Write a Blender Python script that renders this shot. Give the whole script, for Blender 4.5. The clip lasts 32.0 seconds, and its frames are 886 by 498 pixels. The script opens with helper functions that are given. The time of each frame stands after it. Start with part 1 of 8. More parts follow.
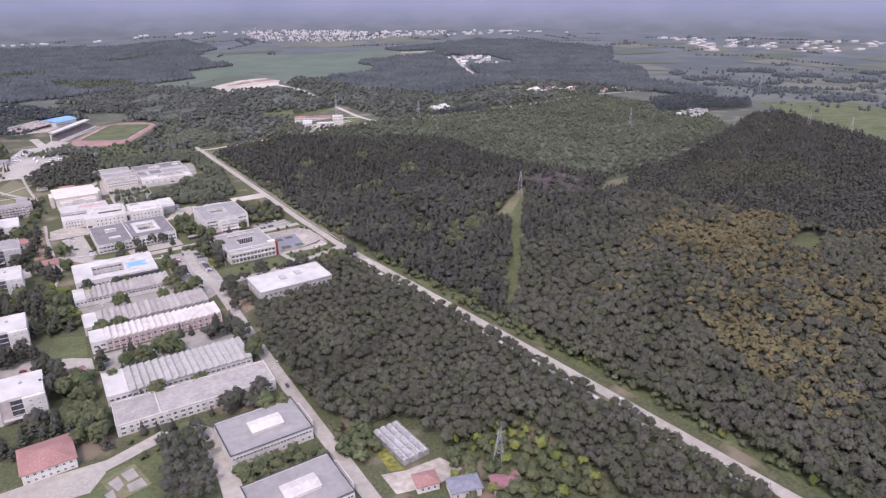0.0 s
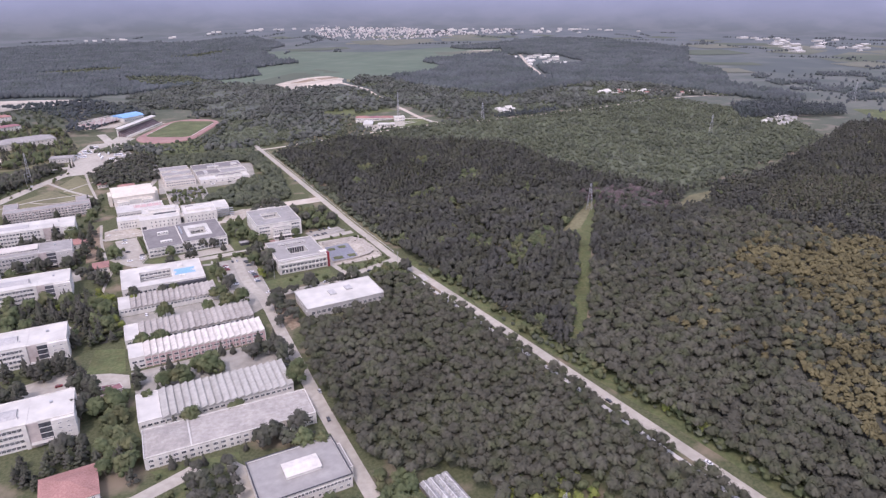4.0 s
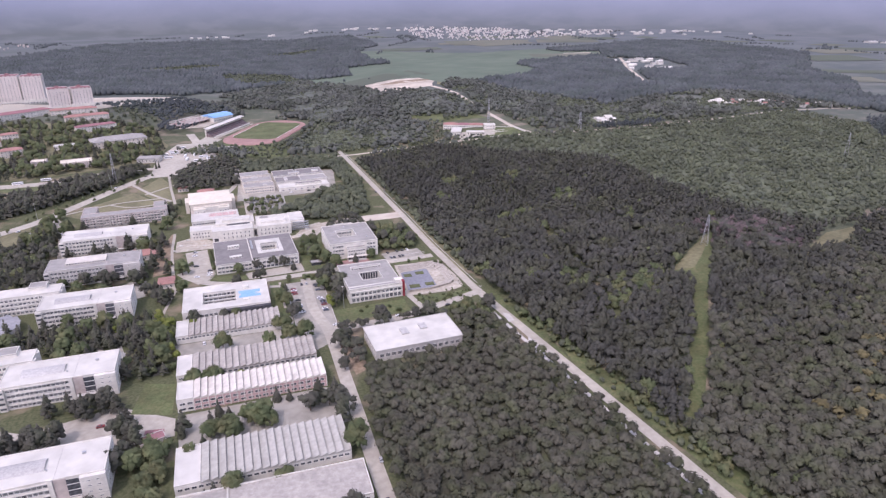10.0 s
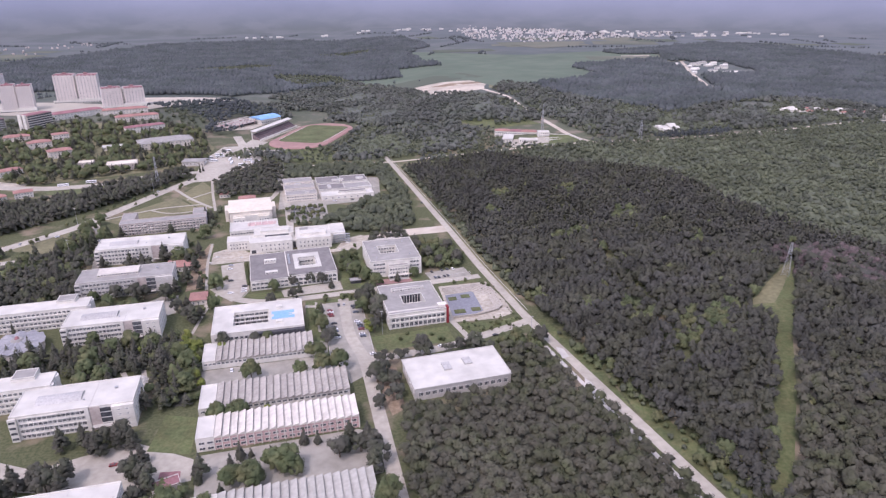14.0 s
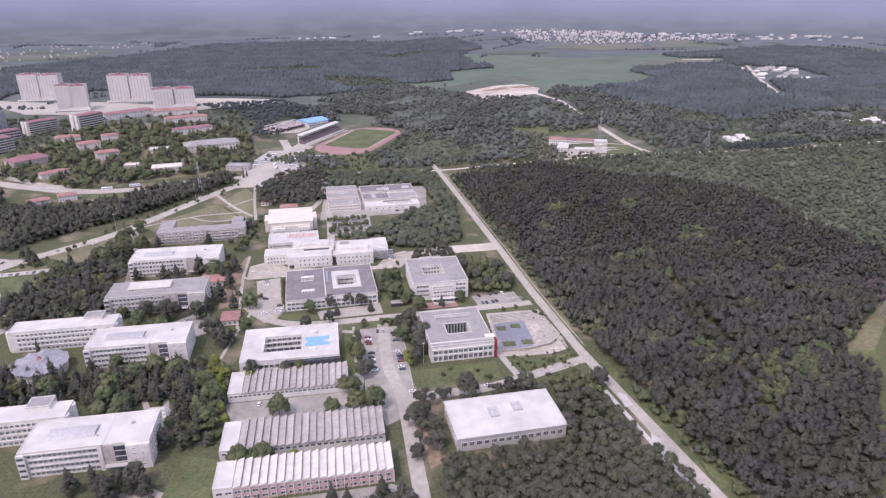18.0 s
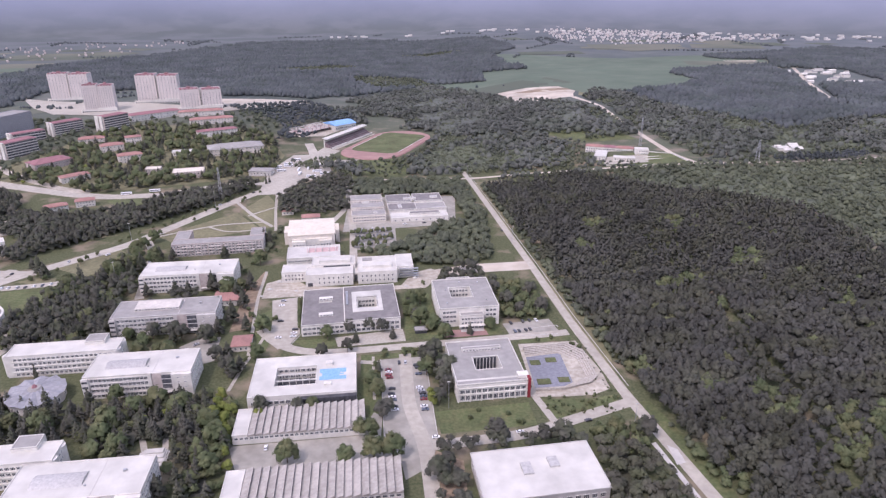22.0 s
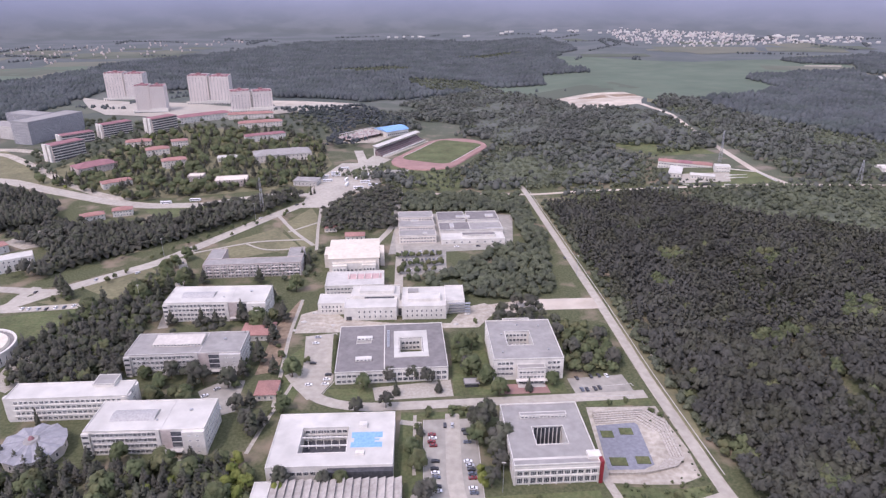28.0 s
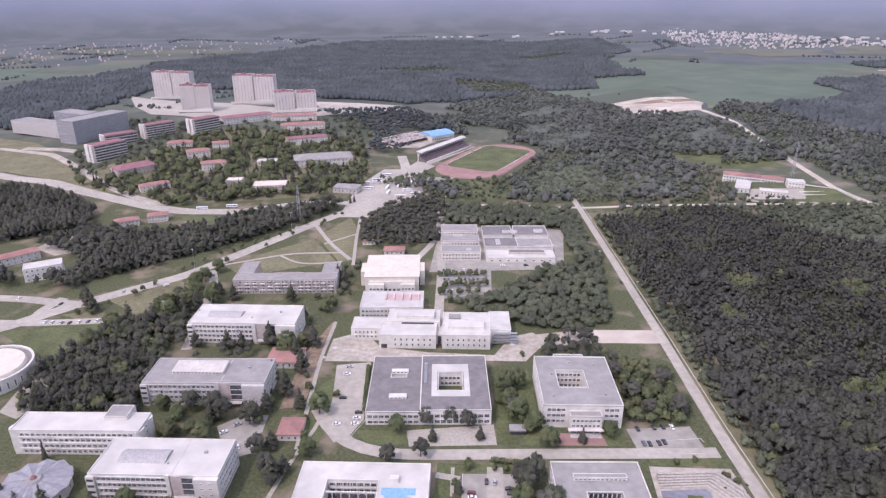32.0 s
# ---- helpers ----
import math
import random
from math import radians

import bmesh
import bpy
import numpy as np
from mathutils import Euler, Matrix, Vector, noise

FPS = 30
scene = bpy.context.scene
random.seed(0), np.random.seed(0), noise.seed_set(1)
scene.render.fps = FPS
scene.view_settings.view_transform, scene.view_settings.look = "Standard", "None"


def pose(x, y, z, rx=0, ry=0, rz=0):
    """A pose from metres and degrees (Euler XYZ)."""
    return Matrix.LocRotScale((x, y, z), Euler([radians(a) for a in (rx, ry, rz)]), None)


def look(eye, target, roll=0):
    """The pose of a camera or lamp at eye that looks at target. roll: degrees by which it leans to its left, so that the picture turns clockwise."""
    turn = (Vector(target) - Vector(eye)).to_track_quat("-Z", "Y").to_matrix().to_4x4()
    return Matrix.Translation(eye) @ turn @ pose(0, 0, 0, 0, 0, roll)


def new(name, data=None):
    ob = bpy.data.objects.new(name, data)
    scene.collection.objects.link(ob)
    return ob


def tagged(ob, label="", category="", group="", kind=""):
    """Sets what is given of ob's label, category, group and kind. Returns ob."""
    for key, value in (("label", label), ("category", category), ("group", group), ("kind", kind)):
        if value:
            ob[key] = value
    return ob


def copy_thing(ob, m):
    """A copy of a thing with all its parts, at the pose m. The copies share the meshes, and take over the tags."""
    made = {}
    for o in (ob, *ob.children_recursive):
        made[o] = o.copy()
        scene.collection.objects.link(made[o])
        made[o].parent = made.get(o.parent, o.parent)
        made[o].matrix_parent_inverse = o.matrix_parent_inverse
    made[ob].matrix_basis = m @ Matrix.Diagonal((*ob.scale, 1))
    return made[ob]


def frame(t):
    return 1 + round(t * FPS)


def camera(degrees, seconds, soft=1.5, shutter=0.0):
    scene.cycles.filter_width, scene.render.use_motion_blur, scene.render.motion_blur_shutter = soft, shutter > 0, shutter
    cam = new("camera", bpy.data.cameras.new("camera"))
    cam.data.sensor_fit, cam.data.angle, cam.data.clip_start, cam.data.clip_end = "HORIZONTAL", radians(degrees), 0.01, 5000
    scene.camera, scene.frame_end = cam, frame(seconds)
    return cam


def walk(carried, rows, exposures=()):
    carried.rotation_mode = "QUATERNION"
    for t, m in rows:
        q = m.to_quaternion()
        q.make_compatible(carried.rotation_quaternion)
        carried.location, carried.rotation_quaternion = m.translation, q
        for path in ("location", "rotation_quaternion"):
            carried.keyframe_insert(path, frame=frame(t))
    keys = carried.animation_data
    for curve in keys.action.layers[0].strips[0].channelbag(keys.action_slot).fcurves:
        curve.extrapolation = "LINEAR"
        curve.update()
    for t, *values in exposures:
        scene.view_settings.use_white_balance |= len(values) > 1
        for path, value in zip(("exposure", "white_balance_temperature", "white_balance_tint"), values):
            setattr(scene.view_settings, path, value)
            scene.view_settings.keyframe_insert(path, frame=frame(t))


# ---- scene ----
cam = camera(69.2, 32.0, soft=1.3)
PATH = [
    (0, (-129.397, -755.096, 225.536), (-128.484, -753.48, 224.791), -0.0),
    (1, (-124.058, -745.491, 225.522), (-123.186, -743.853, 224.775), 0.0),
    (2, (-119.129, -735.296, 225.163), (-118.298, -733.638, 224.414), 0.0),
    (3, (-114.589, -725.117, 224.822), (-113.8, -723.439, 224.072), -0.0),
    (3.5, (-112.157, -720.285, 224.968), (-111.388, -718.598, 224.217), 0.0),
    (5.5, (-103.674, -699.341, 224.586), (-102.985, -697.62, 223.835), 0.0),
    (6, (-101.666, -693.878, 224.465), (-100.998, -692.149, 223.714), 0.0),
    (7, (-97.83, -683.245, 224.754), (-97.202, -681.502, 224.002), 0.0),
    (8, (-94.077, -672.276, 224.93), (-93.491, -670.518, 224.178), 0.0),
    (9, (-90.888, -661.348, 225.109), (-90.345, -659.577, 224.356), -0.0),
    (10, (-88.045, -650.425, 225.077), (-87.537, -648.643, 224.324), -0.0),
    (11, (-85.277, -639.304, 224.977), (-84.804, -637.512, 224.224), -0.0),
    (12, (-82.539, -628.63, 224.939), (-82.102, -626.83, 224.186), -0.0),
    (13, (-80.103, -617.872, 225.116), (-79.7, -616.064, 224.362), -0.0),
    (14, (-77.927, -606.958, 224.858), (-77.559, -605.142, 224.106), 0.0),
    (14.5, (-76.903, -601.338, 224.968), (-76.553, -599.518, 224.216), 0.0),
    (16.5, (-73.453, -579.248, 224.755), (-73.175, -577.416, 224.002), -0.0),
    (17, (-73.096, -573.734, 224.912), (-72.834, -571.9, 224.16), -0.0),
    (18, (-71.881, -562.588, 224.576), (-71.654, -560.748, 223.826), -0.0),
    (19, (-70.457, -551.288, 224.609), (-70.263, -549.445, 223.857), -0.0),
    (19.5, (-70.219, -545.921, 224.66), (-70.028, -544.077, 223.909), 0.0),
    (20, (-69.794, -540.541, 224.637), (-69.607, -538.697, 223.886), 0.0),
    (20.5, (-69.315, -534.827, 224.445), (-69.138, -532.982, 223.693), 0.0),
    (21, (-68.783, -529.614, 224.517), (-68.618, -527.768, 223.766), 0.0),
    (22, (-67.516, -518.947, 225.016), (-67.377, -517.1, 224.262), -0.0),
    (23, (-67.402, -507.717, 224.638), (-67.285, -505.868, 223.885), 0.0),
    (24, (-67.074, -496.533, 224.865), (-66.98, -494.684, 224.111), 0.0),
    (25, (-66.752, -485.743, 224.619), (-66.682, -483.892, 223.865), 0.0),
    (25.5, (-66.686, -479.899, 224.537), (-66.629, -478.047, 223.783), 0.0),
    (27.5, (-66.864, -457.717, 224.162), (-66.867, -455.865, 223.407), 0.0),
    (28, (-67.086, -451.921, 224.012), (-67.105, -450.069, 223.257), 0.0),
    (29, (-67.505, -440.577, 224.138), (-67.556, -438.726, 223.381), -0.0),
    (30, (-68.242, -429.648, 223.399), (-68.326, -427.798, 222.643), -0.0),
    (31, (-69.084, -418.519, 223.189), (-69.201, -416.671, 222.433), -0.0),
    (32, (-70.011, -407.868, 222.973), (-70.162, -406.022, 222.217), -0.0),
]
walk(cam, [(t, look(eye, target, roll)) for t, eye, target, roll in PATH], [(0.0, 0.07, 6060, 32), (32.0, 0.05, 6060, 32)])

# ---------------------------------------------------------------- light
SUN_EL, SUN_AZ = radians(57), radians(222)   # azimuth clockwise from +y: the sun stands in the south-west
world = bpy.data.worlds.new("sky")
scene.world = world
world.use_nodes = True
wn = world.node_tree
sky = wn.nodes.new("ShaderNodeTexSky")
sky.sky_type, sky.sun_disc = "NISHITA", False
sky.sun_elevation, sky.sun_rotation = SUN_EL, SUN_AZ
sky.air_density, sky.dust_density, sky.ozone_density = 1.3, 3.0, 1.0
wn.nodes["Background"].inputs[1].default_value = 0.325
haze = wn.nodes.new("ShaderNodeMix")   # a hazy sky: half of its blue is washed out
haze.data_type = "RGBA"
haze.inputs["Factor"].default_value = 0.55
haze.inputs["B"].default_value = (2.6, 2.65, 2.75, 1)
wn.links.new(sky.outputs[0], haze.inputs["A"])
wn.links.new(haze.outputs["Result"], wn.nodes["Background"].inputs[0])
sun = new("sun", bpy.data.lights.new("sun", "SUN"))
sun.data.energy, sun.data.angle, sun.data.color = 1.45, radians(1.2), (1.0, 0.94, 0.86)
sun_dir = Vector((math.sin(SUN_AZ) * math.cos(SUN_EL), math.cos(SUN_AZ) * math.cos(SUN_EL), math.sin(SUN_EL)))
sun.matrix_world = look(sun_dir * 400, (0, 0, 0))

# ---------------------------------------------------------------- terrain
def ramp(a):
    a = np.clip(a, 0, 1)
    return a * a * (3 - 2 * a)


def gz(x, y):
    """Height of the ground: flat campus, a rise to the east and north-west, hills all round far off."""
    x, y = np.asarray(x, float), np.asarray(y, float)
    z = 24 * ramp((x - 30) / 280) + 16 * ramp(1.25 - np.hypot(x + 480, y - 720) / 380)
    far = np.hypot(x + 80, y + 580)
    swell = np.sin(x * 0.0021 + 1.3) * np.cos(y * 0.0017 + 0.4)
    z = z + ramp((far - 1300) / 900) * (7 * swell - 3)
    return z + ramp((far - 3650) / 1150) * (330 + 70 * np.sin(np.arctan2(y + 580, x + 80) * 9) + 34 * np.sin(np.arctan2(y + 580, x + 80) * 23 + 1))


def g1(x, y):
    return float(gz(x, y))


# ---------------------------------------------------------------- materials
def material(name, low, high, rough=0.85, scale=0.5, detail=6.0, bump=0.0, bump_scale=8.0, big=0.0, big_scale=0.03, per="", metal=0.0, spread=0.18, spec=0.3, hue=None):
    """A surface between two colours by noise at two sizes, with relief; per: vary by 'object' or 'island'."""
    m = bpy.data.materials.new(name)
    m.use_nodes = True
    t, n = m.node_tree, m.node_tree.nodes
    bsdf = n["Principled BSDF"]
    geo = n.new("ShaderNodeNewGeometry")
    noise_a = n.new("ShaderNodeTexNoise")
    noise_a.inputs["Scale"].default_value, noise_a.inputs["Detail"].default_value = scale, detail
    t.links.new(geo.outputs["Position"], noise_a.inputs["Vector"])
    mix = n.new("ShaderNodeMix")
    mix.data_type = "RGBA"
    mix.inputs["A"].default_value, mix.inputs["B"].default_value = (*low, 1), (*high, 1)
    fac = noise_a.outputs["Fac"]
    sharpen = n.new("ShaderNodeMapRange")
    sharpen.inputs["From Min"].default_value, sharpen.inputs["From Max"].default_value = 0.33, 0.67
    t.links.new(fac, sharpen.inputs["Value"])
    fac = sharpen.outputs["Result"]
    if per:
        src = n.new("ShaderNodeObjectInfo").outputs["Random"] if per == "object" else geo.outputs["Random Per Island"]
        add = n.new("ShaderNodeMath")
        add.operation, add.use_clamp = "MULTIPLY_ADD", True
        sub = n.new("ShaderNodeMath")
        sub.operation = "SUBTRACT"
        t.links.new(src, sub.inputs[0])
        sub.inputs[1].default_value = 0.5
        t.links.new(sub.outputs[0], add.inputs[0])
        add.inputs[1].default_value = 2 * spread + 0.5
        t.links.new(fac, add.inputs[2])
        fac = add.outputs[0]
    t.links.new(fac, mix.inputs["Factor"])
    colour = mix.outputs["Result"]
    if hue:
        noise_h = n.new("ShaderNodeTexNoise")
        noise_h.inputs["Scale"].default_value, noise_h.inputs["Detail"].default_value = hue[3], 2.0
        t.links.new(geo.outputs["Position"], noise_h.inputs["Vector"])
        part_h = n.new("ShaderNodeMapRange")
        part_h.inputs["From Min"].default_value, part_h.inputs["From Max"].default_value = 0.42, 0.68
        t.links.new(noise_h.outputs["Fac"], part_h.inputs["Value"])
        mix_h = n.new("ShaderNodeMix")
        mix_h.data_type, mix_h.blend_type = "RGBA", "MULTIPLY"
        mix_h.inputs["B"].default_value = (hue[0], hue[1], hue[2], 1)
        t.links.new(part_h.outputs["Result"], mix_h.inputs["Factor"])
        t.links.new(colour, mix_h.inputs["A"])
        colour = mix_h.outputs["Result"]
    if big:
        noise_b = n.new("ShaderNodeTexNoise")
        noise_b.inputs["Scale"].default_value, noise_b.inputs["Detail"].default_value = big_scale, 4.0
        t.links.new(geo.outputs["Position"], noise_b.inputs["Vector"])
        rng = n.new("ShaderNodeMapRange")
        rng.inputs["From Min"].default_value, rng.inputs["From Max"].default_value = 0.3, 0.7
        rng.inputs["To Min"].default_value, rng.inputs["To Max"].default_value = 1 - big, 1 + big
        t.links.new(noise_b.outputs["Fac"], rng.inputs["Value"])
        mul = n.new("ShaderNodeVectorMath")
        mul.operation = "SCALE"
        t.links.new(colour, mul.inputs[0])
        t.links.new(rng.outputs["Result"], mul.inputs["Scale"])
        colour = mul.outputs["Vector"]
    t.links.new(colour, bsdf.inputs["Base Color"])
    bsdf.inputs["Roughness"].default_value, bsdf.inputs["Metallic"].default_value = rough, metal
    bsdf.inputs["Specular IOR Level"].default_value = spec
    if bump:
        noise_c = n.new("ShaderNodeTexNoise")
        noise_c.inputs["Scale"].default_value, noise_c.inputs["Detail"].default_value = bump_scale, 3.0
        t.links.new(geo.outputs["Position"], noise_c.inputs["Vector"])
        b = n.new("ShaderNodeBump")
        b.inputs["Strength"].default_value, b.inputs["Distance"].default_value = bump, 0.3
        t.links.new(noise_c.outputs["Fac"], b.inputs["Height"])
        t.links.new(b.outputs["Normal"], bsdf.inputs["Normal"])
    return m


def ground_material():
    """Grass, dry grass and bare earth near; plain and hills grey and blue with distance, haze put into the colour."""
    m = bpy.data.materials.new("ground_cover")
    m.use_nodes = True
    t, n = m.node_tree, m.node_tree.nodes
    bsdf = n["Principled BSDF"]
    geo = n.new("ShaderNodeNewGeometry")

    def tex(scale, detail):
        o = n.new("ShaderNodeTexNoise")
        o.inputs["Scale"].default_value, o.inputs["Detail"].default_value = scale, detail
        t.links.new(geo.outputs["Position"], o.inputs["Vector"])
        return o.outputs["Fac"]

    def rng(v, a, b):
        o = n.new("ShaderNodeMapRange")
        o.inputs["From Min"].default_value, o.inputs["From Max"].default_value = a, b
        t.links.new(v, o.inputs["Value"])
        return o.outputs["Result"]

    def mixed(f, a, b):
        o = n.new("ShaderNodeMix")
        o.data_type = "RGBA"
        t.links.new(f, o.inputs["Factor"])
        for v, s in ((a, "A"), (b, "B")):
            if isinstance(v, tuple):
                o.inputs[s].default_value = (*v, 1)
            else:
                t.links.new(v, o.inputs[s])
        return o.outputs["Result"]

    near = mixed(rng(tex(0.6, 6), 0.35, 0.65), (0.072, 0.086, 0.042), (0.122, 0.126, 0.07))
    near = mixed(rng(tex(0.035, 5), 0.52, 0.66), near, (0.23, 0.19, 0.135))
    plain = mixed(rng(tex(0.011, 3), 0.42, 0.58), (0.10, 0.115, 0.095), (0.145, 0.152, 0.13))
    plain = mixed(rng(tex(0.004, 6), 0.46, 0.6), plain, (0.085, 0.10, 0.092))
    # blue-grey of the hills is haze put into the colour
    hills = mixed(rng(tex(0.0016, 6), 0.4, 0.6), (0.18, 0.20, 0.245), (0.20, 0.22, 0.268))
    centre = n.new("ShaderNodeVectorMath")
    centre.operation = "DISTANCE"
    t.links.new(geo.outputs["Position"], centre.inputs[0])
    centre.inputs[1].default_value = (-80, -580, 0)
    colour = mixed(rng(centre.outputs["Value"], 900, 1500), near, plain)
    # plain pales with distance from a fixed centre: painted haze
    far_haze = mixed(rng(tex(0.006, 5), 0.42, 0.6), (0.110, 0.124, 0.122), (0.138, 0.148, 0.148))
    colour = mixed(rng(centre.outputs["Value"], 1700, 3300), colour, far_haze)
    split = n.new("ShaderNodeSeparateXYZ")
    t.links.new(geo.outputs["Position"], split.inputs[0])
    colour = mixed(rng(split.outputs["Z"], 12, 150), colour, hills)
    t.links.new(colour, bsdf.inputs["Base Color"])
    bsdf.inputs["Roughness"].default_value = 0.95
    bsdf.inputs["Specular IOR Level"].default_value = 0.1
    return m


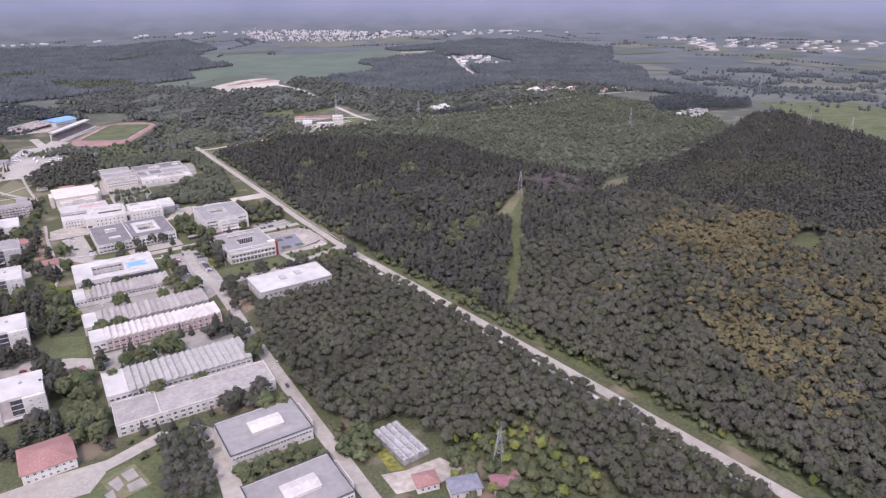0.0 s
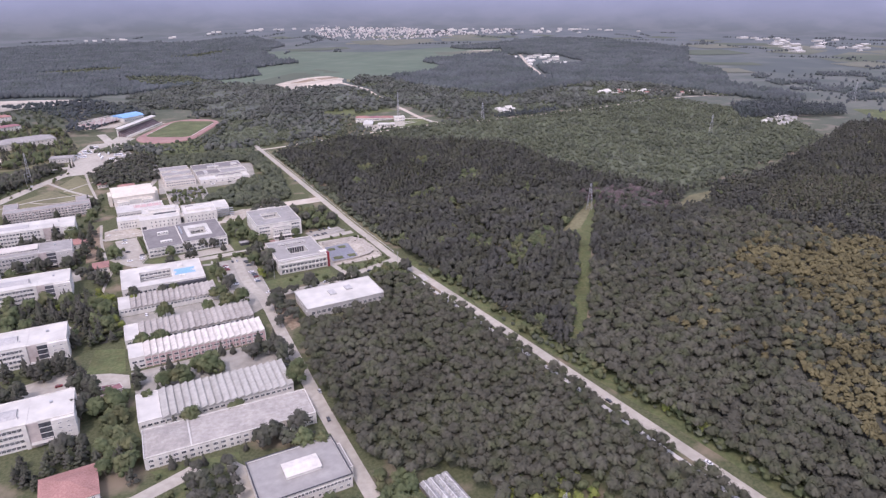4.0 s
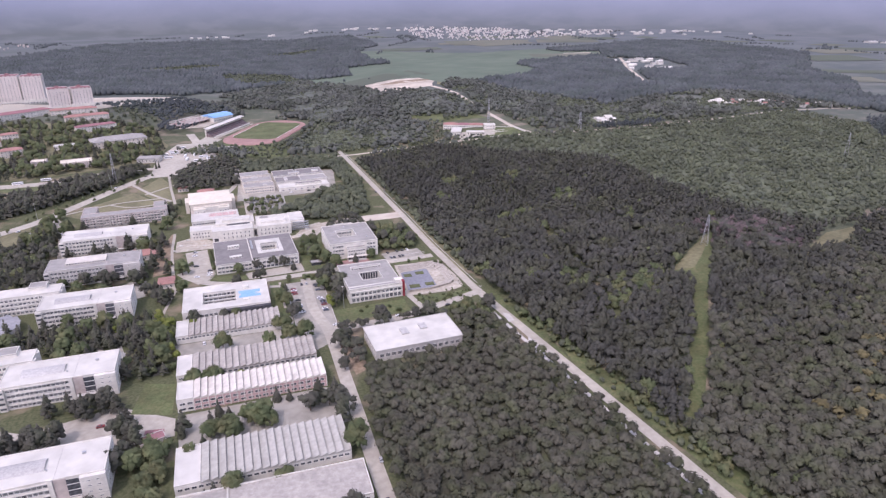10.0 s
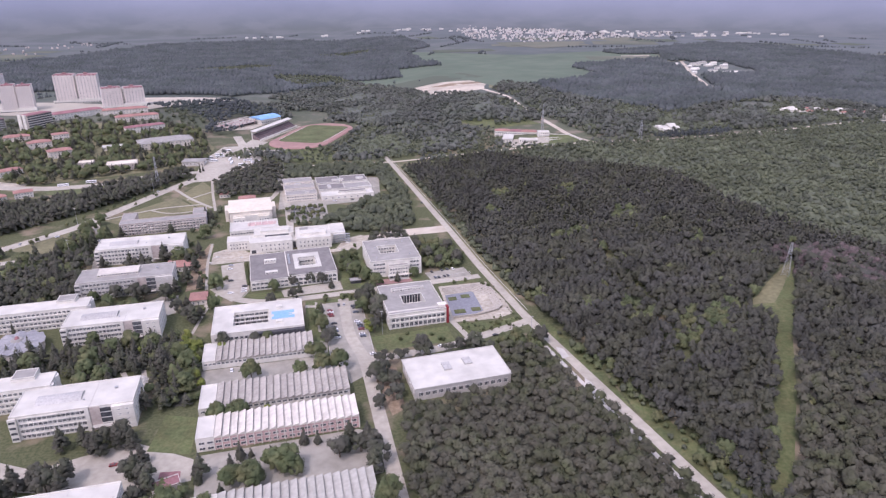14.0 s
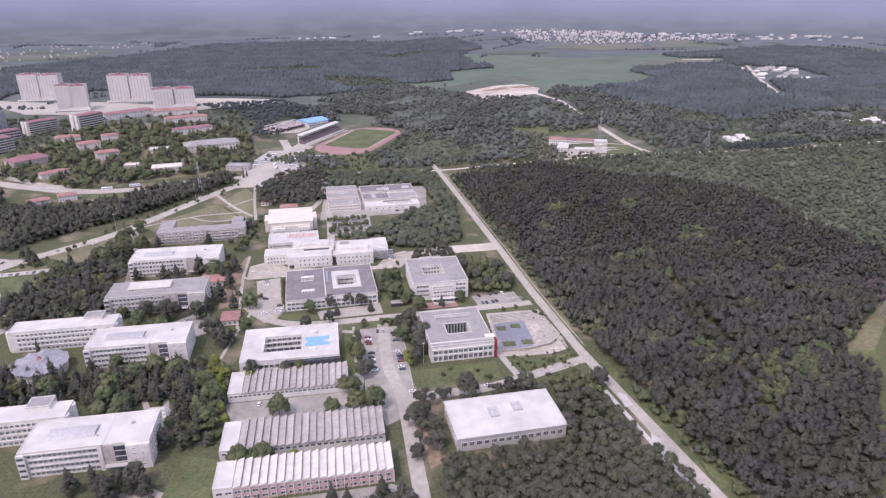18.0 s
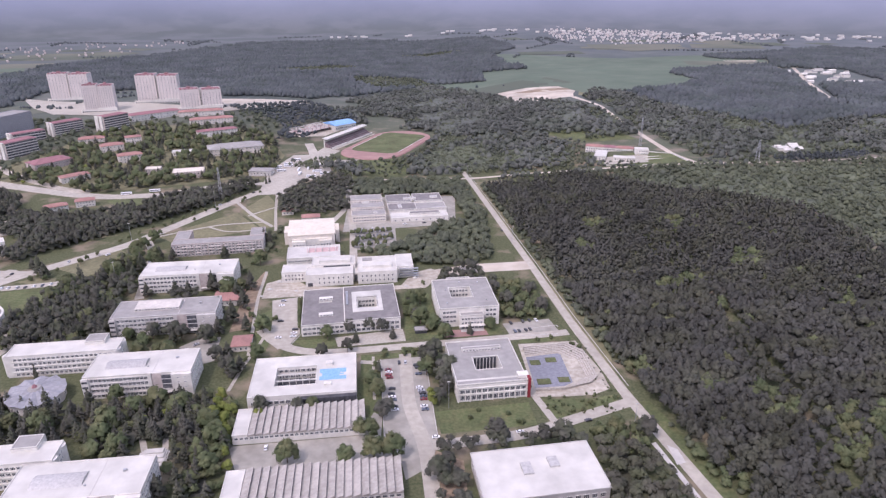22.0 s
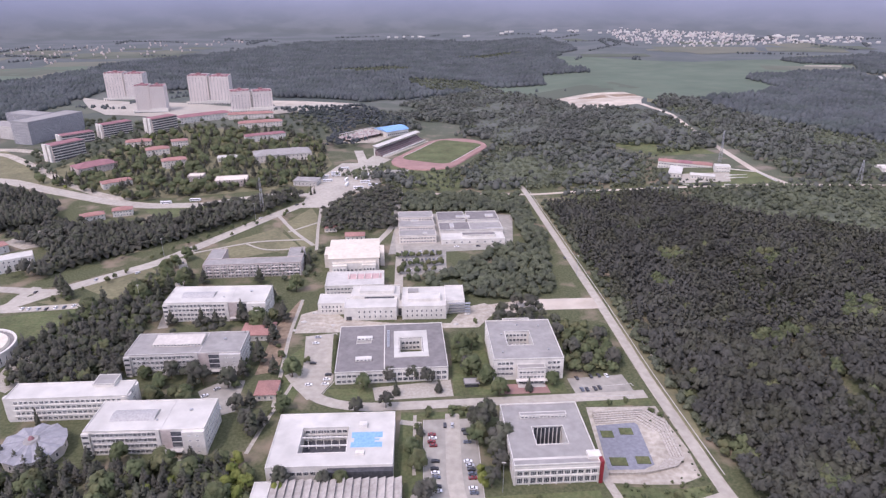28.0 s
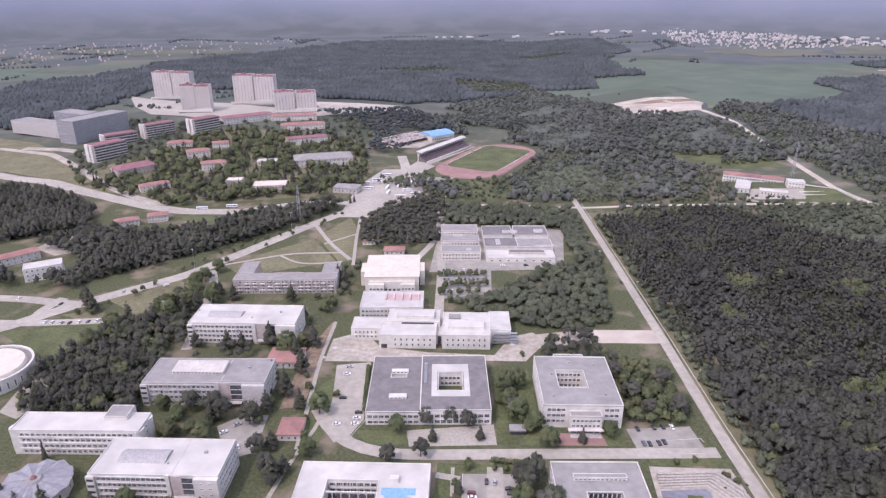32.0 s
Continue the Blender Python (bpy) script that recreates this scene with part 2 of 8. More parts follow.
M = {
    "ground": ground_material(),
    "asphalt": material("pale_worn_asphalt", (0.352, 0.325, 0.271), (0.440, 0.407, 0.339), 0.9, 0.25, big=0.12, bump=0.2, bump_scale=3),
    "parking": material("grey_parking_asphalt", (0.285, 0.27, 0.23), (0.355, 0.335, 0.285), 0.9, 0.2, big=0.16, big_scale=0.06),
    "dirt": material("pale_dirt", (0.33, 0.295, 0.235), (0.47, 0.43, 0.355), 0.95, 0.3, big=0.2, big_scale=0.05, bump=0.3, bump_scale=1.5),
    "earth": material("brown_earth", (0.20, 0.15, 0.10), (0.30, 0.23, 0.16), 0.95, 0.4, big=0.2, big_scale=0.06, bump=0.3, bump_scale=2),
    "paving": material("pale_paving", (0.342, 0.315, 0.259), (0.437, 0.407, 0.340), 0.9, 0.6, big=0.1),
    "lawn": material("lawn", (0.078, 0.101, 0.041), (0.126, 0.142, 0.064), 0.95, 0.5, big=0.25, big_scale=0.05, bump=0.3, hue=(1.14, 1.0, 1.05, 0.12)),
    "gold": material("yellow_flowering_grass", (0.11, 0.12, 0.035), (0.27, 0.25, 0.05), 0.95, 0.4, big=0.2, big_scale=0.1),
    "field": material("green_field", (0.098, 0.13, 0.09), (0.122, 0.15, 0.105), 0.95, 0.02, big=0.12, big_scale=0.006),
    "dryfield": material("dry_grass", (0.142, 0.138, 0.076), (0.205, 0.19, 0.108), 0.95, 0.3, big=0.2, big_scale=0.04),
    "sand": material("bare_sand", (0.39, 0.335, 0.265), (0.53, 0.475, 0.39), 0.95, 0.05, big=0.2, big_scale=0.02),
    "tartan": material("red_running_track", (0.29, 0.175, 0.155), (0.35, 0.215, 0.19), 0.9, 0.1, big=0.1),
    "white_wall": material("white_render", (0.58, 0.556, 0.503), (0.69, 0.664, 0.60), 0.8, 0.3, big=0.1, big_scale=0.12),
    "warm_wall": material("warm_white_render", (0.56, 0.51, 0.475), (0.66, 0.605, 0.565), 0.85, 0.4, big=0.06, big_scale=0.05),
    # maroon of the seats, darkened by the shade under the stand roof
    "seat_shade_maroon": material("maroon_stand_seats", (0.12, 0.07, 0.08), (0.2, 0.12, 0.13), 0.8, 1.0),
    "blue_grey": material("blue_grey_court_paint", (0.19, 0.195, 0.22), (0.25, 0.255, 0.28), 0.85, 0.5, big=0.1),
    "tier_stone": material("pale_terrace_stone", (0.33, 0.30, 0.25), (0.46, 0.42, 0.36), 0.9, 0.8, big=0.15),
    "cream_wall": material("cream_render", (0.60, 0.55, 0.48), (0.70, 0.65, 0.58), 0.85, 0.4, big=0.06, big_scale=0.15),
    "grey_wall": material("grey_render", (0.450, 0.429, 0.398), (0.540, 0.517, 0.477), 0.85, 0.4, big=0.08, big_scale=0.15),
    "pink_wall": material("pink_brick_facing", (0.47, 0.32, 0.30), (0.57, 0.41, 0.38), 0.85, 1.0, big=0.08, big_scale=0.2),
    "white_roof": material("white_roof_membrane", (0.485, 0.468, 0.418), (0.58, 0.56, 0.502), 0.75, 0.12, big=0.1, big_scale=0.05),
    "grey_roof": material("grey_roof_membrane", (0.27, 0.258, 0.238), (0.325, 0.312, 0.288), 0.85, 0.25, big=0.1, big_scale=0.08),
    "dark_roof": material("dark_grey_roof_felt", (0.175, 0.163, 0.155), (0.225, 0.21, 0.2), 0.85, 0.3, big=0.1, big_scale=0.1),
    "red_roof": material("weathered_clay_tiles", (0.29, 0.15, 0.125), (0.38, 0.215, 0.185), 0.8, 1.2, big=0.15, big_scale=0.1),
    "maroon_roof": material("faded_maroon_roof", (0.235, 0.115, 0.12), (0.31, 0.16, 0.165), 0.8, 0.8, big=0.12, big_scale=0.1),
    "old_wall": material("pinkish_old_render", (0.40, 0.34, 0.31), (0.50, 0.44, 0.40), 0.85, 0.4, big=0.12, big_scale=0.15),
    "cream_roof": material("cream_metal_roof", (0.60, 0.545, 0.44), (0.68, 0.62, 0.51), 0.7, 0.3, big=0.06, big_scale=0.1),
    "sheet_roof": material("weathered_fibre_cement", (0.315, 0.292, 0.258), (0.42, 0.39, 0.345), 0.85, 0.5, big=0.12, big_scale=0.12, per="object"),
    "pale_sheet": material("pale_fibre_cement", (0.53, 0.494, 0.436), (0.636, 0.597, 0.53), 0.8, 0.4, big=0.1, big_scale=0.1, per="object"),
    "grey_sheet": material("grey_green_fibre_cement", (0.345, 0.335, 0.295), (0.425, 0.412, 0.37), 0.8, 0.4, big=0.06, big_scale=0.1, per="object"),
    "dirty_glass": material("dirty_greenhouse_sheet", (0.19, 0.185, 0.165), (0.42, 0.41, 0.38), 0.6, 0.7, big=0.25, big_scale=0.25, spec=0.3),
    "skylight": material("cloudy_skylight_sheet", (0.36, 0.35, 0.33), (0.48, 0.465, 0.44), 0.6, 0.8, big=0.1, spec=0.3),
    "blue_roof": material("blue_roof_paint", (0.17, 0.35, 0.60), (0.26, 0.45, 0.68), 0.6, 0.6),
    "frame": material("white_window_frame", (0.720, 0.709, 0.670), (0.800, 0.788, 0.744), 0.5, 3.0),
    "pane": material("dark_window_glass", (0.05, 0.054, 0.062), (0.13, 0.135, 0.145), 0.15, 0.7, per="object", spec=0.6),
    # near-black: shade of courts and openings put into colour; also dark metal edging
    "dark": material("dark_recess", (0.05, 0.05, 0.055), (0.09, 0.09, 0.095), 0.8, 0.6),
    "bark": material("bark", (0.10, 0.07, 0.05), (0.18, 0.13, 0.10), 0.95, 3.0),
    "red": material("red_panel", (0.2, 0.022, 0.03), (0.26, 0.035, 0.04), 0.6, 1.0),
    "steel": material("galvanised_steel", (0.38, 0.39, 0.40), (0.5, 0.5, 0.51), 0.5, 2.0, metal=0.6),
    "concrete": material("pale_concrete", (0.47, 0.45, 0.41), (0.53, 0.51, 0.465), 0.9, 0.5, big=0.12, big_scale=0.1),
    "pine": material("pine_needles", (0.066, 0.066, 0.054), (0.098, 0.096, 0.078), 0.9, 0.17, detail=3.0, big=0.22, big_scale=0.03, per="island", spread=-0.1, bump=0.3, bump_scale=1.2, spec=0.15, hue=(0.95, 1.06, 0.84, 0.11)),
    # pine needles greyed and blued: distance haze put into the colour
    "pine_hazed": material("distant_pine_needles", (0.066, 0.075, 0.077), (0.092, 0.102, 0.104), 0.9, 0.05, detail=3.0, big=0.22, big_scale=0.012, per="island", spread=-0.1, bump=0.3, bump_scale=1.2, spec=0.15, hue=(0.84, 0.9, 0.82, 0.02)),
    "pine_olive": material("olive_umbrella_pine_needles", (0.069, 0.068, 0.051), (0.101, 0.098, 0.074), 0.9, 0.17, detail=3.0, big=0.2, big_scale=0.03, per="island", spread=-0.1, bump=0.3, bump_scale=1.2, spec=0.15, hue=(0.9, 1.02, 0.76, 0.09)),
    "pine_dark": material("dark_forest_pine_needles", (0.056, 0.057, 0.049), (0.081, 0.081, 0.069), 0.9, 0.14, detail=3.0, big=0.24, big_scale=0.03, per="island", spread=-0.1, bump=0.3, bump_scale=1.2, spec=0.15, hue=(1.05, 1.08, 0.86, 0.05)),
    # dark grey: hospital walls carry their shade in it; rotunda's own grey
    "dark_grey": material("slate_grey_cladding", (0.25, 0.25, 0.26), (0.32, 0.32, 0.33), 0.8, 0.4, big=0.08, big_scale=0.1),
    # mid-distance haze put into the needle colour: paler and greyer than pine
    "needles_hazed": material("greyish_mixed_foliage", (0.086, 0.093, 0.080), (0.122, 0.128, 0.112), 0.9, 0.08, detail=3.0, big=0.2, big_scale=0.012, per="island", spread=-0.1, spec=0.15, hue=(0.9, 0.95, 0.84, 0.03)),
    "pine_brown": material("yellowing_pine_needles", (0.108, 0.096, 0.050), (0.156, 0.136, 0.068), 0.9, 0.17, detail=3.0, big=0.25, big_scale=0.03, per="island", spread=-0.1, bump=0.3, bump_scale=1.2, spec=0.15),
    "leaf": material("broad_leaves", (0.068, 0.088, 0.042), (0.124, 0.146, 0.07), 0.85, 0.17, detail=3.0, big=0.22, big_scale=0.05, per="island", spread=-0.1, bump=0.3, bump_scale=1.2, spec=0.2, hue=(1.1, 0.92, 0.95, 0.1)),
    "scrub": material("scrub_leaves", (0.084, 0.097, 0.060), (0.132, 0.145, 0.092), 0.9, 0.17, detail=3.0, big=0.22, big_scale=0.02, per="island", spread=-0.1, bump=0.3, bump_scale=1.2, spec=0.15, hue=(0.8, 0.8, 0.92, 0.06)),
    "bare_twigs": material("reddish_bare_twigs", (0.105, 0.084, 0.082), (0.145, 0.115, 0.112), 0.9, 0.17, detail=3.0, big=0.2, big_scale=0.03, per="island", spread=-0.1, spec=0.1),
    "lime": material("bright_spring_leaves", (0.1, 0.13, 0.03), (0.2, 0.22, 0.06), 0.85, 0.17, detail=3.0, big=0.15, per="island", spread=-0.1, bump=0.3, bump_scale=1.2, spec=0.2),
}


# ---------------------------------------------------------------- mesh helpers
def solid(name, verts, faces, mat, parent=None, label="", smooth=False, slots=None):
    """One mesh object. mat: a material or a list, with slots giving each face's index."""
    me = bpy.data.meshes.new(name)
    me.from_pydata([tuple(v) for v in verts], [], faces)
    for mm in mat if isinstance(mat, (list, tuple)) else [mat]:
        me.materials.append(mm)
    if slots is not None:
        me.polygons.foreach_set("material_index", slots)
    if smooth:
        me.polygons.foreach_set("use_smooth", [True] * len(me.polygons))
    me.update()
    ob = new(name, me)
    if parent:
        ob.parent = parent
    if label:
        tagged(ob, label)
    return ob


def again(ob, parent, m, name=None):
    """Another object on the same mesh, under parent, at the pose m."""
    o = new(name or ob.name.split(".")[0], ob.data if isinstance(ob, bpy.types.Object) else ob)
    o.parent = parent
    o.matrix_basis = m
    return o


BOX_F = [(0, 3, 2, 1), (4, 5, 6, 7), (0, 1, 5, 4), (1, 2, 6, 5), (2, 3, 7, 6), (3, 0, 4, 7)]


class Build:
    """Collects boxes and faces into one mesh."""

    def __init__(self):
        self.v, self.f, self.s = [], [], []

    def quad(self, *pts, slot=0):
        n = len(self.v)
        self.v += pts
        self.f.append(tuple(range(n, n + len(pts))))
        self.s.append(slot)
        return self

    def box(self, x0, y0, z0, x1, y1, z1, slot=0):
        n = len(self.v)
        self.v += [(x0, y0, z0), (x1, y0, z0), (x1, y1, z0), (x0, y1, z0), (x0, y0, z1), (x1, y0, z1), (x1, y1, z1), (x0, y1, z1)]
        self.f += [tuple(n + i for i in f) for f in BOX_F]
        self.s += [slot] * 6
        return self

    def tube(self, x, y, z0, z1, r0, r1, sides=8, slot=0):
        n = len(self.v)
        for z, r in ((z0, r0), (z1, r1)):
            self.v += [(x + r * math.cos(2 * math.pi * i / sides), y + r * math.sin(2 * math.pi * i / sides), z) for i in range(sides)]
        self.f += [(n + i, n + (i + 1) % sides, n + sides + (i + 1) % sides, n + sides + i) for i in range(sides)] + [tuple(n + sides + i for i in range(sides))]
        self.s += [slot] * (sides + 1)
        return self

    def make(self, name, mat, parent=None, label="", smooth=False):
        return solid(name, self.v, self.f, mat, parent, label, smooth, self.s)


def thing(name, label, category, x, y, rot=0.0, group="", z=None):
    e = new(name)
    e.empty_display_size = 0.5
    e.matrix_basis = pose(x, y, g1(x, y) if z is None else z, 0, 0, rot)
    return tagged(e, label, category, group)


def tri_mesh(name, verts, tris, mats, index=None, smooth=True, normals=None):
    """A large mesh of triangles from arrays."""
    me = bpy.data.meshes.new(name)
    nv, nt = len(verts), len(tris)
    me.vertices.add(nv)
    me.vertices.foreach_set("co", np.ascontiguousarray(verts, np.float32).ravel())
    me.loops.add(3 * nt)
    me.loops.foreach_set("vertex_index", np.ascontiguousarray(tris, np.int32).ravel())
    me.polygons.add(nt)
    me.polygons.foreach_set("loop_start", np.arange(0, 3 * nt, 3, dtype=np.int32))
    for mm in mats:
        me.materials.append(mm)
    if index is not None:
        me.polygons.foreach_set("material_index", np.ascontiguousarray(index, np.int32))
    if smooth:
        me.polygons.foreach_set("use_smooth", np.ones(nt, bool))
    me.update(calc_edges=True)
    if normals is not None:   # leaves take the soft shading of the crown that they sit on
        at = me.attributes.new("custom_normal", "FLOAT_VECTOR", "POINT")
        at.data.foreach_set("vector", np.ascontiguousarray(normals, np.float32).ravel())
    return me


# ---------------------------------------------------------------- ground, roads, lawns
def axis(dense0, dense1, step, low, high):
    mid = list(np.arange(dense0, dense1 + 1, step))
    out, s = [], step
    v = dense1
    while v < high:
        s *= 1.12
        v += s
        out.append(min(v, high))
    back, s, v = [], step, dense0
    while v > low:
        s *= 1.12
        v -= s
        back.append(max(v, low))
    return np.array(back[::-1] + mid + out)


gx, gy = axis(-900, 1000, 20, -5100, 5100), axis(-900, 1300, 20, -5600, 4700)
XX, YY = np.meshgrid(gx, gy)
gv = np.stack([XX, YY, gz(XX, YY)], -1).reshape(-1, 3)
nx, ny = len(gx), len(gy)
a = (np.arange(ny - 1)[:, None] * nx + np.arange(nx - 1)[None]).ravel()
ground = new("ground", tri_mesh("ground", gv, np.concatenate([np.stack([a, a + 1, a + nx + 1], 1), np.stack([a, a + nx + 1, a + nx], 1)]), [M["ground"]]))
tagged(ground, "rolling ground of grass and bare earth, hazed in colour towards the hills", "ground", kind="structure")


def strip(name, pts, width, mat, label, category, lift=0.12, kerb=None):
    """A road or path draped on the ground along a line of points."""
    p = np.array(pts, float)
    dense = [p[0]]
    for q0, q1 in zip(p[:-1], p[1:]):
        n = max(1, int(np.hypot(*(q1 - q0)) / 8))
        dense += [q0 + (q1 - q0) * i / n for i in range(1, n + 1)]
    d = np.array(dense)
    for _ in range(3):
        d[1:-1] = (d[:-2] + 2 * d[1:-1] + d[2:]) / 4
    tang = np.gradient(d, axis=0)
    tang /= np.linalg.norm(tang, axis=1)[:, None] + 1e-9
    nor = np.stack([-tang[:, 1], tang[:, 0]], 1)
    b = Build()
    sides = []
    for k in (-0.5, -0.17, 0.17, 0.5):
        e = d + nor * width * k
        sides.append([(float(x), float(y), g1(x, y) + lift) for x, y in e])
    for s0, s1 in zip(sides[:-1], sides[1:]):
        for i in range(len(d) - 1):
            b.quad(s1[i], s0[i], s0[i + 1], s1[i + 1])
    return tagged(b.make(name, mat), label, category, kind="structure")


def inside(poly, x, y):
    poly = np.array(poly, float)
    r = np.zeros(np.shape(x), bool)
    for (x0, y0), (x1, y1) in zip(poly, np.roll(poly, -1, 0)):
        hit = ((y0 > y) != (y1 > y)) & (x < (x1 - x0) * (y - y0) / (y1 - y0 + 1e-12) + x0)
        r ^= hit
    return r


def patch(name, poly, mat, label, category, lift=0.06, fine=10.0):
    """A flat area with the given outline, draped on the ground."""
    bm = bmesh.new()
    vs = [bm.verts.new((x, y, 0)) for x, y in poly]
    bm.faces.new(vs)
    bm.normal_update()
    x0, y0 = np.min(poly, 0)
    x1, y1 = np.max(poly, 0)
    step = max(fine, (max(x1 - x0, y1 - y0)) / 40)
    for ax, lo, hi in ((0, x0, x1), (1, y0, y1)):
        v = lo + step
        while v < hi:
            co, no = [0, 0, 0], [0, 0, 0]
            co[ax], no[ax] = v, 1
            bmesh.ops.bisect_plane(bm, geom=bm.verts[:] + bm.edges[:] + bm.faces[:], plane_co=co, plane_no=no)
            v += step
    for v in bm.verts:
        v.co.z = g1(v.co.x, v.co.y) + lift
    bmesh.ops.recalc_face_normals(bm, faces=bm.faces[:])
    for f in bm.faces:
        if f.normal.z < 0:
            f.normal_flip()
    me = bpy.data.meshes.new(name)
    bm.to_mesh(me)
    bm.free()
    me.materials.append(mat)
    return tagged(new(name, me), label, category, kind="structure")


ROAD = [(20, 300), (24, 266), (36, 130), (48, -12), (55, -110), (65, -208), (85, -335), (101, -440), (114, -534), (127, -630), (150, -800)]
strip("road_main", ROAD[5:], 6.8, M["asphalt"], "long pale country road between pine woods", "road", 0.14)
strip("road_main", ROAD[:6], 5.2, M["asphalt"], "narrower stretch of the pale country road", "road", 0.145)
strip("road_shoulder", ROAD, 6.6, M["dirt"], "dusty gravel shoulder along the country road", "road shoulder", 0.08)
strip("road_crossing_north", [(-128, 268), (-60, 269), (24, 267), (88, 274), (180, 252), (250, 233), (320, 229), (400, 228), (480, 233), (609, 248), (796, 287), (887, 283), (990, 268)], 6, M["sand"], "pale dirt track through the woods", "road", 0.1)
strip("road_avenue", [(-520, -95), (-415, -40), (-384, 0), (-322, 62), (-288, 124), (-249, 196), (-214, 253), (-190, 310), (-185, 409), (-200, 470)], 13, M["asphalt"], "wide campus avenue lined with small trees", "road", 0.16)
strip("road_ring", [(-800, 372), (-658, 322), (-612, 312), (-547, 279), (-499, 257), (-444, 232), (-398, 219), (-343, 224), (-302, 249), (-270, 264), (-215, 262)], 12, M["asphalt"], "pale ring road across the campus", "road", 0.2)
strip("road_embankment", [(-800, 372), (-658, 322), (-612, 312), (-547, 279), (-499, 257), (-444, 232), (-398, 219), (-343, 224)], 18, M["dirt"], "bare tan embankment of the ring road", "road shoulder", 0.14)
strip("road_inner", [(-65, -150), (-64, -209), (-56, -240), (-53, -308), (-49, -398), (-45, -460), (-41, -518), (-36, -600), (-30, -700)], 8, M["asphalt"], "narrow campus road beside the pines", "road", 0.13)
strip("road_cross_street", [(-166, -110), (-152, -132), (-141, -141), (-116, -145), (-29, -137), (50, -130)], 8, M["asphalt"], "campus cross street", "road", 0.15)
strip("road_sand", [(-50, -28), (-5, -14), (50, -11)], 18, M["sand"], "broad sandy works access", "road", 0.1)
strip("road_lot_link", [(-52, -243), (0, -238), (30, -226), (66, -214)], 8, M["asphalt"], "access lane to the country road", "road", 0.12)
strip("road_facility", [(305, 228), (293, 280), (296, 429), (300, 510), (310, 650), (290, 760)], 8, M["sand"], "pale dirt road past the walled compound", "road", 0.11)

# ---------------------------------------------------------------- building kit
WIN = {}


def window_mesh(w, h, mullions, frame_mat, pane_mat):
    """A window in the plane y = 0 that looks to -y: proud frame, bars and a pane set back."""
    key = (round(w, 2), round(h, 2), mullions, frame_mat.name, pane_mat.name)
    if key not in WIN:
        b = Build()
        t, d = min(0.12, w * 0.12), 0.14
        xs = [-w / 2, -w / 2 + t]
        for i in range(mullions):
            x = -w / 2 + w * (i + 1) / (mullions + 1)
            xs += [x - t / 3, x + t / 3]
        xs += [w / 2 - t, w / 2]
        zs, nz = [0, t, h - t, h], 4
        b.v = [(x, -d, z) for x in xs for z in zs]
        back = len(b.v)
        b.v += [(x, 0.02, z) for x in (xs[0], xs[-1]) for z in (0, h)]
        for i in range(len(xs) - 1):
            for j in range(3):
                k = i * nz + j
                if j == 1 and i % 2 == 1:
                    n = len(b.v)
                    b.v += [(x, -0.03, z) for x, z in ((xs[i], t), (xs[i + 1], t), (xs[i + 1], h - t), (xs[i], h - t))]
                    rim_ = (k, k + nz, k + nz + 1, k + 1)
                    b.f += [(rim_[q], rim_[(q + 1) % 4], n + (q + 1) % 4, n + q) for q in range(4)] + [(n, n + 1, n + 2, n + 3)]
                    b.s += [0] * 4 + [1]
                else:
                    b.f.append((k, k + nz, k + nz + 1, k + 1))
                    b.s.append(0)
        e = (len(xs) - 1) * nz
        b.f += [(0, 3, back + 1, back), (e, back + 2, back + 3, e + 3), (0, back, back + 2, e), (3, e + 3, back + 3, back + 1)]
        b.s += [0] * 4
        ob = b.make("window", [frame_mat, pane_mat])
        WIN[key] = ob.data
        bpy.data.objects.remove(ob)
    return WIN[key]


def windows(parent, side, x0, y0, x1, y1, z, n, w, h, margin=0.8, mullions=1, frame="frame", pane="pane", skip=()):
    """A row of n windows at height z on one side (S, E, N, W) of the block x0..x1, y0..y1."""
    me = window_mesh(w, h, mullions, M[frame], M[pane])
    length = (x1 - x0) if side in "SN" else (y1 - y0)
    for i in range(n):
        if i in skip:
            continue
        u = margin + (length - 2 * margin) * (i + 0.5) / n
        m = {"S": pose(x0 + u, y0, z), "N": pose(x0 + u, y1, z, 0, 0, 180), "E": pose(x1, y0 + u, z, 0, 0, 90), "W": pose(x0, y0 + u, z, 0, 0, -90)}[side]
        again(me, parent, m, "window")


def ring(o, i, z0, z1):
    """A closed rectangular frame between an outer and an inner outline, in one piece."""
    b = Build()
    for x0, y0, x1, y1 in (o, i):
        for z in (z0, z1):
            b.v += [(x0, y0, z), (x1, y0, z), (x1, y1, z), (x0, y1, z)]
    for k in range(4):
        j = (k + 1) % 4
        b.f += [(k, j, 4 + j, 4 + k), (8 + j, 8 + k, 12 + k, 12 + j), (4 + k, 4 + j, 12 + j, 12 + k), (j, k, 8 + k, 8 + j)]
    b.s = [0] * 16
    return b


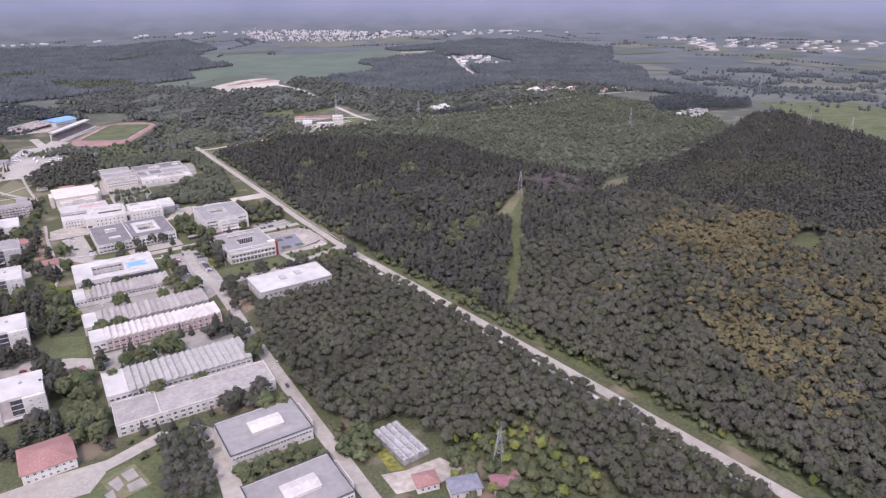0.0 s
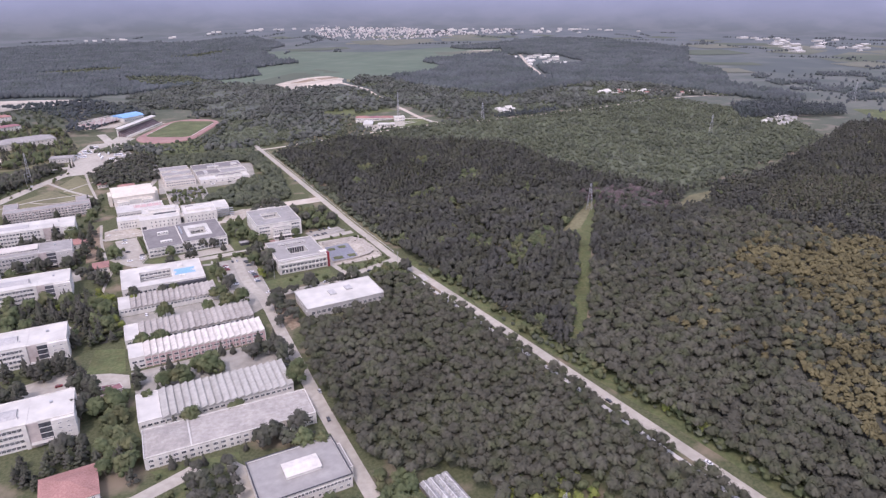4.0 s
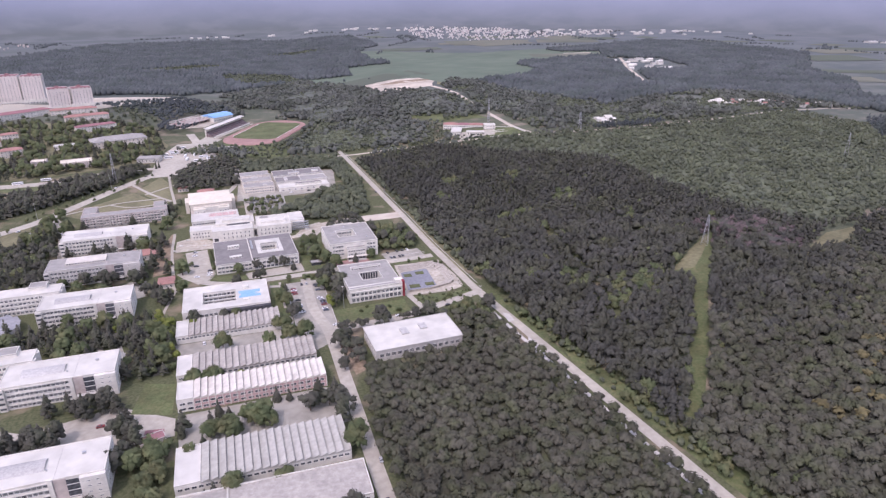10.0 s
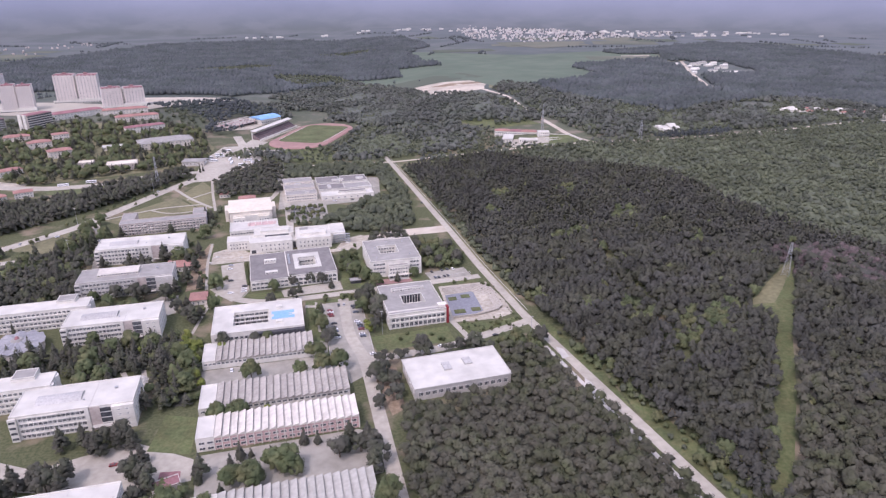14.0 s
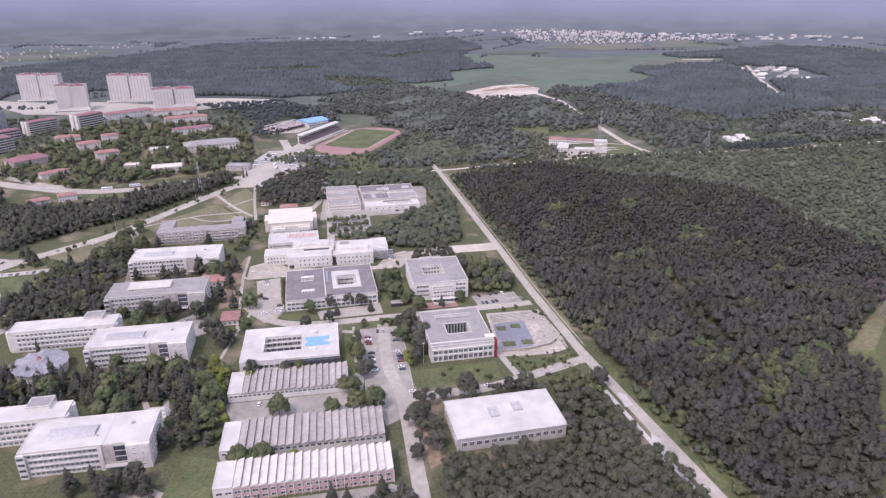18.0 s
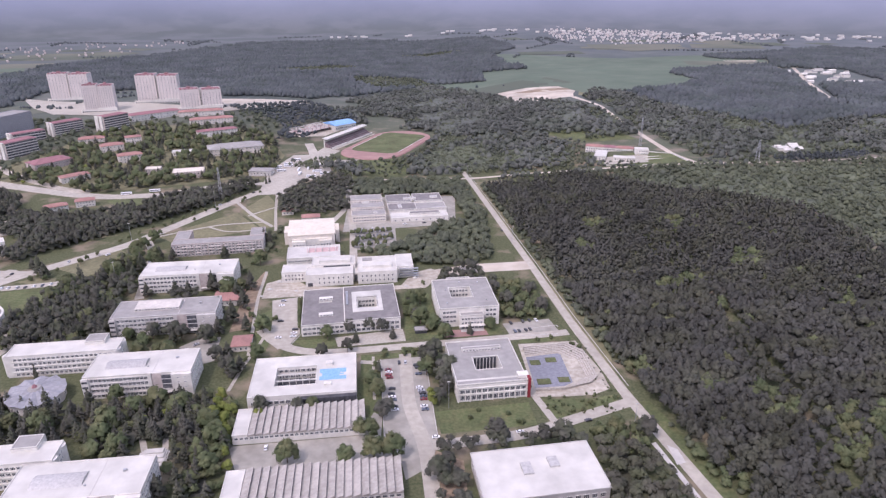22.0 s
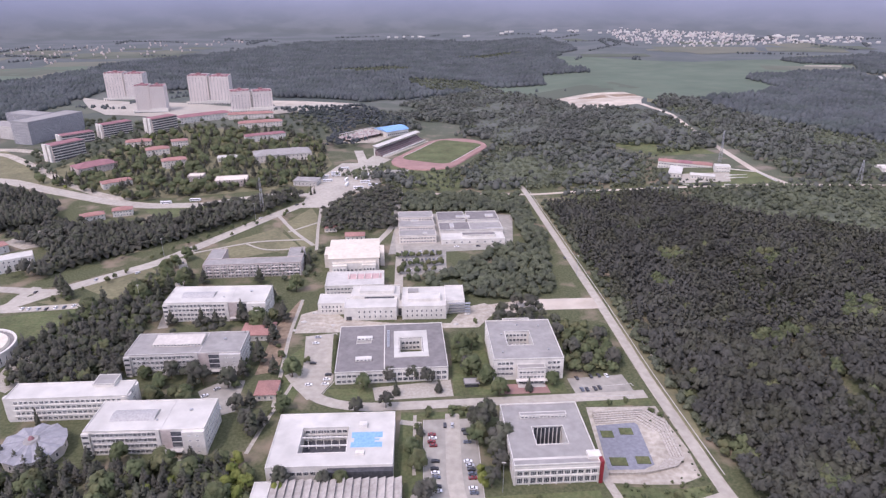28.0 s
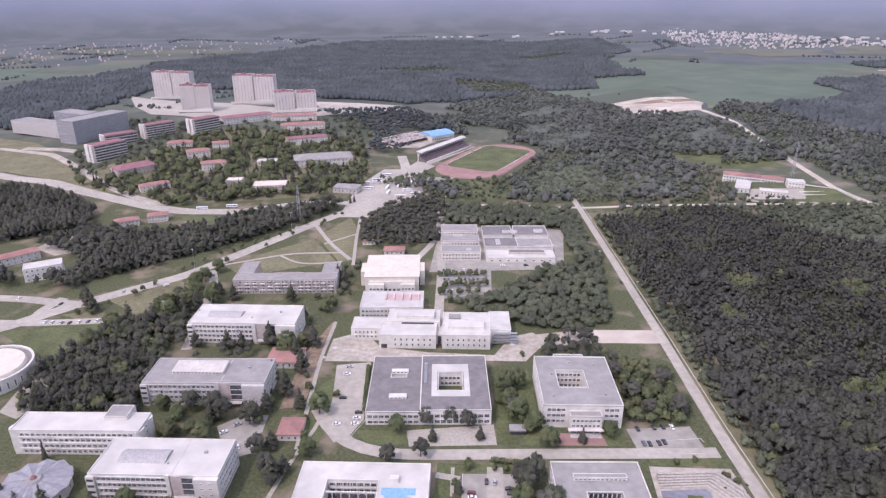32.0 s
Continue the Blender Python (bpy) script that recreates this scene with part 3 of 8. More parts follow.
def block(parent, x0, y0, x1, y1, h, wall, roof, z0=0.0, hole=None, rim=0.7, name="wall", overhang=0.0, roof_name="roof"):
    """Walls and a flat roof with a raised rim; hole: a courtyard x0, y0, x1, y1."""
    b = Build()
    b.quad((x0, y0, z0), (x1, y0, z0), (x1, y0, h), (x0, y0, h)).quad((x1, y0, z0), (x1, y1, z0), (x1, y1, h), (x1, y0, h))
    b.quad((x1, y1, z0), (x0, y1, z0), (x0, y1, h), (x1, y1, h)).quad((x0, y1, z0), (x0, y0, z0), (x0, y0, h), (x0, y1, h))
    if hole:
        a0, b0, a1, b1 = hole
        b.quad((a1, b0, z0), (a0, b0, z0), (a0, b0, h), (a1, b0, h)).quad((a1, b1, z0), (a1, b0, z0), (a1, b0, h), (a1, b1, h))
        b.quad((a0, b1, z0), (a1, b1, z0), (a1, b1, h), (a0, b1, h)).quad((a0, b0, z0), (a0, b1, z0), (a0, b1, h), (a0, b0, h))
    b.make(name, M[wall], parent)
    o, k, th = overhang, 0.35, 0.3
    outer = (x0 - o, y0 - o, x1 + o, y1 + o)
    if hole:
        top = ring(outer, hole, h, h + th).make(roof_name, M[roof], parent)
        ring((hole[0] - k, hole[1] - k, hole[2] + k, hole[3] + k), hole, h + th, h + th + rim * 0.7).make("court_parapet", M[wall], top)
    else:
        top = Build().box(outer[0], outer[1], h, outer[2], outer[3], h + th).make(roof_name, M[roof], parent)
    if rim:
        ring(outer, (outer[0] + k, outer[1] + k, outer[2] - k, outer[3] - k), h + th, h + th + rim).make("parapet", M[wall], top)
    return top


def vault(parent, x0, y0, x1, y1, z, rise, mat, name="skylight", along="x"):
    """A shallow barrel vault on the roof."""
    b = Build()
    n = 8
    w = (y1 - y0) if along == "x" else (x1 - x0)
    prof = [(w * i / n, z + rise * math.sin(math.pi * i / n) ** 0.7) for i in range(n + 1)]
    for (u0, h0), (u1, h1) in zip(prof[:-1], prof[1:]):
        if along == "x":
            b.quad((x0, y0 + u0, h0), (x1, y0 + u0, h0), (x1, y0 + u1, h1), (x0, y0 + u1, h1))
        else:
            b.quad((x0 + u1, y0, h1), (x0 + u1, y1, h1), (x0 + u0, y1, h0), (x0 + u0, y0, h0))
    for e in (0, 1):
        pts = [((x1 if e else x0), y0 + u, h) if along == "x" else (x0 + u, (y1 if e else y0), h) for u, h in prof]
        b.quad(*pts)
    return b.make(name, M[mat], parent)


def hip_roof(parent, x0, y0, x1, y1, z, rise, mat, over=0.7, name="roof"):
    x0, y0, x1, y1 = x0 - over, y0 - over, x1 + over, y1 + over
    w, d = x1 - x0, y1 - y0
    i = min(w, d) / 2
    b = Build()
    if w >= d:
        p, q = (x0 + i, (y0 + y1) / 2, z + rise), (x1 - i, (y0 + y1) / 2, z + rise)
        b.quad((x0, y0, z), (x1, y0, z), q, p).quad((x1, y1, z), (x0, y1, z), p, q).quad((x0, y1, z), (x0, y0, z), p).quad((x1, y0, z), (x1, y1, z), q)
    else:
        p, q = ((x0 + x1) / 2, y0 + i, z + rise), ((x0 + x1) / 2, y1 - i, z + rise)
        b.quad((x0, y1, z), (x0, y0, z), p, q).quad((x1, y0, z), (x1, y1, z), q, p).quad((x0, y0, z), (x1, y0, z), p).quad((x1, y1, z), (x0, y1, z), q)
    b.box(x0, y0, z - 0.25, x1, y1, z)
    return b.make(name, M[mat], parent)


def bays(parent, x0, y0, x1, y1, z, n, rise, mat, step=0.35):
    """A roof of n sloped sheets side by side, each higher at one edge."""
    w = (x1 - x0) / n
    b = Build()
    o = 0.5
    b.quad((0, y0 - o, 0.05), (w, y0 - o, rise), (w, y1 + o, rise), (0, y1 + o, 0.05))
    # riser's shade is put into its colour, a darker slot than the sheet
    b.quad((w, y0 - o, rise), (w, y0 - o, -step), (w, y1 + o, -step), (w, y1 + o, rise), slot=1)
    b.quad((0, y0 - o, 0.05), (0, y0 - o, -step), (w, y0 - o, -step), (w, y0 - o, rise))
    b.quad((w, y1 + o, rise), (w, y1 + o, -step), (0, y1 + o, -step), (0, y1 + o, 0.05))
    b.quad((0, y0 - o, -step), (0, y0 - o, 0.05), (0, y1 + o, 0.05), (0, y1 + o, -step))
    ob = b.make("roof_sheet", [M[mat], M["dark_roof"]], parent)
    ob.matrix_basis = pose(x0, 0, z)
    for i in range(1, n):
        again(ob, parent, pose(x0 + w * i, 0, z))


R0 = 3.5   # turn of the campus grid


def placed(name, label, x, y, rot=R0, cat="building", group=""):
    return thing(name, label, cat, x, y, rot, group)


def boxes_on(parent, items, mat, name="roof_box"):
    for x0, y0, x1, y1, z0, z1 in items:
        Build().box(x0, y0, z0, x1, y1, z1).make(name, M[mat], parent)


# ---- the square building with a light court and a stepped front
b = placed("faculty_building", "white square three-storey building with a grey roof and a light court", -39.5, -116)
block(b, 0, 0, 43, 49, 14, "white_wall", "grey_roof", hole=(11, 17, 27, 34))
block(b, 12, 49, 30, 52, 14, "white_wall", "grey_roof", rim=0.5, name="stair_wing", roof_name="stair_roof")
block(b, 14, -5, 31, 0, 10.5, "white_wall", "grey_roof", rim=0.5, name="front_wing", roof_name="front_roof")
for z in (3.4, 7.0, 10.6):
    for s, n in (("W", 14),):
        windows(b, s, 0, 0, 43, 49, z, n, 1.9, 1.9, 2)
    windows(b, "S", 0, 0, 14, 49, z, 4, 2.3, 2.0, 2, 2)
    windows(b, "S", 31, 0, 43, 49, z, 3, 2.3, 2.0, 2, 2)
    windows(b, "S", 11, 34, 27, 34, z, 6, 1.8, 2.0, 0.8)
windows(b, "S", 14, -5, 31, 0, 0.4, 5, 2.8, 3.0, 0.6, 2)
windows(b, "S", 14, -5, 31, 0, 4.2, 7, 1.7, 1.6, 0.8)
windows(b, "S", 14, -5, 31, 0, 7.4, 7, 1.7, 1.6, 0.8)
Build().box(13, -7.4, 3.2, 32, -5, 3.6).make("canopy", M["white_wall"], b)
for i in range(3):
    Build().box(15 - i * 0.4, -8 - i * 0.5, 0, 30 + i * 0.4, -5.2, 0.5 - i * 0.16).make("entrance_step", M["concrete"], b)

for vx, vy in ((6, 8), (20, 42), (34, 40), (35, 10), (8, 30)):
    Build().box(vx, vy, 14.3, vx + 0.9, vy + 0.9, 15.2).make("roof_vent", M["steel"], b)

# ---- the building with the red pylon
b = placed("institute_building", "white grey-roofed building with a dark court and red pylon", -35.5, -206, 4)
block(b, 0, 0, 42, 49, 11, "white_wall", "grey_roof", hole=(14, 15, 30, 29))
Build().quad((0.5, -0.6, 9.2), (41.5, -0.6, 9.2), (41.5, 5.2, 11.75), (0.5, 5.2, 11.75)).quad((0.5, 5.2, 11.75), (41.5, 5.2, 11.75), (41.5, 5.2, 11.3), (0.5, 5.2, 11.3)).quad((0.5, -0.6, 8.7), (41.5, -0.6, 8.7), (41.5, -0.6, 9.2), (0.5, -0.6, 9.2)).make("sloped_front", M["white_roof"], b, "white sloped roof band along the front")
for i in range(7):
    Build().box(0.4 + i * 6.8, -0.7, 0, 0.9 + i * 6.8, 0, 8.7).make("front_post", M["white_wall"], b)
Build().box(0, -0.5, 4.3, 42, 0, 5.3).make("front_ledge", M["white_wall"], b)
for z, hh in ((0.9, 3.2), (5.6, 2.4)):
    windows(b, "S", 0.9, 0, 41.5, 49, z, 12, 2.7, hh, 0.4, 2)
for z in (1.2, 4.6, 8.0):
    windows(b, "W", 0, 0, 42, 49, z, 10, 1.6, 1.7, 2)
Build().box(42, -1.2, 0, 43.6, 2.6, 13.2).make("pylon", M["red"], b, "tall dark red corner panel")
Build().box(37, 3, 11.3, 43.4, 8, 12.9).make("stair_head", M["white_wall"], b)
block(b, 9, 36.5, 34, 39.5, 12.7, "white_wall", "grey_roof", z0=11.3, rim=0.2, name="roof_light", roof_name="roof_light_top")
windows(b, "S", 9, 36.5, 34, 39.5, 11.45, 12, 1.7, 1.0, 0.4, 0)
for i in range(8):
    Build().box(14.6 + i * 2.1, 28.3, 0.3, 15.0 + i * 2.1, 28.7, 10.8).make("court_post", M["white_wall"], b)
# near-black panels and floor put the deep court's shade into colour
Build().box(14.1, 28.75, 0.3, 29.9, 28.98, 10.9).make("court_glazing", M["pane"], b, "near-black panel painting in the court's deep shade")
Build().box(14.02, 15.2, 0.3, 14.2, 28.7, 10.9).make("court_glazing", M["pane"], b)
Build().box(14.1, 15.1, 0.1, 29.9, 28.9, 0.3).make("court_floor", M["dark"], b)

# ---- white hall
b = placed("sports_hall", "low white flat-roofed hall among pines", -31, -294, 5)
block(b, 0, 0, 60, 33, 8, "grey_wall", "white_roof", overhang=0.6, rim=0.4)
boxes_on(b, [(22, 14, 27, 22, 8.3, 9.3), (36, 17, 41, 24, 8.3, 9.3)], "skylight", "skylight")
windows(b, "S", 0, 0, 60, 33, 3, 14, 2.8, 2.6, 1.5, 2)
windows(b, "W", 0, 0, 60, 33, 3, 7, 2.8, 2.6, 1.5, 2)

# ---- grey courtyard building, two parts
b = placed("courtyard_building", "two-storey building with dark grey roofs and a white-rimmed courtyard", -136, -122, 5)
block(b, 0, 0, 30, 57, 8, "white_wall", "dark_roof", rim=0.4, hole=(12, 34, 21, 37.5))
block(b, 30, 0, 69, 56, 9, "white_wall", "dark_roof", rim=0.5, hole=(40, 19, 54, 37))
ring((36, 13, 58, 46), (39.2, 18.4, 54.8, 37.8), 9.3, 9.7).make("court_rim", M["white_roof"], b, "white roof band round the courtyard")
boxes_on(b, [(12, 12, 22, 15.5, 8.3, 9.8), (12, 38, 22, 41, 8.3, 9.8)], "white_wall", "roof_light")
for y0 in (12, 38):
    windows(b, "S", 12, y0, 22, y0 + 3, 8.6, 4, 1.7, 0.95, 0.3, 0)
for z in (1.0, 4.6):
    windows(b, "S", 0, 0, 30, 57, z, 9, 2.7, 2.0, 0.8, 2)
    windows(b, "S", 30, 0, 69, 56, z, 11, 2.9, 2.4, 0.8, 2)
    windows(b, "S", 40, 37, 54, 37, z, 5, 2.0, 2.0, 1)
for i in range(10):
    Build().box(31.5, 26 + i * 2.2, 9.3, 33.3, 27.4 + i * 2.2, 10.0).make("roof_duct", M["steel"], b)

# ---- white building with blue roof paint
b = placed("workshop_building", "low white building with a planted court and blue-painted roof", -156, -205, 3)
block(b, 0, 0, 62, 42, 8, "white_wall", "white_roof", hole=(14, 10, 38, 30), rim=0.5)
c = Build()
for q in ((40, 13.5, 56, 17.5), (40, 21, 56, 25.5), (41.5, 17.5, 52, 21), (52, 18.6, 54.5, 20)):
    c.box(q[0], q[1], 8.3, q[2], q[3], 8.33 + 0.01 * len(c.f) / 6)
c.make("roof_paint", M["blue_roof"], b, "patchy blue paint on the roof")
boxes_on(b, [(43.5, 29, 47.5, 32, 8.3, 10.2), (43, 7.6, 47.4, 10, 8.3, 9.6)], "white_wall", "roof_light")
for yy in (16.5, 23):
    Build().box(14, yy, 6.9, 38, yy + 0.5, 7.7).make("court_beam", M["white_wall"], b)
for i in range(6):
    Build().box(17 + i * 4, 23, 0.2, 17.4 + i * 4, 23.5, 6.9).make("court_post", M["white_wall"], b)
# near-black floor puts this court's shade into its colour
Build().box(14.3, 10.3, 0.1, 37.7, 29.7, 0.3).make("court_floor", M["dark"], b)
Build().box(14.2, 29.2, 3.6, 37.8, 29.9, 4.4).make("gallery_ledge", M["white_wall"], b)
for i in range(9):
    Build().box(14.6 + i * 2.8, 28.9, 0.3, 14.9 + i * 2.8, 29.2, 7.9).make("gallery_post", M["white_wall"], b)
windows(b, "S", 0, 0, 62, 42, 3.2, 18, 2.6, 2.2, 1.5, 2)
windows(b, "S", 14, 30, 38, 30, 1.0, 7, 2.8, 2.2, 0.6, 2)
windows(b, "S", 14, 30, 38, 30, 4.8, 7, 2.8, 2.0, 0.6, 2)
# solid near-black box for the dark bay along the front
Build().box(30, -3, 0, 62, -0.02, 7.2).make("loading_bay", M["dark"], b)

# ---- three long sheds with sloped roof sheets and the pink one
def shed(name, label, x, y, length, depth, h, n, roof, wall, end, rise=1.35, rot=3.0, rows=((3.0, 1.6),), count=26):
    s = placed(name, label, x, y, rot)
    block(s, 0, 0, end, depth, h + 0.6, "white_wall", "white_roof", rim=0.4, name="end_block", roof_name="end_roof")
    block(s, end, 0, length, depth, h, wall, roof, rim=0)
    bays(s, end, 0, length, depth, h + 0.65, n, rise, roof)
    for z, hh in rows:
        windows(s, "S", 0, 0, length, depth, z, count, (length / count) * 0.72, hh, 0.8, 1)
        windows(s, "E", 0, 0, length, depth, z, 5, 2.4, hh, 1.5, 1)
    return s


shed("laboratory_shed", "long low laboratory shed with weathered ridged roof sheets", -158, -235, 70, 23, 5, 16, "sheet_roof", "white_wall", 8)
shed("laboratory_shed", "long shed with grey ridged roof sheets and a white end block", -153, -286, 85, 24, 5, 19, "sheet_roof", "white_wall", 9)
p = shed("pink_workshop", "long workshop with a white ridged roof and pink brick front", -150, -316, 85, 19, 7.4, 19, "pale_sheet", "pink_wall", 9, rows=((1.0, 1.7), (4.4, 1.7)), count=20)
for i in range(20):
    Build().box(9 + i * 4 - 0.25, -0.45, 0, 9 + i * 4 + 0.25, 0, 7.3).make("pilaster", M["white_wall"], p)
shed("laboratory_shed", "long shed with grey-green ridged roof sheets", -145, -386, 85, 29, 5.6, 18, "grey_sheet", "white_wall", 12)
b = placed("long_building", "long two-storey building with a pale flat roof", -142.5, -419, 2)
block(b, 0, 0, 88, 25, 6.6, "white_wall", "sheet_roof", rim=0.6)
hip_roof(b, 2, 2, 24, 23, 6.9, 1.5, "sheet_roof", 0, "low_hip")
Build().box(22.5, 1, 6.95, 23.3, 24, 7.25).make("roof_ridge", M["white_roof"], b)
for i in range(18):
    Build().box(1 + i * 5.0, -0.5, 0, 1.6 + i * 5.0, 0, 6.7).make("pilaster", M["white_wall"], b)
for z in (0.9, 3.9):
    windows(b, "S", 0, 0, 88, 25, z, 22, 2.4, 1.7, 1.2, 2)
    windows(b, "E", 0, 0, 88, 25, z, 6, 1.9, 1.5, 1.2)

for y, nm in ((-475, 0), (-531, 1)):
    b = placed("grey_workshop", "flat grey-roofed workshop with a raised white skylight", -94 + 1.5 * nm, y, 4)
    block(b, 0, 0, 44, 32, 7, "white_wall", "grey_roof", rim=0.5)
    lantern = Build().box(15, 11, 7.3, 32, 21, 9.0).make("roof_lantern", M["white_wall"], b)
    Build().quad((14.6, 10.6, 9.02), (32.4, 10.6, 9.02), (32.4, 16, 9.9), (14.6, 16, 9.9)).quad((14.6, 16, 9.9), (32.4, 16, 9.9), (32.4, 21.4, 9.02), (14.6, 21.4, 9.02)).make("lantern_roof", M["pale_sheet"], lantern)
    ring((-0.3, -0.3, 44.3, 32.3), (0.36, 0.36, 43.64, 31.64), 7.82, 8.05).make("roof_edge", M["dark"], b, "dark metal roof edge")
    block(b, 44, 6, 46.5, 26, 6.2, "white_wall", "grey_roof", rim=0.3, name="side_bay", roof_name="side_roof")
    windows(b, "S", 0, 0, 44, 32, 4.6, 24, 1.5, 1.6, 0.6)
    windows(b, "S", 0, 0, 44, 32, 1.2, 12, 1.5, 1.6, 0.6)
    windows(b, "E", 0, 0, 44, 32, 4.6, 3, 1.5, 1.6, 1.0)

# ---- white faculty blocks, each with a front range and a rear range
def faculty(x, y, label, rot=3.0, wall="white_wall", roof="white_roof", w=61, d=26, h=14.5, name="faculty_block", glass="skylight"):
    f = placed(name, label, x, y, rot)
    block(f, 0, 0, w, d, h, wall, roof, rim=0.5)
    if wall == "white_wall":
        vault(f, 10, 8, 33, 18, h + 0.3, 1.4, glass, along="x")
    else:
        Build().quad((14, 9, h + 2.2), (44, 9, h + 2.2), (44, 20, h + 3.0), (14, 20, h + 3.0)).box(14, 9, h + 0.3, 44, 20, h + 2.15).make("monitor_roof", M["pale_sheet"], f)
        windows(f, "S", 14, 9, 44, 20, h + 0.8, 14, 1.7, 1.0, 0.3, 0)
    Build().box(w * 0.60, -0.9, 0, w * 0.63, 0, h + 1.2).make("fin", M[wall], f)
    Build().box(w * 0.63, -0.35, 0, w * 0.72, 0, h + 0.25).make("stair_wall", M["old_wall"], f, "pinkish beige stair wall")
    Build().box(w * 0.72, -0.16, 0.4, w * 0.82, 0, h - 1).make("dark_glazing", M["pane"], f)
    for k in range(1, 4):
        Build().box(w * 0.72, -0.24, 0.4 + 3.4 * k, w * 0.82, -0.16, 0.75 + 3.4 * k).make("glazing_bar", M["frame"], f)
    for z in (2.2, 5.6, 9.0, 12.0):
        windows(f, "S", w * 0.83, -2.2, w, 0, z, 2, 1.6, 0.8, 1.2, 1)
    Build().box(w * 0.82, -2.2, 0, w + 0.3, 0, h + 0.1).make("lecture_block", M[wall], f)
    Build().box(-0.6, -1.2, 0, 3.2, 0, h - 0.4).make("stair_tower", M[wall], f)
    Build().box(w * 0.64, -3.2, 3.0, w * 0.81, 0, 3.35).make("entrance_canopy", M["concrete"], f)
    for k in range(4):
        Build().box(-0.3, -1.24, 1.2 + 3.4 * k, 2.9, -1.2, 2.6 + 3.4 * k).make("stair_glazing", M["pane"], f)
    for z in (3.2, 6.7, 10.2, 13.6):
        Build().box(3.4, -0.35, z, w * 0.6, 0, z + 0.25).make("ledge", M[wall], f)
    for z in (4.2, 8.4, 12.4):
        Build().box(w * 0.82, -2.24, z, w + 0.34, -2.2, z + 0.12).make("panel_joint", M["grey_wall"], f)
    Build().box(w * 0.56, d * 0.3, h + 0.3, w * 0.56 + 0.7, d * 0.3 + 0.7, h + 1.1).make("roof_vent", M["steel"], f)
    Build().box(w * 0.8, d * 0.6, h + 0.3, w * 0.8 + 1.6, d * 0.6 + 1.2, h + 1.3).make("roof_vent", M["steel"], f)
    Build().box(w * 0.635, 0.6, h + 0.32, w * 0.64, d - 0.6, h + 0.42).make("roof_seam", M["grey_wall"], f)
    for k, z in enumerate((1.0, 4.5, 8.0, 11.4)):
        windows(f, "S", 3.5, 0, w * 0.6, d, z, 14, 2.1, 1.9, 0.3, 2)
        windows(f, "E", 0, 0, w, d, z, 9, 2.1, 1.9, 1, 2)
    return f


WHITE = "white four-storey faculty block with a long roof skylight"
faculty(-253, -187, WHITE)
faculty(-247, -287, WHITE)
faculty(-235, -378, WHITE, w=60)
faculty(-266, -114, "grey-roofed four-storey faculty block with a dark glazed stair", 4, "grey_wall", "grey_roof", 70, 26, name="faculty_block", glass="grey_roof")
faculty(-271, -44, WHITE, 3, w=72, d=27)
def rear(x, y, w, d=15, rot=4):
    f = placed("faculty_wing", "white four-storey wing with rounded stair ends", x, y, rot)
    block(f, 0, 0, w, d, 14.5, "white_wall", "white_roof", rim=0.5)
    Build().tube(0.5, 4, 0, 13.8, 3.2, 3.2, 12).make("stair_turret", M["white_wall"], f)
    for yy in (2.6, d - 2.6):
        Build().tube(w - 1.6, yy, 0, 14.4, 3.0, 3.0, 16).make("rounded_corner", M["white_wall"], f)
    for z in (3.5, 7.0, 10.5):
        Build().box(3.8, -0.45, z, w + 0.2, 0, z + 0.5).make("storey_band", M["white_wall"], f)
    block(f, w - 22, d - 6, w - 10, d + 4, 16.5, "white_wall", "grey_roof", rim=0.3, name="lift_house", roof_name="lift_roof")
    for z in (1.0, 4.5, 8.0, 11.4):
        windows(f, "S", 4, 0, w, d, z, 22, 2.1, 1.8, 0.5, 2)
        windows(f, "E", 0, 0, w, d, z, 5, 1.8, 1.6, 0.8)
    return f


rear(-311, -160, 66)
rear(-300, -263, 64)
rear(-300, -352, 62)

# ---- the E-shaped old building, cream hall, white new building, north complex
b = placed("old_school_building", "E-shaped pinkish-beige four-storey building with grey roofs", -270, 30, 6)
block(b, 0, 0, 80, 13, 11.5, "old_wall", "grey_roof", rim=0.4)
block(b, 0, 13, 13, 36, 11.5, "old_wall", "grey_roof", rim=0.4, name="west_wing", roof_name="west_roof")
block(b, 67, 13, 80, 34, 11.5, "old_wall", "grey_roof", rim=0.4, name="east_wing", roof_name="east_roof")
block(b, 30, 13, 50, 22, 8, "old_wall", "grey_roof", rim=0.3, name="middle_wing", roof_name="middle_roof")
for z in (0.8, 3.6, 6.4, 9.0):
    windows(b, "S", 0, 0, 80, 13, z, 26, 2.1, 1.8, 1, 2)
    windows(b, "E", 67, 0, 80, 34, z, 10, 2.0, 1.8, 1, 2)
for i in range(14):
    Build().box(2 + i * 5.9, -0.5, 0, 2.6 + i * 5.9, 0, 11.4).make("pilaster", M["concrete"], b)
for i in range(13):
    for z in (2.9, 5.7, 8.4):
        if (i + int(z)) % 4:
            Build().box(3.4 + i * 5.9, -1.1, z, 7.0 + i * 5.9, 0, z + 0.9).make("balcony", M["warm_wall"], b)
b = placed("cream_hall", "tall cream hall with a pale metal roof", -168, 42, 6)
block(b, 0, 0, 42, 43, 13, "cream_wall", "cream_roof", rim=0)
hip_roof(b, 0, 0, 42, 43, 13.4, 1.4, "cream_roof", 0.8, "eaves_roof")
block(b, 3, -3, 39, 0, 9.5, "white_wall", "cream_roof", rim=0.3, name="porch", roof_name="porch_roof")
for x0, x1 in ((-4.5, -0.9), (42.9, 46.5)):
    block(b, x0, 12, x1, 30, 12, "cream_wall", "cream_roof", rim=0, name="side_bay", roof_name="side_roof")
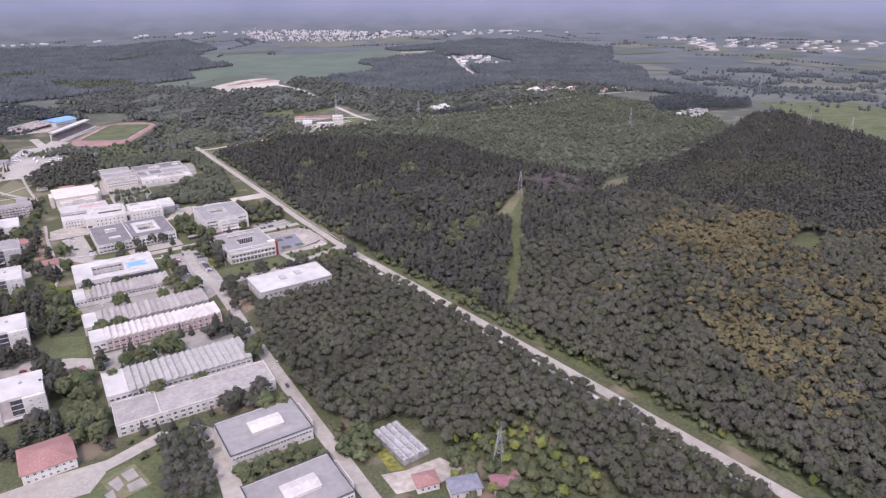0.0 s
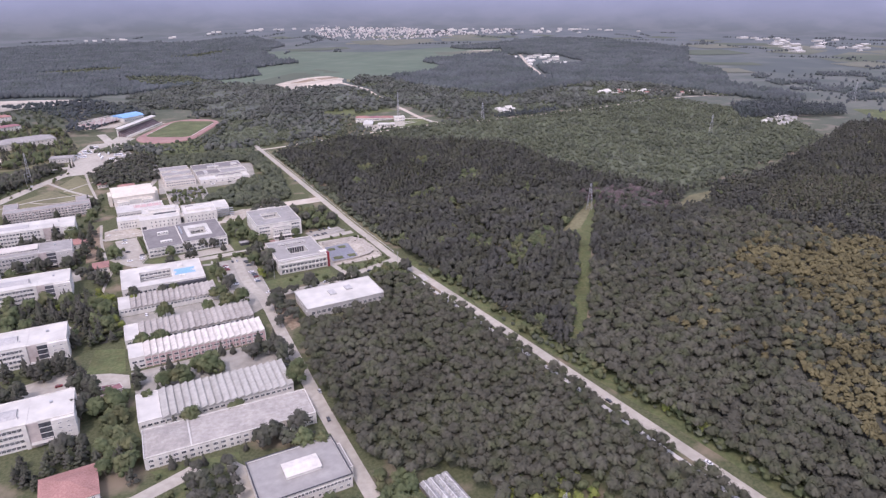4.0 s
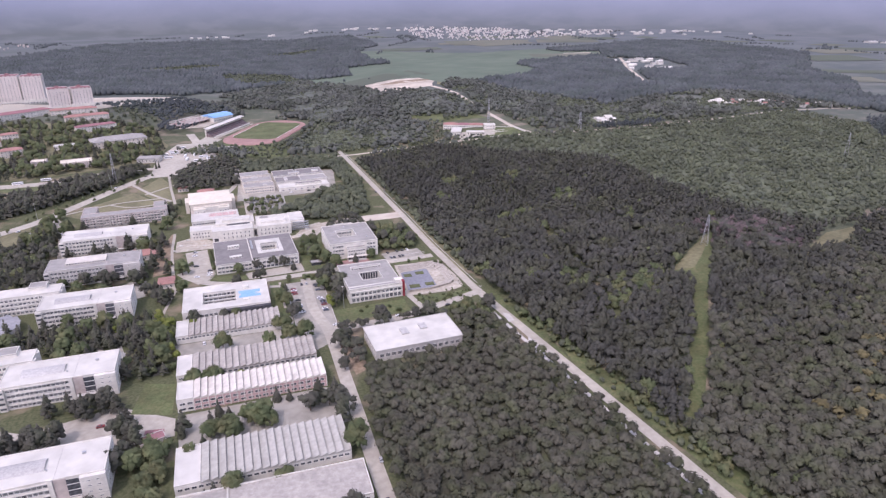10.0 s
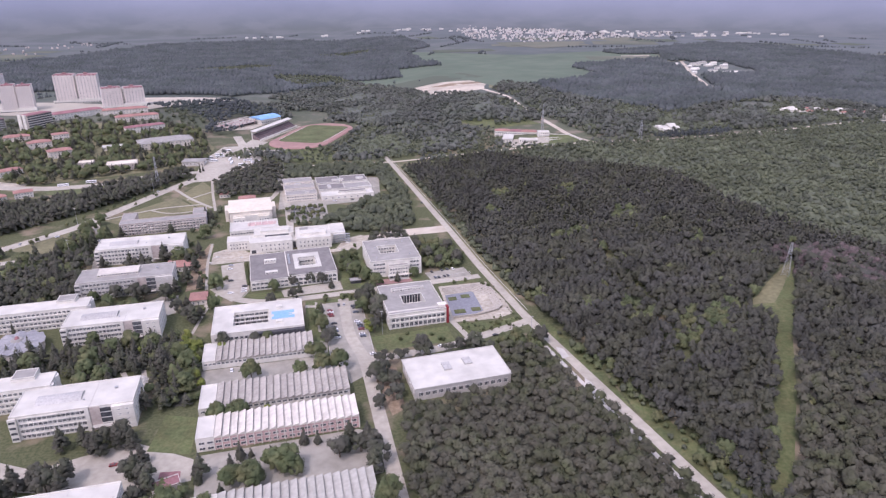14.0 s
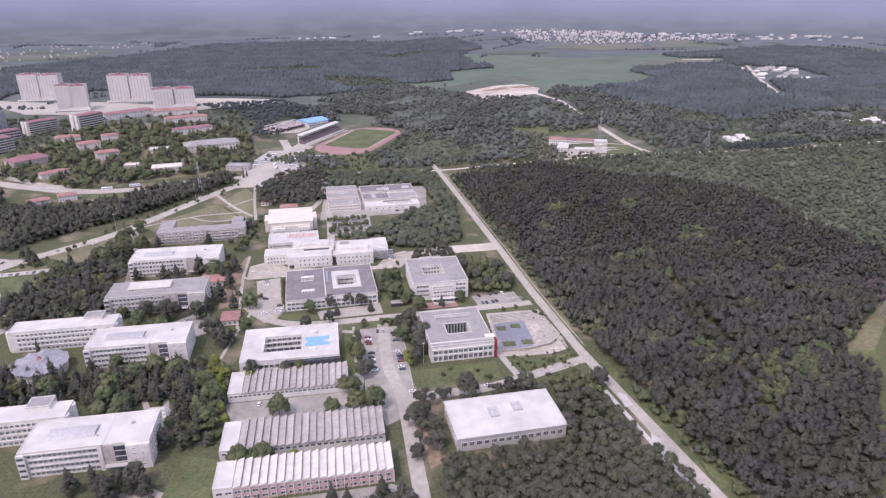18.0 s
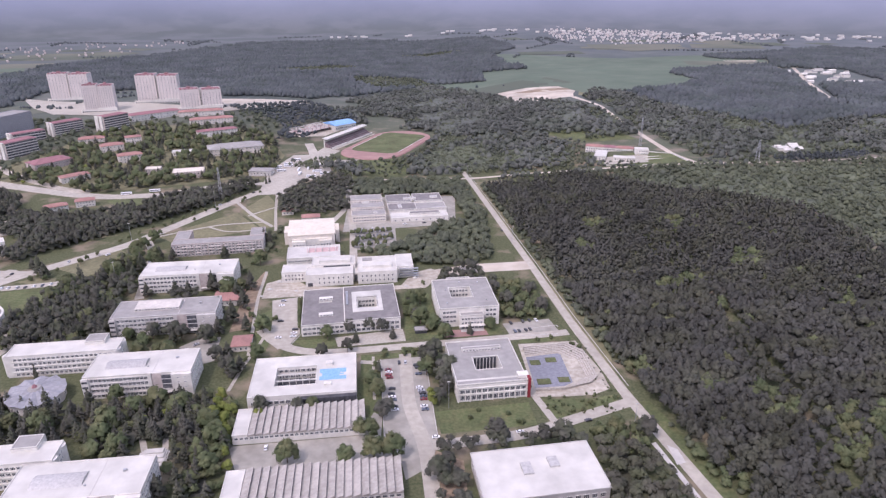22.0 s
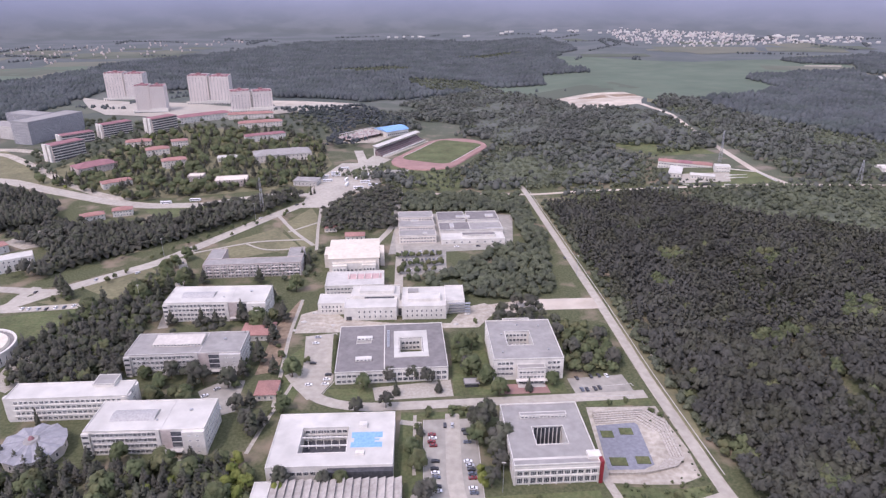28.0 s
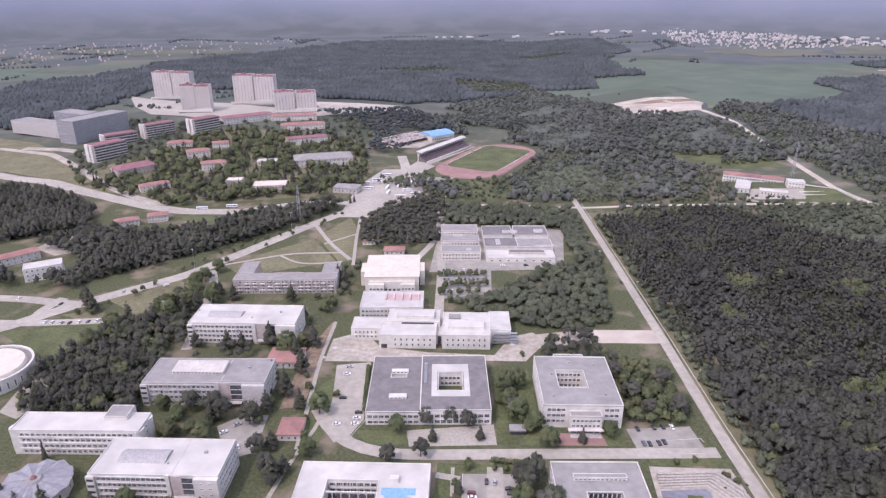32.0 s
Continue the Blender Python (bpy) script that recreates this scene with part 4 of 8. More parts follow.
for x0, x1 in ((3, 15), (28, 39)):
    block(b, x0, -6.5, x1, -3.02, 8.6, "white_wall", "cream_roof", rim=0.2, name="front_bay", roof_name="front_bay_roof")
    windows(b, "S", x0, -6.5, x1, 0, 4.6, 4, 1.8, 1.8, 0.5, 1)
windows(b, "S", 3, -3, 39, 0, 2, 10, 2.2, 2.4, 1)
windows(b, "E", 0, 0, 42, 43, 5, 12, 2.0, 3.0, 2)
b = placed("canteen_building", "low white building with a red-floored roof court", -164, 0, 5)
block(b, 0, 0, 46, 27, 7.5, "white_wall", "concrete", rim=0.6)
Build().box(17, 12, 7.8, 44, 22, 7.84).make("roof_court", M["pink_wall"], b, "pink roof court between white walls")
for i in range(5):
    Build().box(18 + i * 6, 12, 7.84, 18.4 + i * 6, 22, 9.2).make("court_wall", M["white_wall"], b)
windows(b, "S", 0, 0, 46, 27, 1.0, 16, 2.0, 1.6, 1)
windows(b, "S", 0, 0, 46, 27, 4.4, 16, 2.0, 1.6, 1)
b = placed("new_faculty_building", "unfinished all-white building of stepped blocks", -163, -38, 3)
block(b, 0, 6, 26, 22, 8.5, "white_wall", "white_roof", rim=0.6)
block(b, 20, -4, 58, 12, 9.5, "white_wall", "white_roof", rim=0.6, name="front_block", roof_name="front_roof")
block(b, 24, 12, 60, 30, 11, "white_wall", "white_roof", rim=0.6, name="rear_block", roof_name="rear_roof")
block(b, 62, -4, 94, 28, 10, "white_wall", "white_roof", rim=0.6, name="east_block", roof_name="east_roof")
block(b, 58, 2, 62, 24, 7, "white_wall", "white_roof", rim=0.3, name="link", roof_name="link_roof")
block(b, 94, 4, 108, 30, 10, "white_wall", "white_roof", rim=0.6, name="end_block", roof_name="end_roof")
windows(b, "S", 0, 6, 20, 22, 2, 6, 1.2, 1.8, 2, 0)
windows(b, "S", 0, 6, 20, 22, 5.4, 6, 1.2, 1.8, 2, 0)
windows(b, "S", 27, -4, 58, 12, 2, 7, 1.2, 1.9, 2, 0)
windows(b, "S", 27, -4, 58, 12, 5.8, 7, 1.2, 1.9, 2, 0)
windows(b, "S", 62, -4, 94, 28, 2.2, 8, 1.2, 1.9, 2, 0)
# flat dark slab paints the shade of an opening
Build().box(21.5, -4.15, 0, 25.5, -4.0, 3.2).make("doorway", M["dark"], b)
Build().box(34, 11.6, 9.6, 56, 12.0, 11.0).make("clerestory", M["pane"], b, "dark band of windows above the front roof")
block(b, 30, 16, 56, 26, 13.2, "white_wall", "white_roof", z0=11.3, rim=0.5, name="penthouse", roof_name="penthouse_roof")
block(b, 66, 4, 90, 14, 12, "white_wall", "white_roof", z0=10.3, rim=0.4, name="upper_block", roof_name="upper_roof")
Build().box(-0.4, 5.6, 3.9, 20, 6, 4.3).make("ledge", M["white_wall"], b)
Build().box(59, 1.7, 0.6, 61.4, 2, 6.2).make("link_glazing", M["pane"], b)
windows(b, "S", 62, -4, 94, 28, 6.0, 8, 1.2, 1.9, 2, 0)
for z in range(4):
    Build().box(96, 2, 2 + z * 2.2, 112, 4, 2.3 + z * 2.2).make("scaffold_deck", M["steel"], b, "grey scaffold planks")
boxes_on(b, [(66, 18, 74, 24, 10.3, 11.5)], "grey_roof", "roof_light")
b = placed("north_complex", "group of low ribbed grey and dark roofs", -114, 110, 5)
for i, (y0, y1) in enumerate(((0, 16), (26, 42), (52, 70))):
    block(b, 0, y0, 35, y1, 7.5, "cream_wall", "grey_roof", rim=0.4, name="range", roof_name="range_roof")
    windows(b, "S", 0, y0, 35, y1, 1.2, 12, 1.8, 1.6, 0.8)
    windows(b, "S", 0, y0, 35, y1, 4.4, 12, 1.8, 1.6, 0.8)
block(b, 2, 16, 8, 26, 5, "cream_wall", "grey_roof", rim=0.2, name="link", roof_name="link_roof")
block(b, 2, 42, 8, 52, 5, "cream_wall", "grey_roof", rim=0.2, name="link", roof_name="link_roof")
b = placed("north_workshops", "flat dark-roofed workshops with white edges", -74, 108, 5)
for x0, y0, x1, y1, h, rf in ((0, 0, 60, 18, 4, "white_roof"), (0, 24, 30, 46, 5, "dark_roof"), (30, 24, 62, 46, 4.5, "grey_roof"), (0, 52, 28, 78, 5, "dark_roof"), (30, 52, 62, 78, 5, "dark_roof"), (20, 6, 52, 14, 6, "dark_roof")):
    block(b, x0, y0, x1, y1, h, "white_wall", rf, rim=0.7, name="range", roof_name="range_roof")
    windows(b, "S", x0, y0, x1, y1, 1.2, 8, 1.8, 1.6, 1)

# ---- towers and the buildings round them
def tower(x, y, w, d, h, rot, label, step=5.0):
    """Two slabs set one before the other, a recessed stair between them, a maroon roof edge and a terraced base."""
    tw = thing("apartment_tower", label, "tower", x, y, rot, "hillside towers")
    n = int(h / 3.05)
    for k, (x0, x1, y0, y1, hh) in enumerate(((0, w * 0.47, 0, d, h), (w * 0.53, w, -step, d - step * 0.5, h - 1.2))):
        top = block(tw, x0, y0, x1, y1, hh, "warm_wall", "maroon_roof", rim=0.9, name="slab", roof_name="slab_roof")
        hip_roof(tw, x0 + 1.5, y0 + 1.5, x1 - 1.5, y1 - 1.5, hh + 0.4, 2.2, "maroon_roof", 0.2, "hip_roof")
        for i in range(5):
            xx = x0 + (x1 - x0) * (i + 0.5) / 5
            Build().box(xx - 1.4, y0 - 0.25, hh - 0.2, xx + 1.4, y0 + 1.2, hh + 2.4).make("dormer", M["maroon_roof"], top)
        for i in range(7):
            xx = x0 + (x1 - x0) * i / 6
            Build().box(xx - 0.3, y0 - 0.45, 0, xx + 0.3, y0, hh - 0.6).make("pilaster", M["warm_wall"], tw)
        for f in range(n - 1):
            windows(tw, "S", x0, y0, x1, y1, 1.1 + 3.05 * f, 6, 1.3, 1.55, 0.5, 0)
            windows(tw, "E", x0, y0, x1, y1, 1.1 + 3.05 * f, 5, 1.3, 1.5, 0.8, 0, skip=() if k else (0, 1))
    # core in a darker grey than the slabs, painting in the recess's shade
    block(tw, w * 0.47, 2.0, w * 0.53, d - 2, h - 2, "grey_wall", "grey_roof", rim=0.4, name="stair_core", roof_name="core_roof")
    for f in range(0, n - 1, 2):
        windows(tw, "S", w * 0.47, 2.0, w * 0.53, d, 1.4 + 3.05 * f, 1, w * 0.04, 1.8, 0.2, 0)
    for x0, x1, y0, z1 in ((-5, w * 0.5, -9, 4.5), (w * 0.45, w + 4, -13, 6.5)):
        base = block(tw, x0, y0, x1, -step - 0.3, z1, "white_wall", "white_roof", z0=-6, rim=0.8, name="terrace_base", roof_name="terrace_roof")
        windows(tw, "S", x0, y0, x1, 0, 0.4, 9, 2.6, 2.8, 1.0, 0)
    boxes_on(tw, [(w * 0.2, d * 0.35, w * 0.28, d * 0.6, h + 2, h + 4.2), (w * 0.7, d * 0.3, w * 0.78, d * 0.5, h + 1, h + 3.4)], "maroon_roof", "lift_house")
    return tw


TW = "white residential tower with a maroon roof"
tower(-626, 702, 50, 26, 47, 12, TW)
tower(-790, 919, 78, 30, 55, 6, TW)
tower(-566, 795, 76, 32, 52, 8, TW)
tower(-458, 706, 72, 26, 36, 20, TW)

# ---- stadium
RT = 66.0
st = thing("running_track", "red running track round a mown pitch", "running track", -79, 466, RT, z=1.15)
b = Build()
n = 48
def oval(rx, ry, hx, z):
    out = []
    for i in range(n):
        t = 2 * math.pi * i / n
        out.append((math.cos(t) * rx + (hx if math.cos(t) >= 0 else -hx), math.sin(t) * ry, z))
    return out
b.quad(*oval(47, 47, 51, 0.2))
lo, hi = oval(48.5, 48.5, 51, -1.6), oval(47, 47, 51, 0.2)
for i in range(n):
    b.quad(lo[i], lo[(i + 1) % n], hi[(i + 1) % n], hi[i])
b.make("track", M["tartan"], st)
b = Build()
p_ = [(10 + sx * 53 + 15 * math.cos(a_), 1 + sy * 22 + 15 * math.sin(a_), 0.3) for sx, sy, a0 in ((1, 1, 0), (-1, 1, 90), (-1, -1, 180), (1, -1, 270)) for a_ in [math.radians(a0 + 15 * i) for i in range(7)]]
b.quad(*p_)
b.make("pitch", M["lawn"], st)
for yy in (-36.5, 38.5):
    Build().box(-45, yy - 0.3, 0.24, 60, yy + 0.3, 0.28).make("lane_line", M["frame"], st)

# ---------------------------------------------------------------- trees
def ico(sub=0):
    bm = bmesh.new()
    bmesh.ops.create_icosphere(bm, subdivisions=sub + 1, radius=1.0)
    v = np.array([p.co[:] for p in bm.verts])
    f = np.array([[q.index for q in p.verts] for p in bm.faces])
    bm.free()
    return v, f


ICO0, ICO1 = ico(0), ico(1)
OCT = np.array([(1, 0, 0), (0, 1, 0), (-1, 0, 0), (0, -1, 0), (0, 0, 1), (0, 0, -1)], float) * 1.12, np.array([(0, 1, 4), (1, 2, 4), (2, 3, 4), (3, 0, 4), (1, 0, 5), (2, 1, 5), (3, 2, 5), (0, 3, 5)])
rs = np.random.RandomState(7)


def lumps(spec, base=ICO0, rough=0.22):
    """A crown of rough lumps: rows of x, y, z, rx, rz."""
    vs, fs = [], []
    for x, y, z, r, rz in spec:
        v = base[0] * (1 + rough * (rs.rand(len(base[0]), 1) - 0.5) * 2)
        vs.append(v * (r, r, rz) + (x, y, z))
        fs.append(base[1] + len(base[0]) * (len(vs) - 1))
    return np.concatenate(vs), np.concatenate(fs)


def trunk_arrays(h, r, sides=5):
    t = np.arange(sides) * 2 * np.pi / sides
    lo = np.stack([np.cos(t) * r, np.sin(t) * r, 0 * t - 0.3], 1)
    hi = np.stack([np.cos(t) * r * 0.5, np.sin(t) * r * 0.5, 0 * t + h], 1)
    i = np.arange(sides)
    j = (i + 1) % sides
    return np.concatenate([lo, hi]), np.concatenate([np.stack([i, j, j + sides], 1), np.stack([i, j + sides, i + sides], 1)])


def leafy(spec, n, size, core=OCT, shrink=0.8, soft=0.55):
    """A crown: rough inner lumps and n small leaf clumps that stand on and off them; gives points, triangles and normals."""
    kv, kf = lumps([(x, y, z, r * shrink, rz * shrink) for x, y, z, r, rz in spec], core, 0.25)
    q = np.array(spec, float)
    w = q[:, 3] * (q[:, 3] + q[:, 4])
    k = rs.choice(len(q), n, p=w / w.sum())
    d = rs.normal(size=(n, 3))
    d[:, 2] += 0.35
    d /= np.linalg.norm(d, axis=1)[:, None]
    rad = np.stack([q[k, 3], q[k, 3], q[k, 4]], 1)
    c = q[k, :3] + d * rad * rs.uniform(0.8, 1.14, (n, 1))
    nor = d / rad
    nor = nor / np.linalg.norm(nor, axis=1)[:, None] + rs.normal(size=(n, 3)) * 0.22 + (0, 0, 0.45)
    nor /= np.linalg.norm(nor, axis=1)[:, None]
    u = np.cross(nor, rs.normal(size=(n, 3)))
    u /= np.linalg.norm(u, axis=1)[:, None] + 1e-9
    v = np.cross(nor, u)
    tri = []
    for i in range(3):
        t = 2 * np.pi * i / 3 + rs.uniform(-0.5, 0.5, n)
        s_ = size * rs.uniform(0.55, 1.15, n)
        tri.append(c + (u * np.cos(t)[:, None] + v * np.sin(t)[:, None]) * s_[:, None])
    lv = np.stack(tri, 1).reshape(-1, 3)
    mid, half = (q[:, :3] * w[:, None]).sum(0) / w.sum(), np.ptp(q[:, :3], axis=0) / 2 + (1.2, 1.2, 1.2)
    allv = np.concatenate([kv, lv])
    own = np.concatenate([np.repeat(q[:, :3], len(core[0]), 0), np.repeat(q[k, :3], 3, 0)])
    n0, n1 = allv - own, (allv - mid) / half ** 2
    n0, n1 = [m / (np.linalg.norm(m, axis=1)[:, None] + 1e-9) for m in (n0, n1)]
    nn = n0 * (1 - soft) + n1 * soft + (0, 0, 0.28) + np.concatenate([np.zeros((len(kv), 3)), np.repeat(rs.normal(size=(n, 3)) * 0.13, 3, 0)])
    nn /= np.linalg.norm(nn, axis=1)[:, None] + 1e-9
    return allv, np.concatenate([kf, np.arange(3 * n).reshape(-1, 3) + len(kv)]), nn


def umbrella(k):
    """The rounded head of an umbrella pine."""
    spec = [(0, 0, 6.6, 2.0, 1.7)]
    for i in range(k):
        t = 2 * math.pi * (i + rs.rand() * 0.5) / k
        r = 1.35 + rs.rand() * 0.5
        spec.append((math.cos(t) * r, math.sin(t) * r, 5.7 + rs.rand() * 0.7, 1.25 + rs.rand() * 0.35, 1.3 + rs.rand() * 0.4))
    return spec


def spire(k):
    """A ragged, bluntly pointed pine crown."""
    spec = [(0, 0, 7.6, 1.0, 1.3)]
    for i in range(k):
        t, u = 2.4 * i + rs.rand(), i / k
        spec.append((math.cos(t) * 1.2 * (1 - u * 0.6), math.sin(t) * 1.2 * (1 - u * 0.6), 4.4 + 2.6 * u, 1.75 - 0.7 * u + rs.rand() * 0.3, 1.2 + rs.rand() * 0.4))
    return spec


def cedar(k=8):
    """A tall conifer with tiers of drooping boughs."""
    spec = [(0, 0, 12.6, 0.6, 1.4), (0, 0, 7.5, 1.2, 4.5)]
    for i in range(k):
        u = i / k
        for j in range(3):
            t = 2.1 * j + 1.3 * i + rs.rand() * 0.8
            r = (1 - u) ** 0.8 * 2.5 + 0.25
            spec.append((math.cos(t) * r, math.sin(t) * r, 2.4 + 9.4 * u + rs.rand() * 0.5, 1.35 * (1 - u) + 0.45 + rs.rand() * 0.25, 0.75 + rs.rand() * 0.3))
    return spec


def bushy(k):
    spec = [(0, 0, 3.4, 2.0, 2.0)]
    for i in range(k):
        t = 2 * math.pi * (i + rs.rand()) / k
        spec.append((math.cos(t) * 1.5, math.sin(t) * 1.5, 2.2 + rs.rand() * 1.8, 1.2 + rs.rand() * 0.6, 1.2 + rs.rand() * 0.7))
    return spec


def dome():
    """A cheap crown for woods far off."""
    t = np.arange(5) * 2 * np.pi / 5
    v = [np.stack([np.cos(t) * 3.6, np.sin(t) * 3.6, 0 * t + 1], 1), np.stack([np.cos(t + 0.6) * 2.6, np.sin(t + 0.6) * 2.6, 0 * t + 5.5], 1), [[0, 0, 7.6]]]
    i = np.arange(5)
    j = (i + 1) % 5
    f = [np.stack([i, j, i + 5], 1), np.stack([j, j + 5, i + 5], 1), np.stack([i + 5, j + 5, 0 * i + 10], 1)]
    v = np.concatenate(v)
    nn = v - (0, 0, 2.0)
    return v, np.concatenate(f), nn / np.linalg.norm(nn, axis=1)[:, None]


def scatter(poly, step, avoid=(), jitter=0.42, keep=1.0):
    p = np.array(poly, float)
    (x0, y0), (x1, y1) = p.min(0), p.max(0)
    X, Y = np.meshgrid(np.arange(x0, x1, step), np.arange(y0, y1, step * 0.87))
    X = X + (np.arange(X.shape[0]) % 2)[:, None] * step / 2
    X, Y = X.ravel() + rs.uniform(-jitter, jitter, X.size) * step, Y.ravel() + rs.uniform(-jitter, jitter, Y.size) * step
    ok = inside(poly, X, Y) & (rs.rand(X.size) < keep)
    for q in avoid:
        ok &= ~inside(q, X, Y)
    return X[ok], Y[ok]


def off_line(x, y, line, d):
    """Which points lie more than d from a line."""
    far = np.full(x.shape, 1e9)
    for (x0, y0), (x1, y1) in zip(line[:-1], line[1:]):
        dx, dy = x1 - x0, y1 - y0
        t = np.clip(((x - x0) * dx + (y - y0) * dy) / (dx * dx + dy * dy), 0, 1)
        far = np.minimum(far, np.hypot(x - x0 - t * dx, y - y0 - t * dy))
    return far > d


def wood(name, label, x, y, kinds, mats, size=(0.85, 1.25), trunk=False, category="forest"):
    """All trees of a wood as one mesh; mats: leaf material, or a function that gives an index for each tree."""
    if not len(x):
        return None
    which = rs.randint(0, len(kinds), len(x))
    V, F, N, base = [], [], [], 0
    for k, (kv, kf, kn) in enumerate(kinds):
        sel = np.where(which == k)[0]
        if not len(sel):
            continue
        a, s = rs.rand(len(sel)) * 2 * np.pi, rs.uniform(*size, len(sel))
        zs = s * rs.uniform(0.9, 1.15, len(sel))
        c, sn = np.cos(a), np.sin(a)
        vx = (kv[None, :, 0] * c[:, None] - kv[None, :, 1] * sn[:, None]) * s[:, None] + x[sel][:, None]
        vy = (kv[None, :, 0] * sn[:, None] + kv[None, :, 1] * c[:, None]) * s[:, None] + y[sel][:, None]
        vz = kv[None, :, 2] * zs[:, None] + gz(x[sel], y[sel])[:, None]
        V.append(np.stack([vx, vy, vz], -1).reshape(-1, 3))
        N.append(np.stack([kn[None, :, 0] * c[:, None] - kn[None, :, 1] * sn[:, None], kn[None, :, 0] * sn[:, None] + kn[None, :, 1] * c[:, None], np.repeat(kn[None, :, 2], len(sel), 0)], -1).reshape(-1, 3))
        F.append((kf[None] + (np.arange(len(sel)) * len(kv))[:, None, None]).reshape(-1, 3) + base)
        base += len(sel) * len(kv)
    me = tri_mesh(name, np.concatenate(V), np.concatenate(F), mats, smooth=True, normals=np.concatenate(N))
    return tagged(new(name, me), label, category, kind="stuff")


DOME = [dome()]

# ---------------------------------------------------------------- woods
UMB = [leafy(umbrella(5), 84, 0.56) for _ in range(7)]
SPIRE = [leafy(spire(5), 66, 0.6) for _ in range(7)]
CEDAR = [leafy(cedar(6), 150, 0.7) for _ in range(4)]
UMB3 = [leafy(umbrella(3), 22, 1.15) for _ in range(6)]
SPIRE3 = [leafy(spire(2), 16, 1.1) for _ in range(6)]
BUSH = [leafy(bushy(5), 80, 0.6) for _ in range(6)]
BUSH3 = [leafy(bushy(2), 18, 1.1) for _ in range(6)]
BIGBUSH = [leafy(bushy(9), 140, 0.48) for _ in range(4)]
def canopy(poly, avoid, label, lift, line=(), step=14.0, mat="pine_hazed", feet=()):
    """A leaf-coloured sheet added under a wood's crowns to lift the dark gaps between."""
    q = np.array(poly, float)
    (x0, y0), (x1, y1) = q.min(0), q.max(0)
    X, Y = np.meshgrid(np.arange(x0, x1, step), np.arange(y0, y1, step))
    ok = inside(poly, X.ravel(), Y.ravel())
    for a_ in avoid:
        ok &= ~inside(a_, X.ravel(), Y.ravel())
    for fx, fy, fr in feet:
        ok &= np.hypot(X.ravel() - fx, Y.ravel() - fy) > fr + 4
    for l_, d_ in line:
        ok &= off_line(X.ravel(), Y.ravel(), l_, d_)
    n = X.shape[1]
    ok = ok.reshape(X.shape)
    ok[1:-1, 1:-1] &= ok[:-2, 1:-1] & ok[2:, 1:-1] & ok[1:-1, :-2] & ok[1:-1, 2:]
    ok = ok.ravel()
    i = (np.arange(X.shape[0] - 1)[:, None] * n + np.arange(n - 1)[None]).ravel()
    i = i[ok[i] & ok[i + 1] & ok[i + n] & ok[i + n + 1]]
    core = ok.reshape(X.shape).copy()
    core[1:-1, 1:-1] &= core[:-2, 1:-1] & core[2:, 1:-1] & core[1:-1, :-2] & core[1:-1, 2:]
    core[0] = core[-1] = False
    core[:, 0] = core[:, -1] = False
    z = gz(X, Y) + np.where(core, lift + rs.uniform(-1.3, 1.3, X.shape), 0.4)
    v = np.stack([X, Y, z], -1).reshape(-1, 3)
    me = tri_mesh("canopy", v, np.concatenate([np.stack([i, i + 1, i + n + 1], 1), np.stack([i, i + n + 1, i + n], 1)]), [M[mat]], smooth=False)
    tagged(new("canopy", me), label, "forest", kind="stuff")


Z1 = [(36, -250), (56, -255), (76, -335), (92, -440), (105, -534), (118, -640), (145, -800), (60, -800), (62, -600), (58, -516), (30, -522), (5, -518), (3, -488), (-6, -483), (-21, -481), (-30, -478), (-42, -450), (-44, -400), (-47, -340), (-38, -304), (30, -298), (32, -262)]
x, y = scatter(Z1, 5.8)
wood("pine_forest", "dense umbrella pines between the campus and the road", x, y, UMB, [M["pine_olive"]], (1.02, 1.38))
CLEAR = [(291, -200), (277, -218), (233, -274), (218, -292), (178, -348), (138, -398), (126, -412), (116, -414), (127, -396), (166, -346), (201, -300), (214, -276), (206, -262), (225, -243), (249, -226), (272, -208)]
SMALL = [(428, -451), (409, -443), (398, -450), (378, -455), (364, -470), (362, -481), (372, -483), (384, -476), (392, -480), (402, -470), (420, -464)]
GLADE = [(322, -272), (342, -256), (362, -244), (386, -230), (410, -227), (440, -222), (402, -242), (384, -264), (352, -268)]
BROWN = [(400, -330), (430, -420), (390, -470), (520, -480), (270, -640), (217, -640), (170, -610), (200, -511), (180, -430), (300, -370)]
Z2 = [(66, -170), (58, -60), (52, 60), (40, 220), (150, 238), (229, 124), (320, 48), (330, -109), (382, -227), (470, -215), (545, -196), (760, -107), (874, -52), (941, -58), (880, -207), (842, -289), (900, -360), (300, -740), (160, -800), (146, -700), (128, -560), (116, -460), (98, -350), (76, -215)]
x, y = scatter(Z2, 5.1, (CLEAR, SMALL, GLADE))
ok = off_line(x, y, ROAD, np.where(y > -330, 11.0, 13.0))
x, y = x[ok], y[ok]
wave = np.sin(x * 0.041 + 1) + np.sin(y * 0.037 + x * 0.013) + np.sin(x * 0.019 - y * 0.027 + 2)
br = inside(BROWN, x, y) & (rs.rand(len(x)) < 0.56 + 0.24 * wave)
CLUMPS = ((142, -83, 9), (158, -76, 8), (80, -187, 8), (139, -226, 10), (110, -212, 6), (168, -264, 15), (182, -266, 11), (151, -280, 9), (88, -288, 9), (97, -368, 8), (113, -381, 9), (90, -316, 7), (193, -254, 9), (113, -205, 6), (139, -239, 8), (125, 60, 12), (100, 10, 9), (215, -60, 14), (190, 40, 12), (240, -150, 12), (120, -140, 7))
gr = rs.rand(len(x)) < 0.015
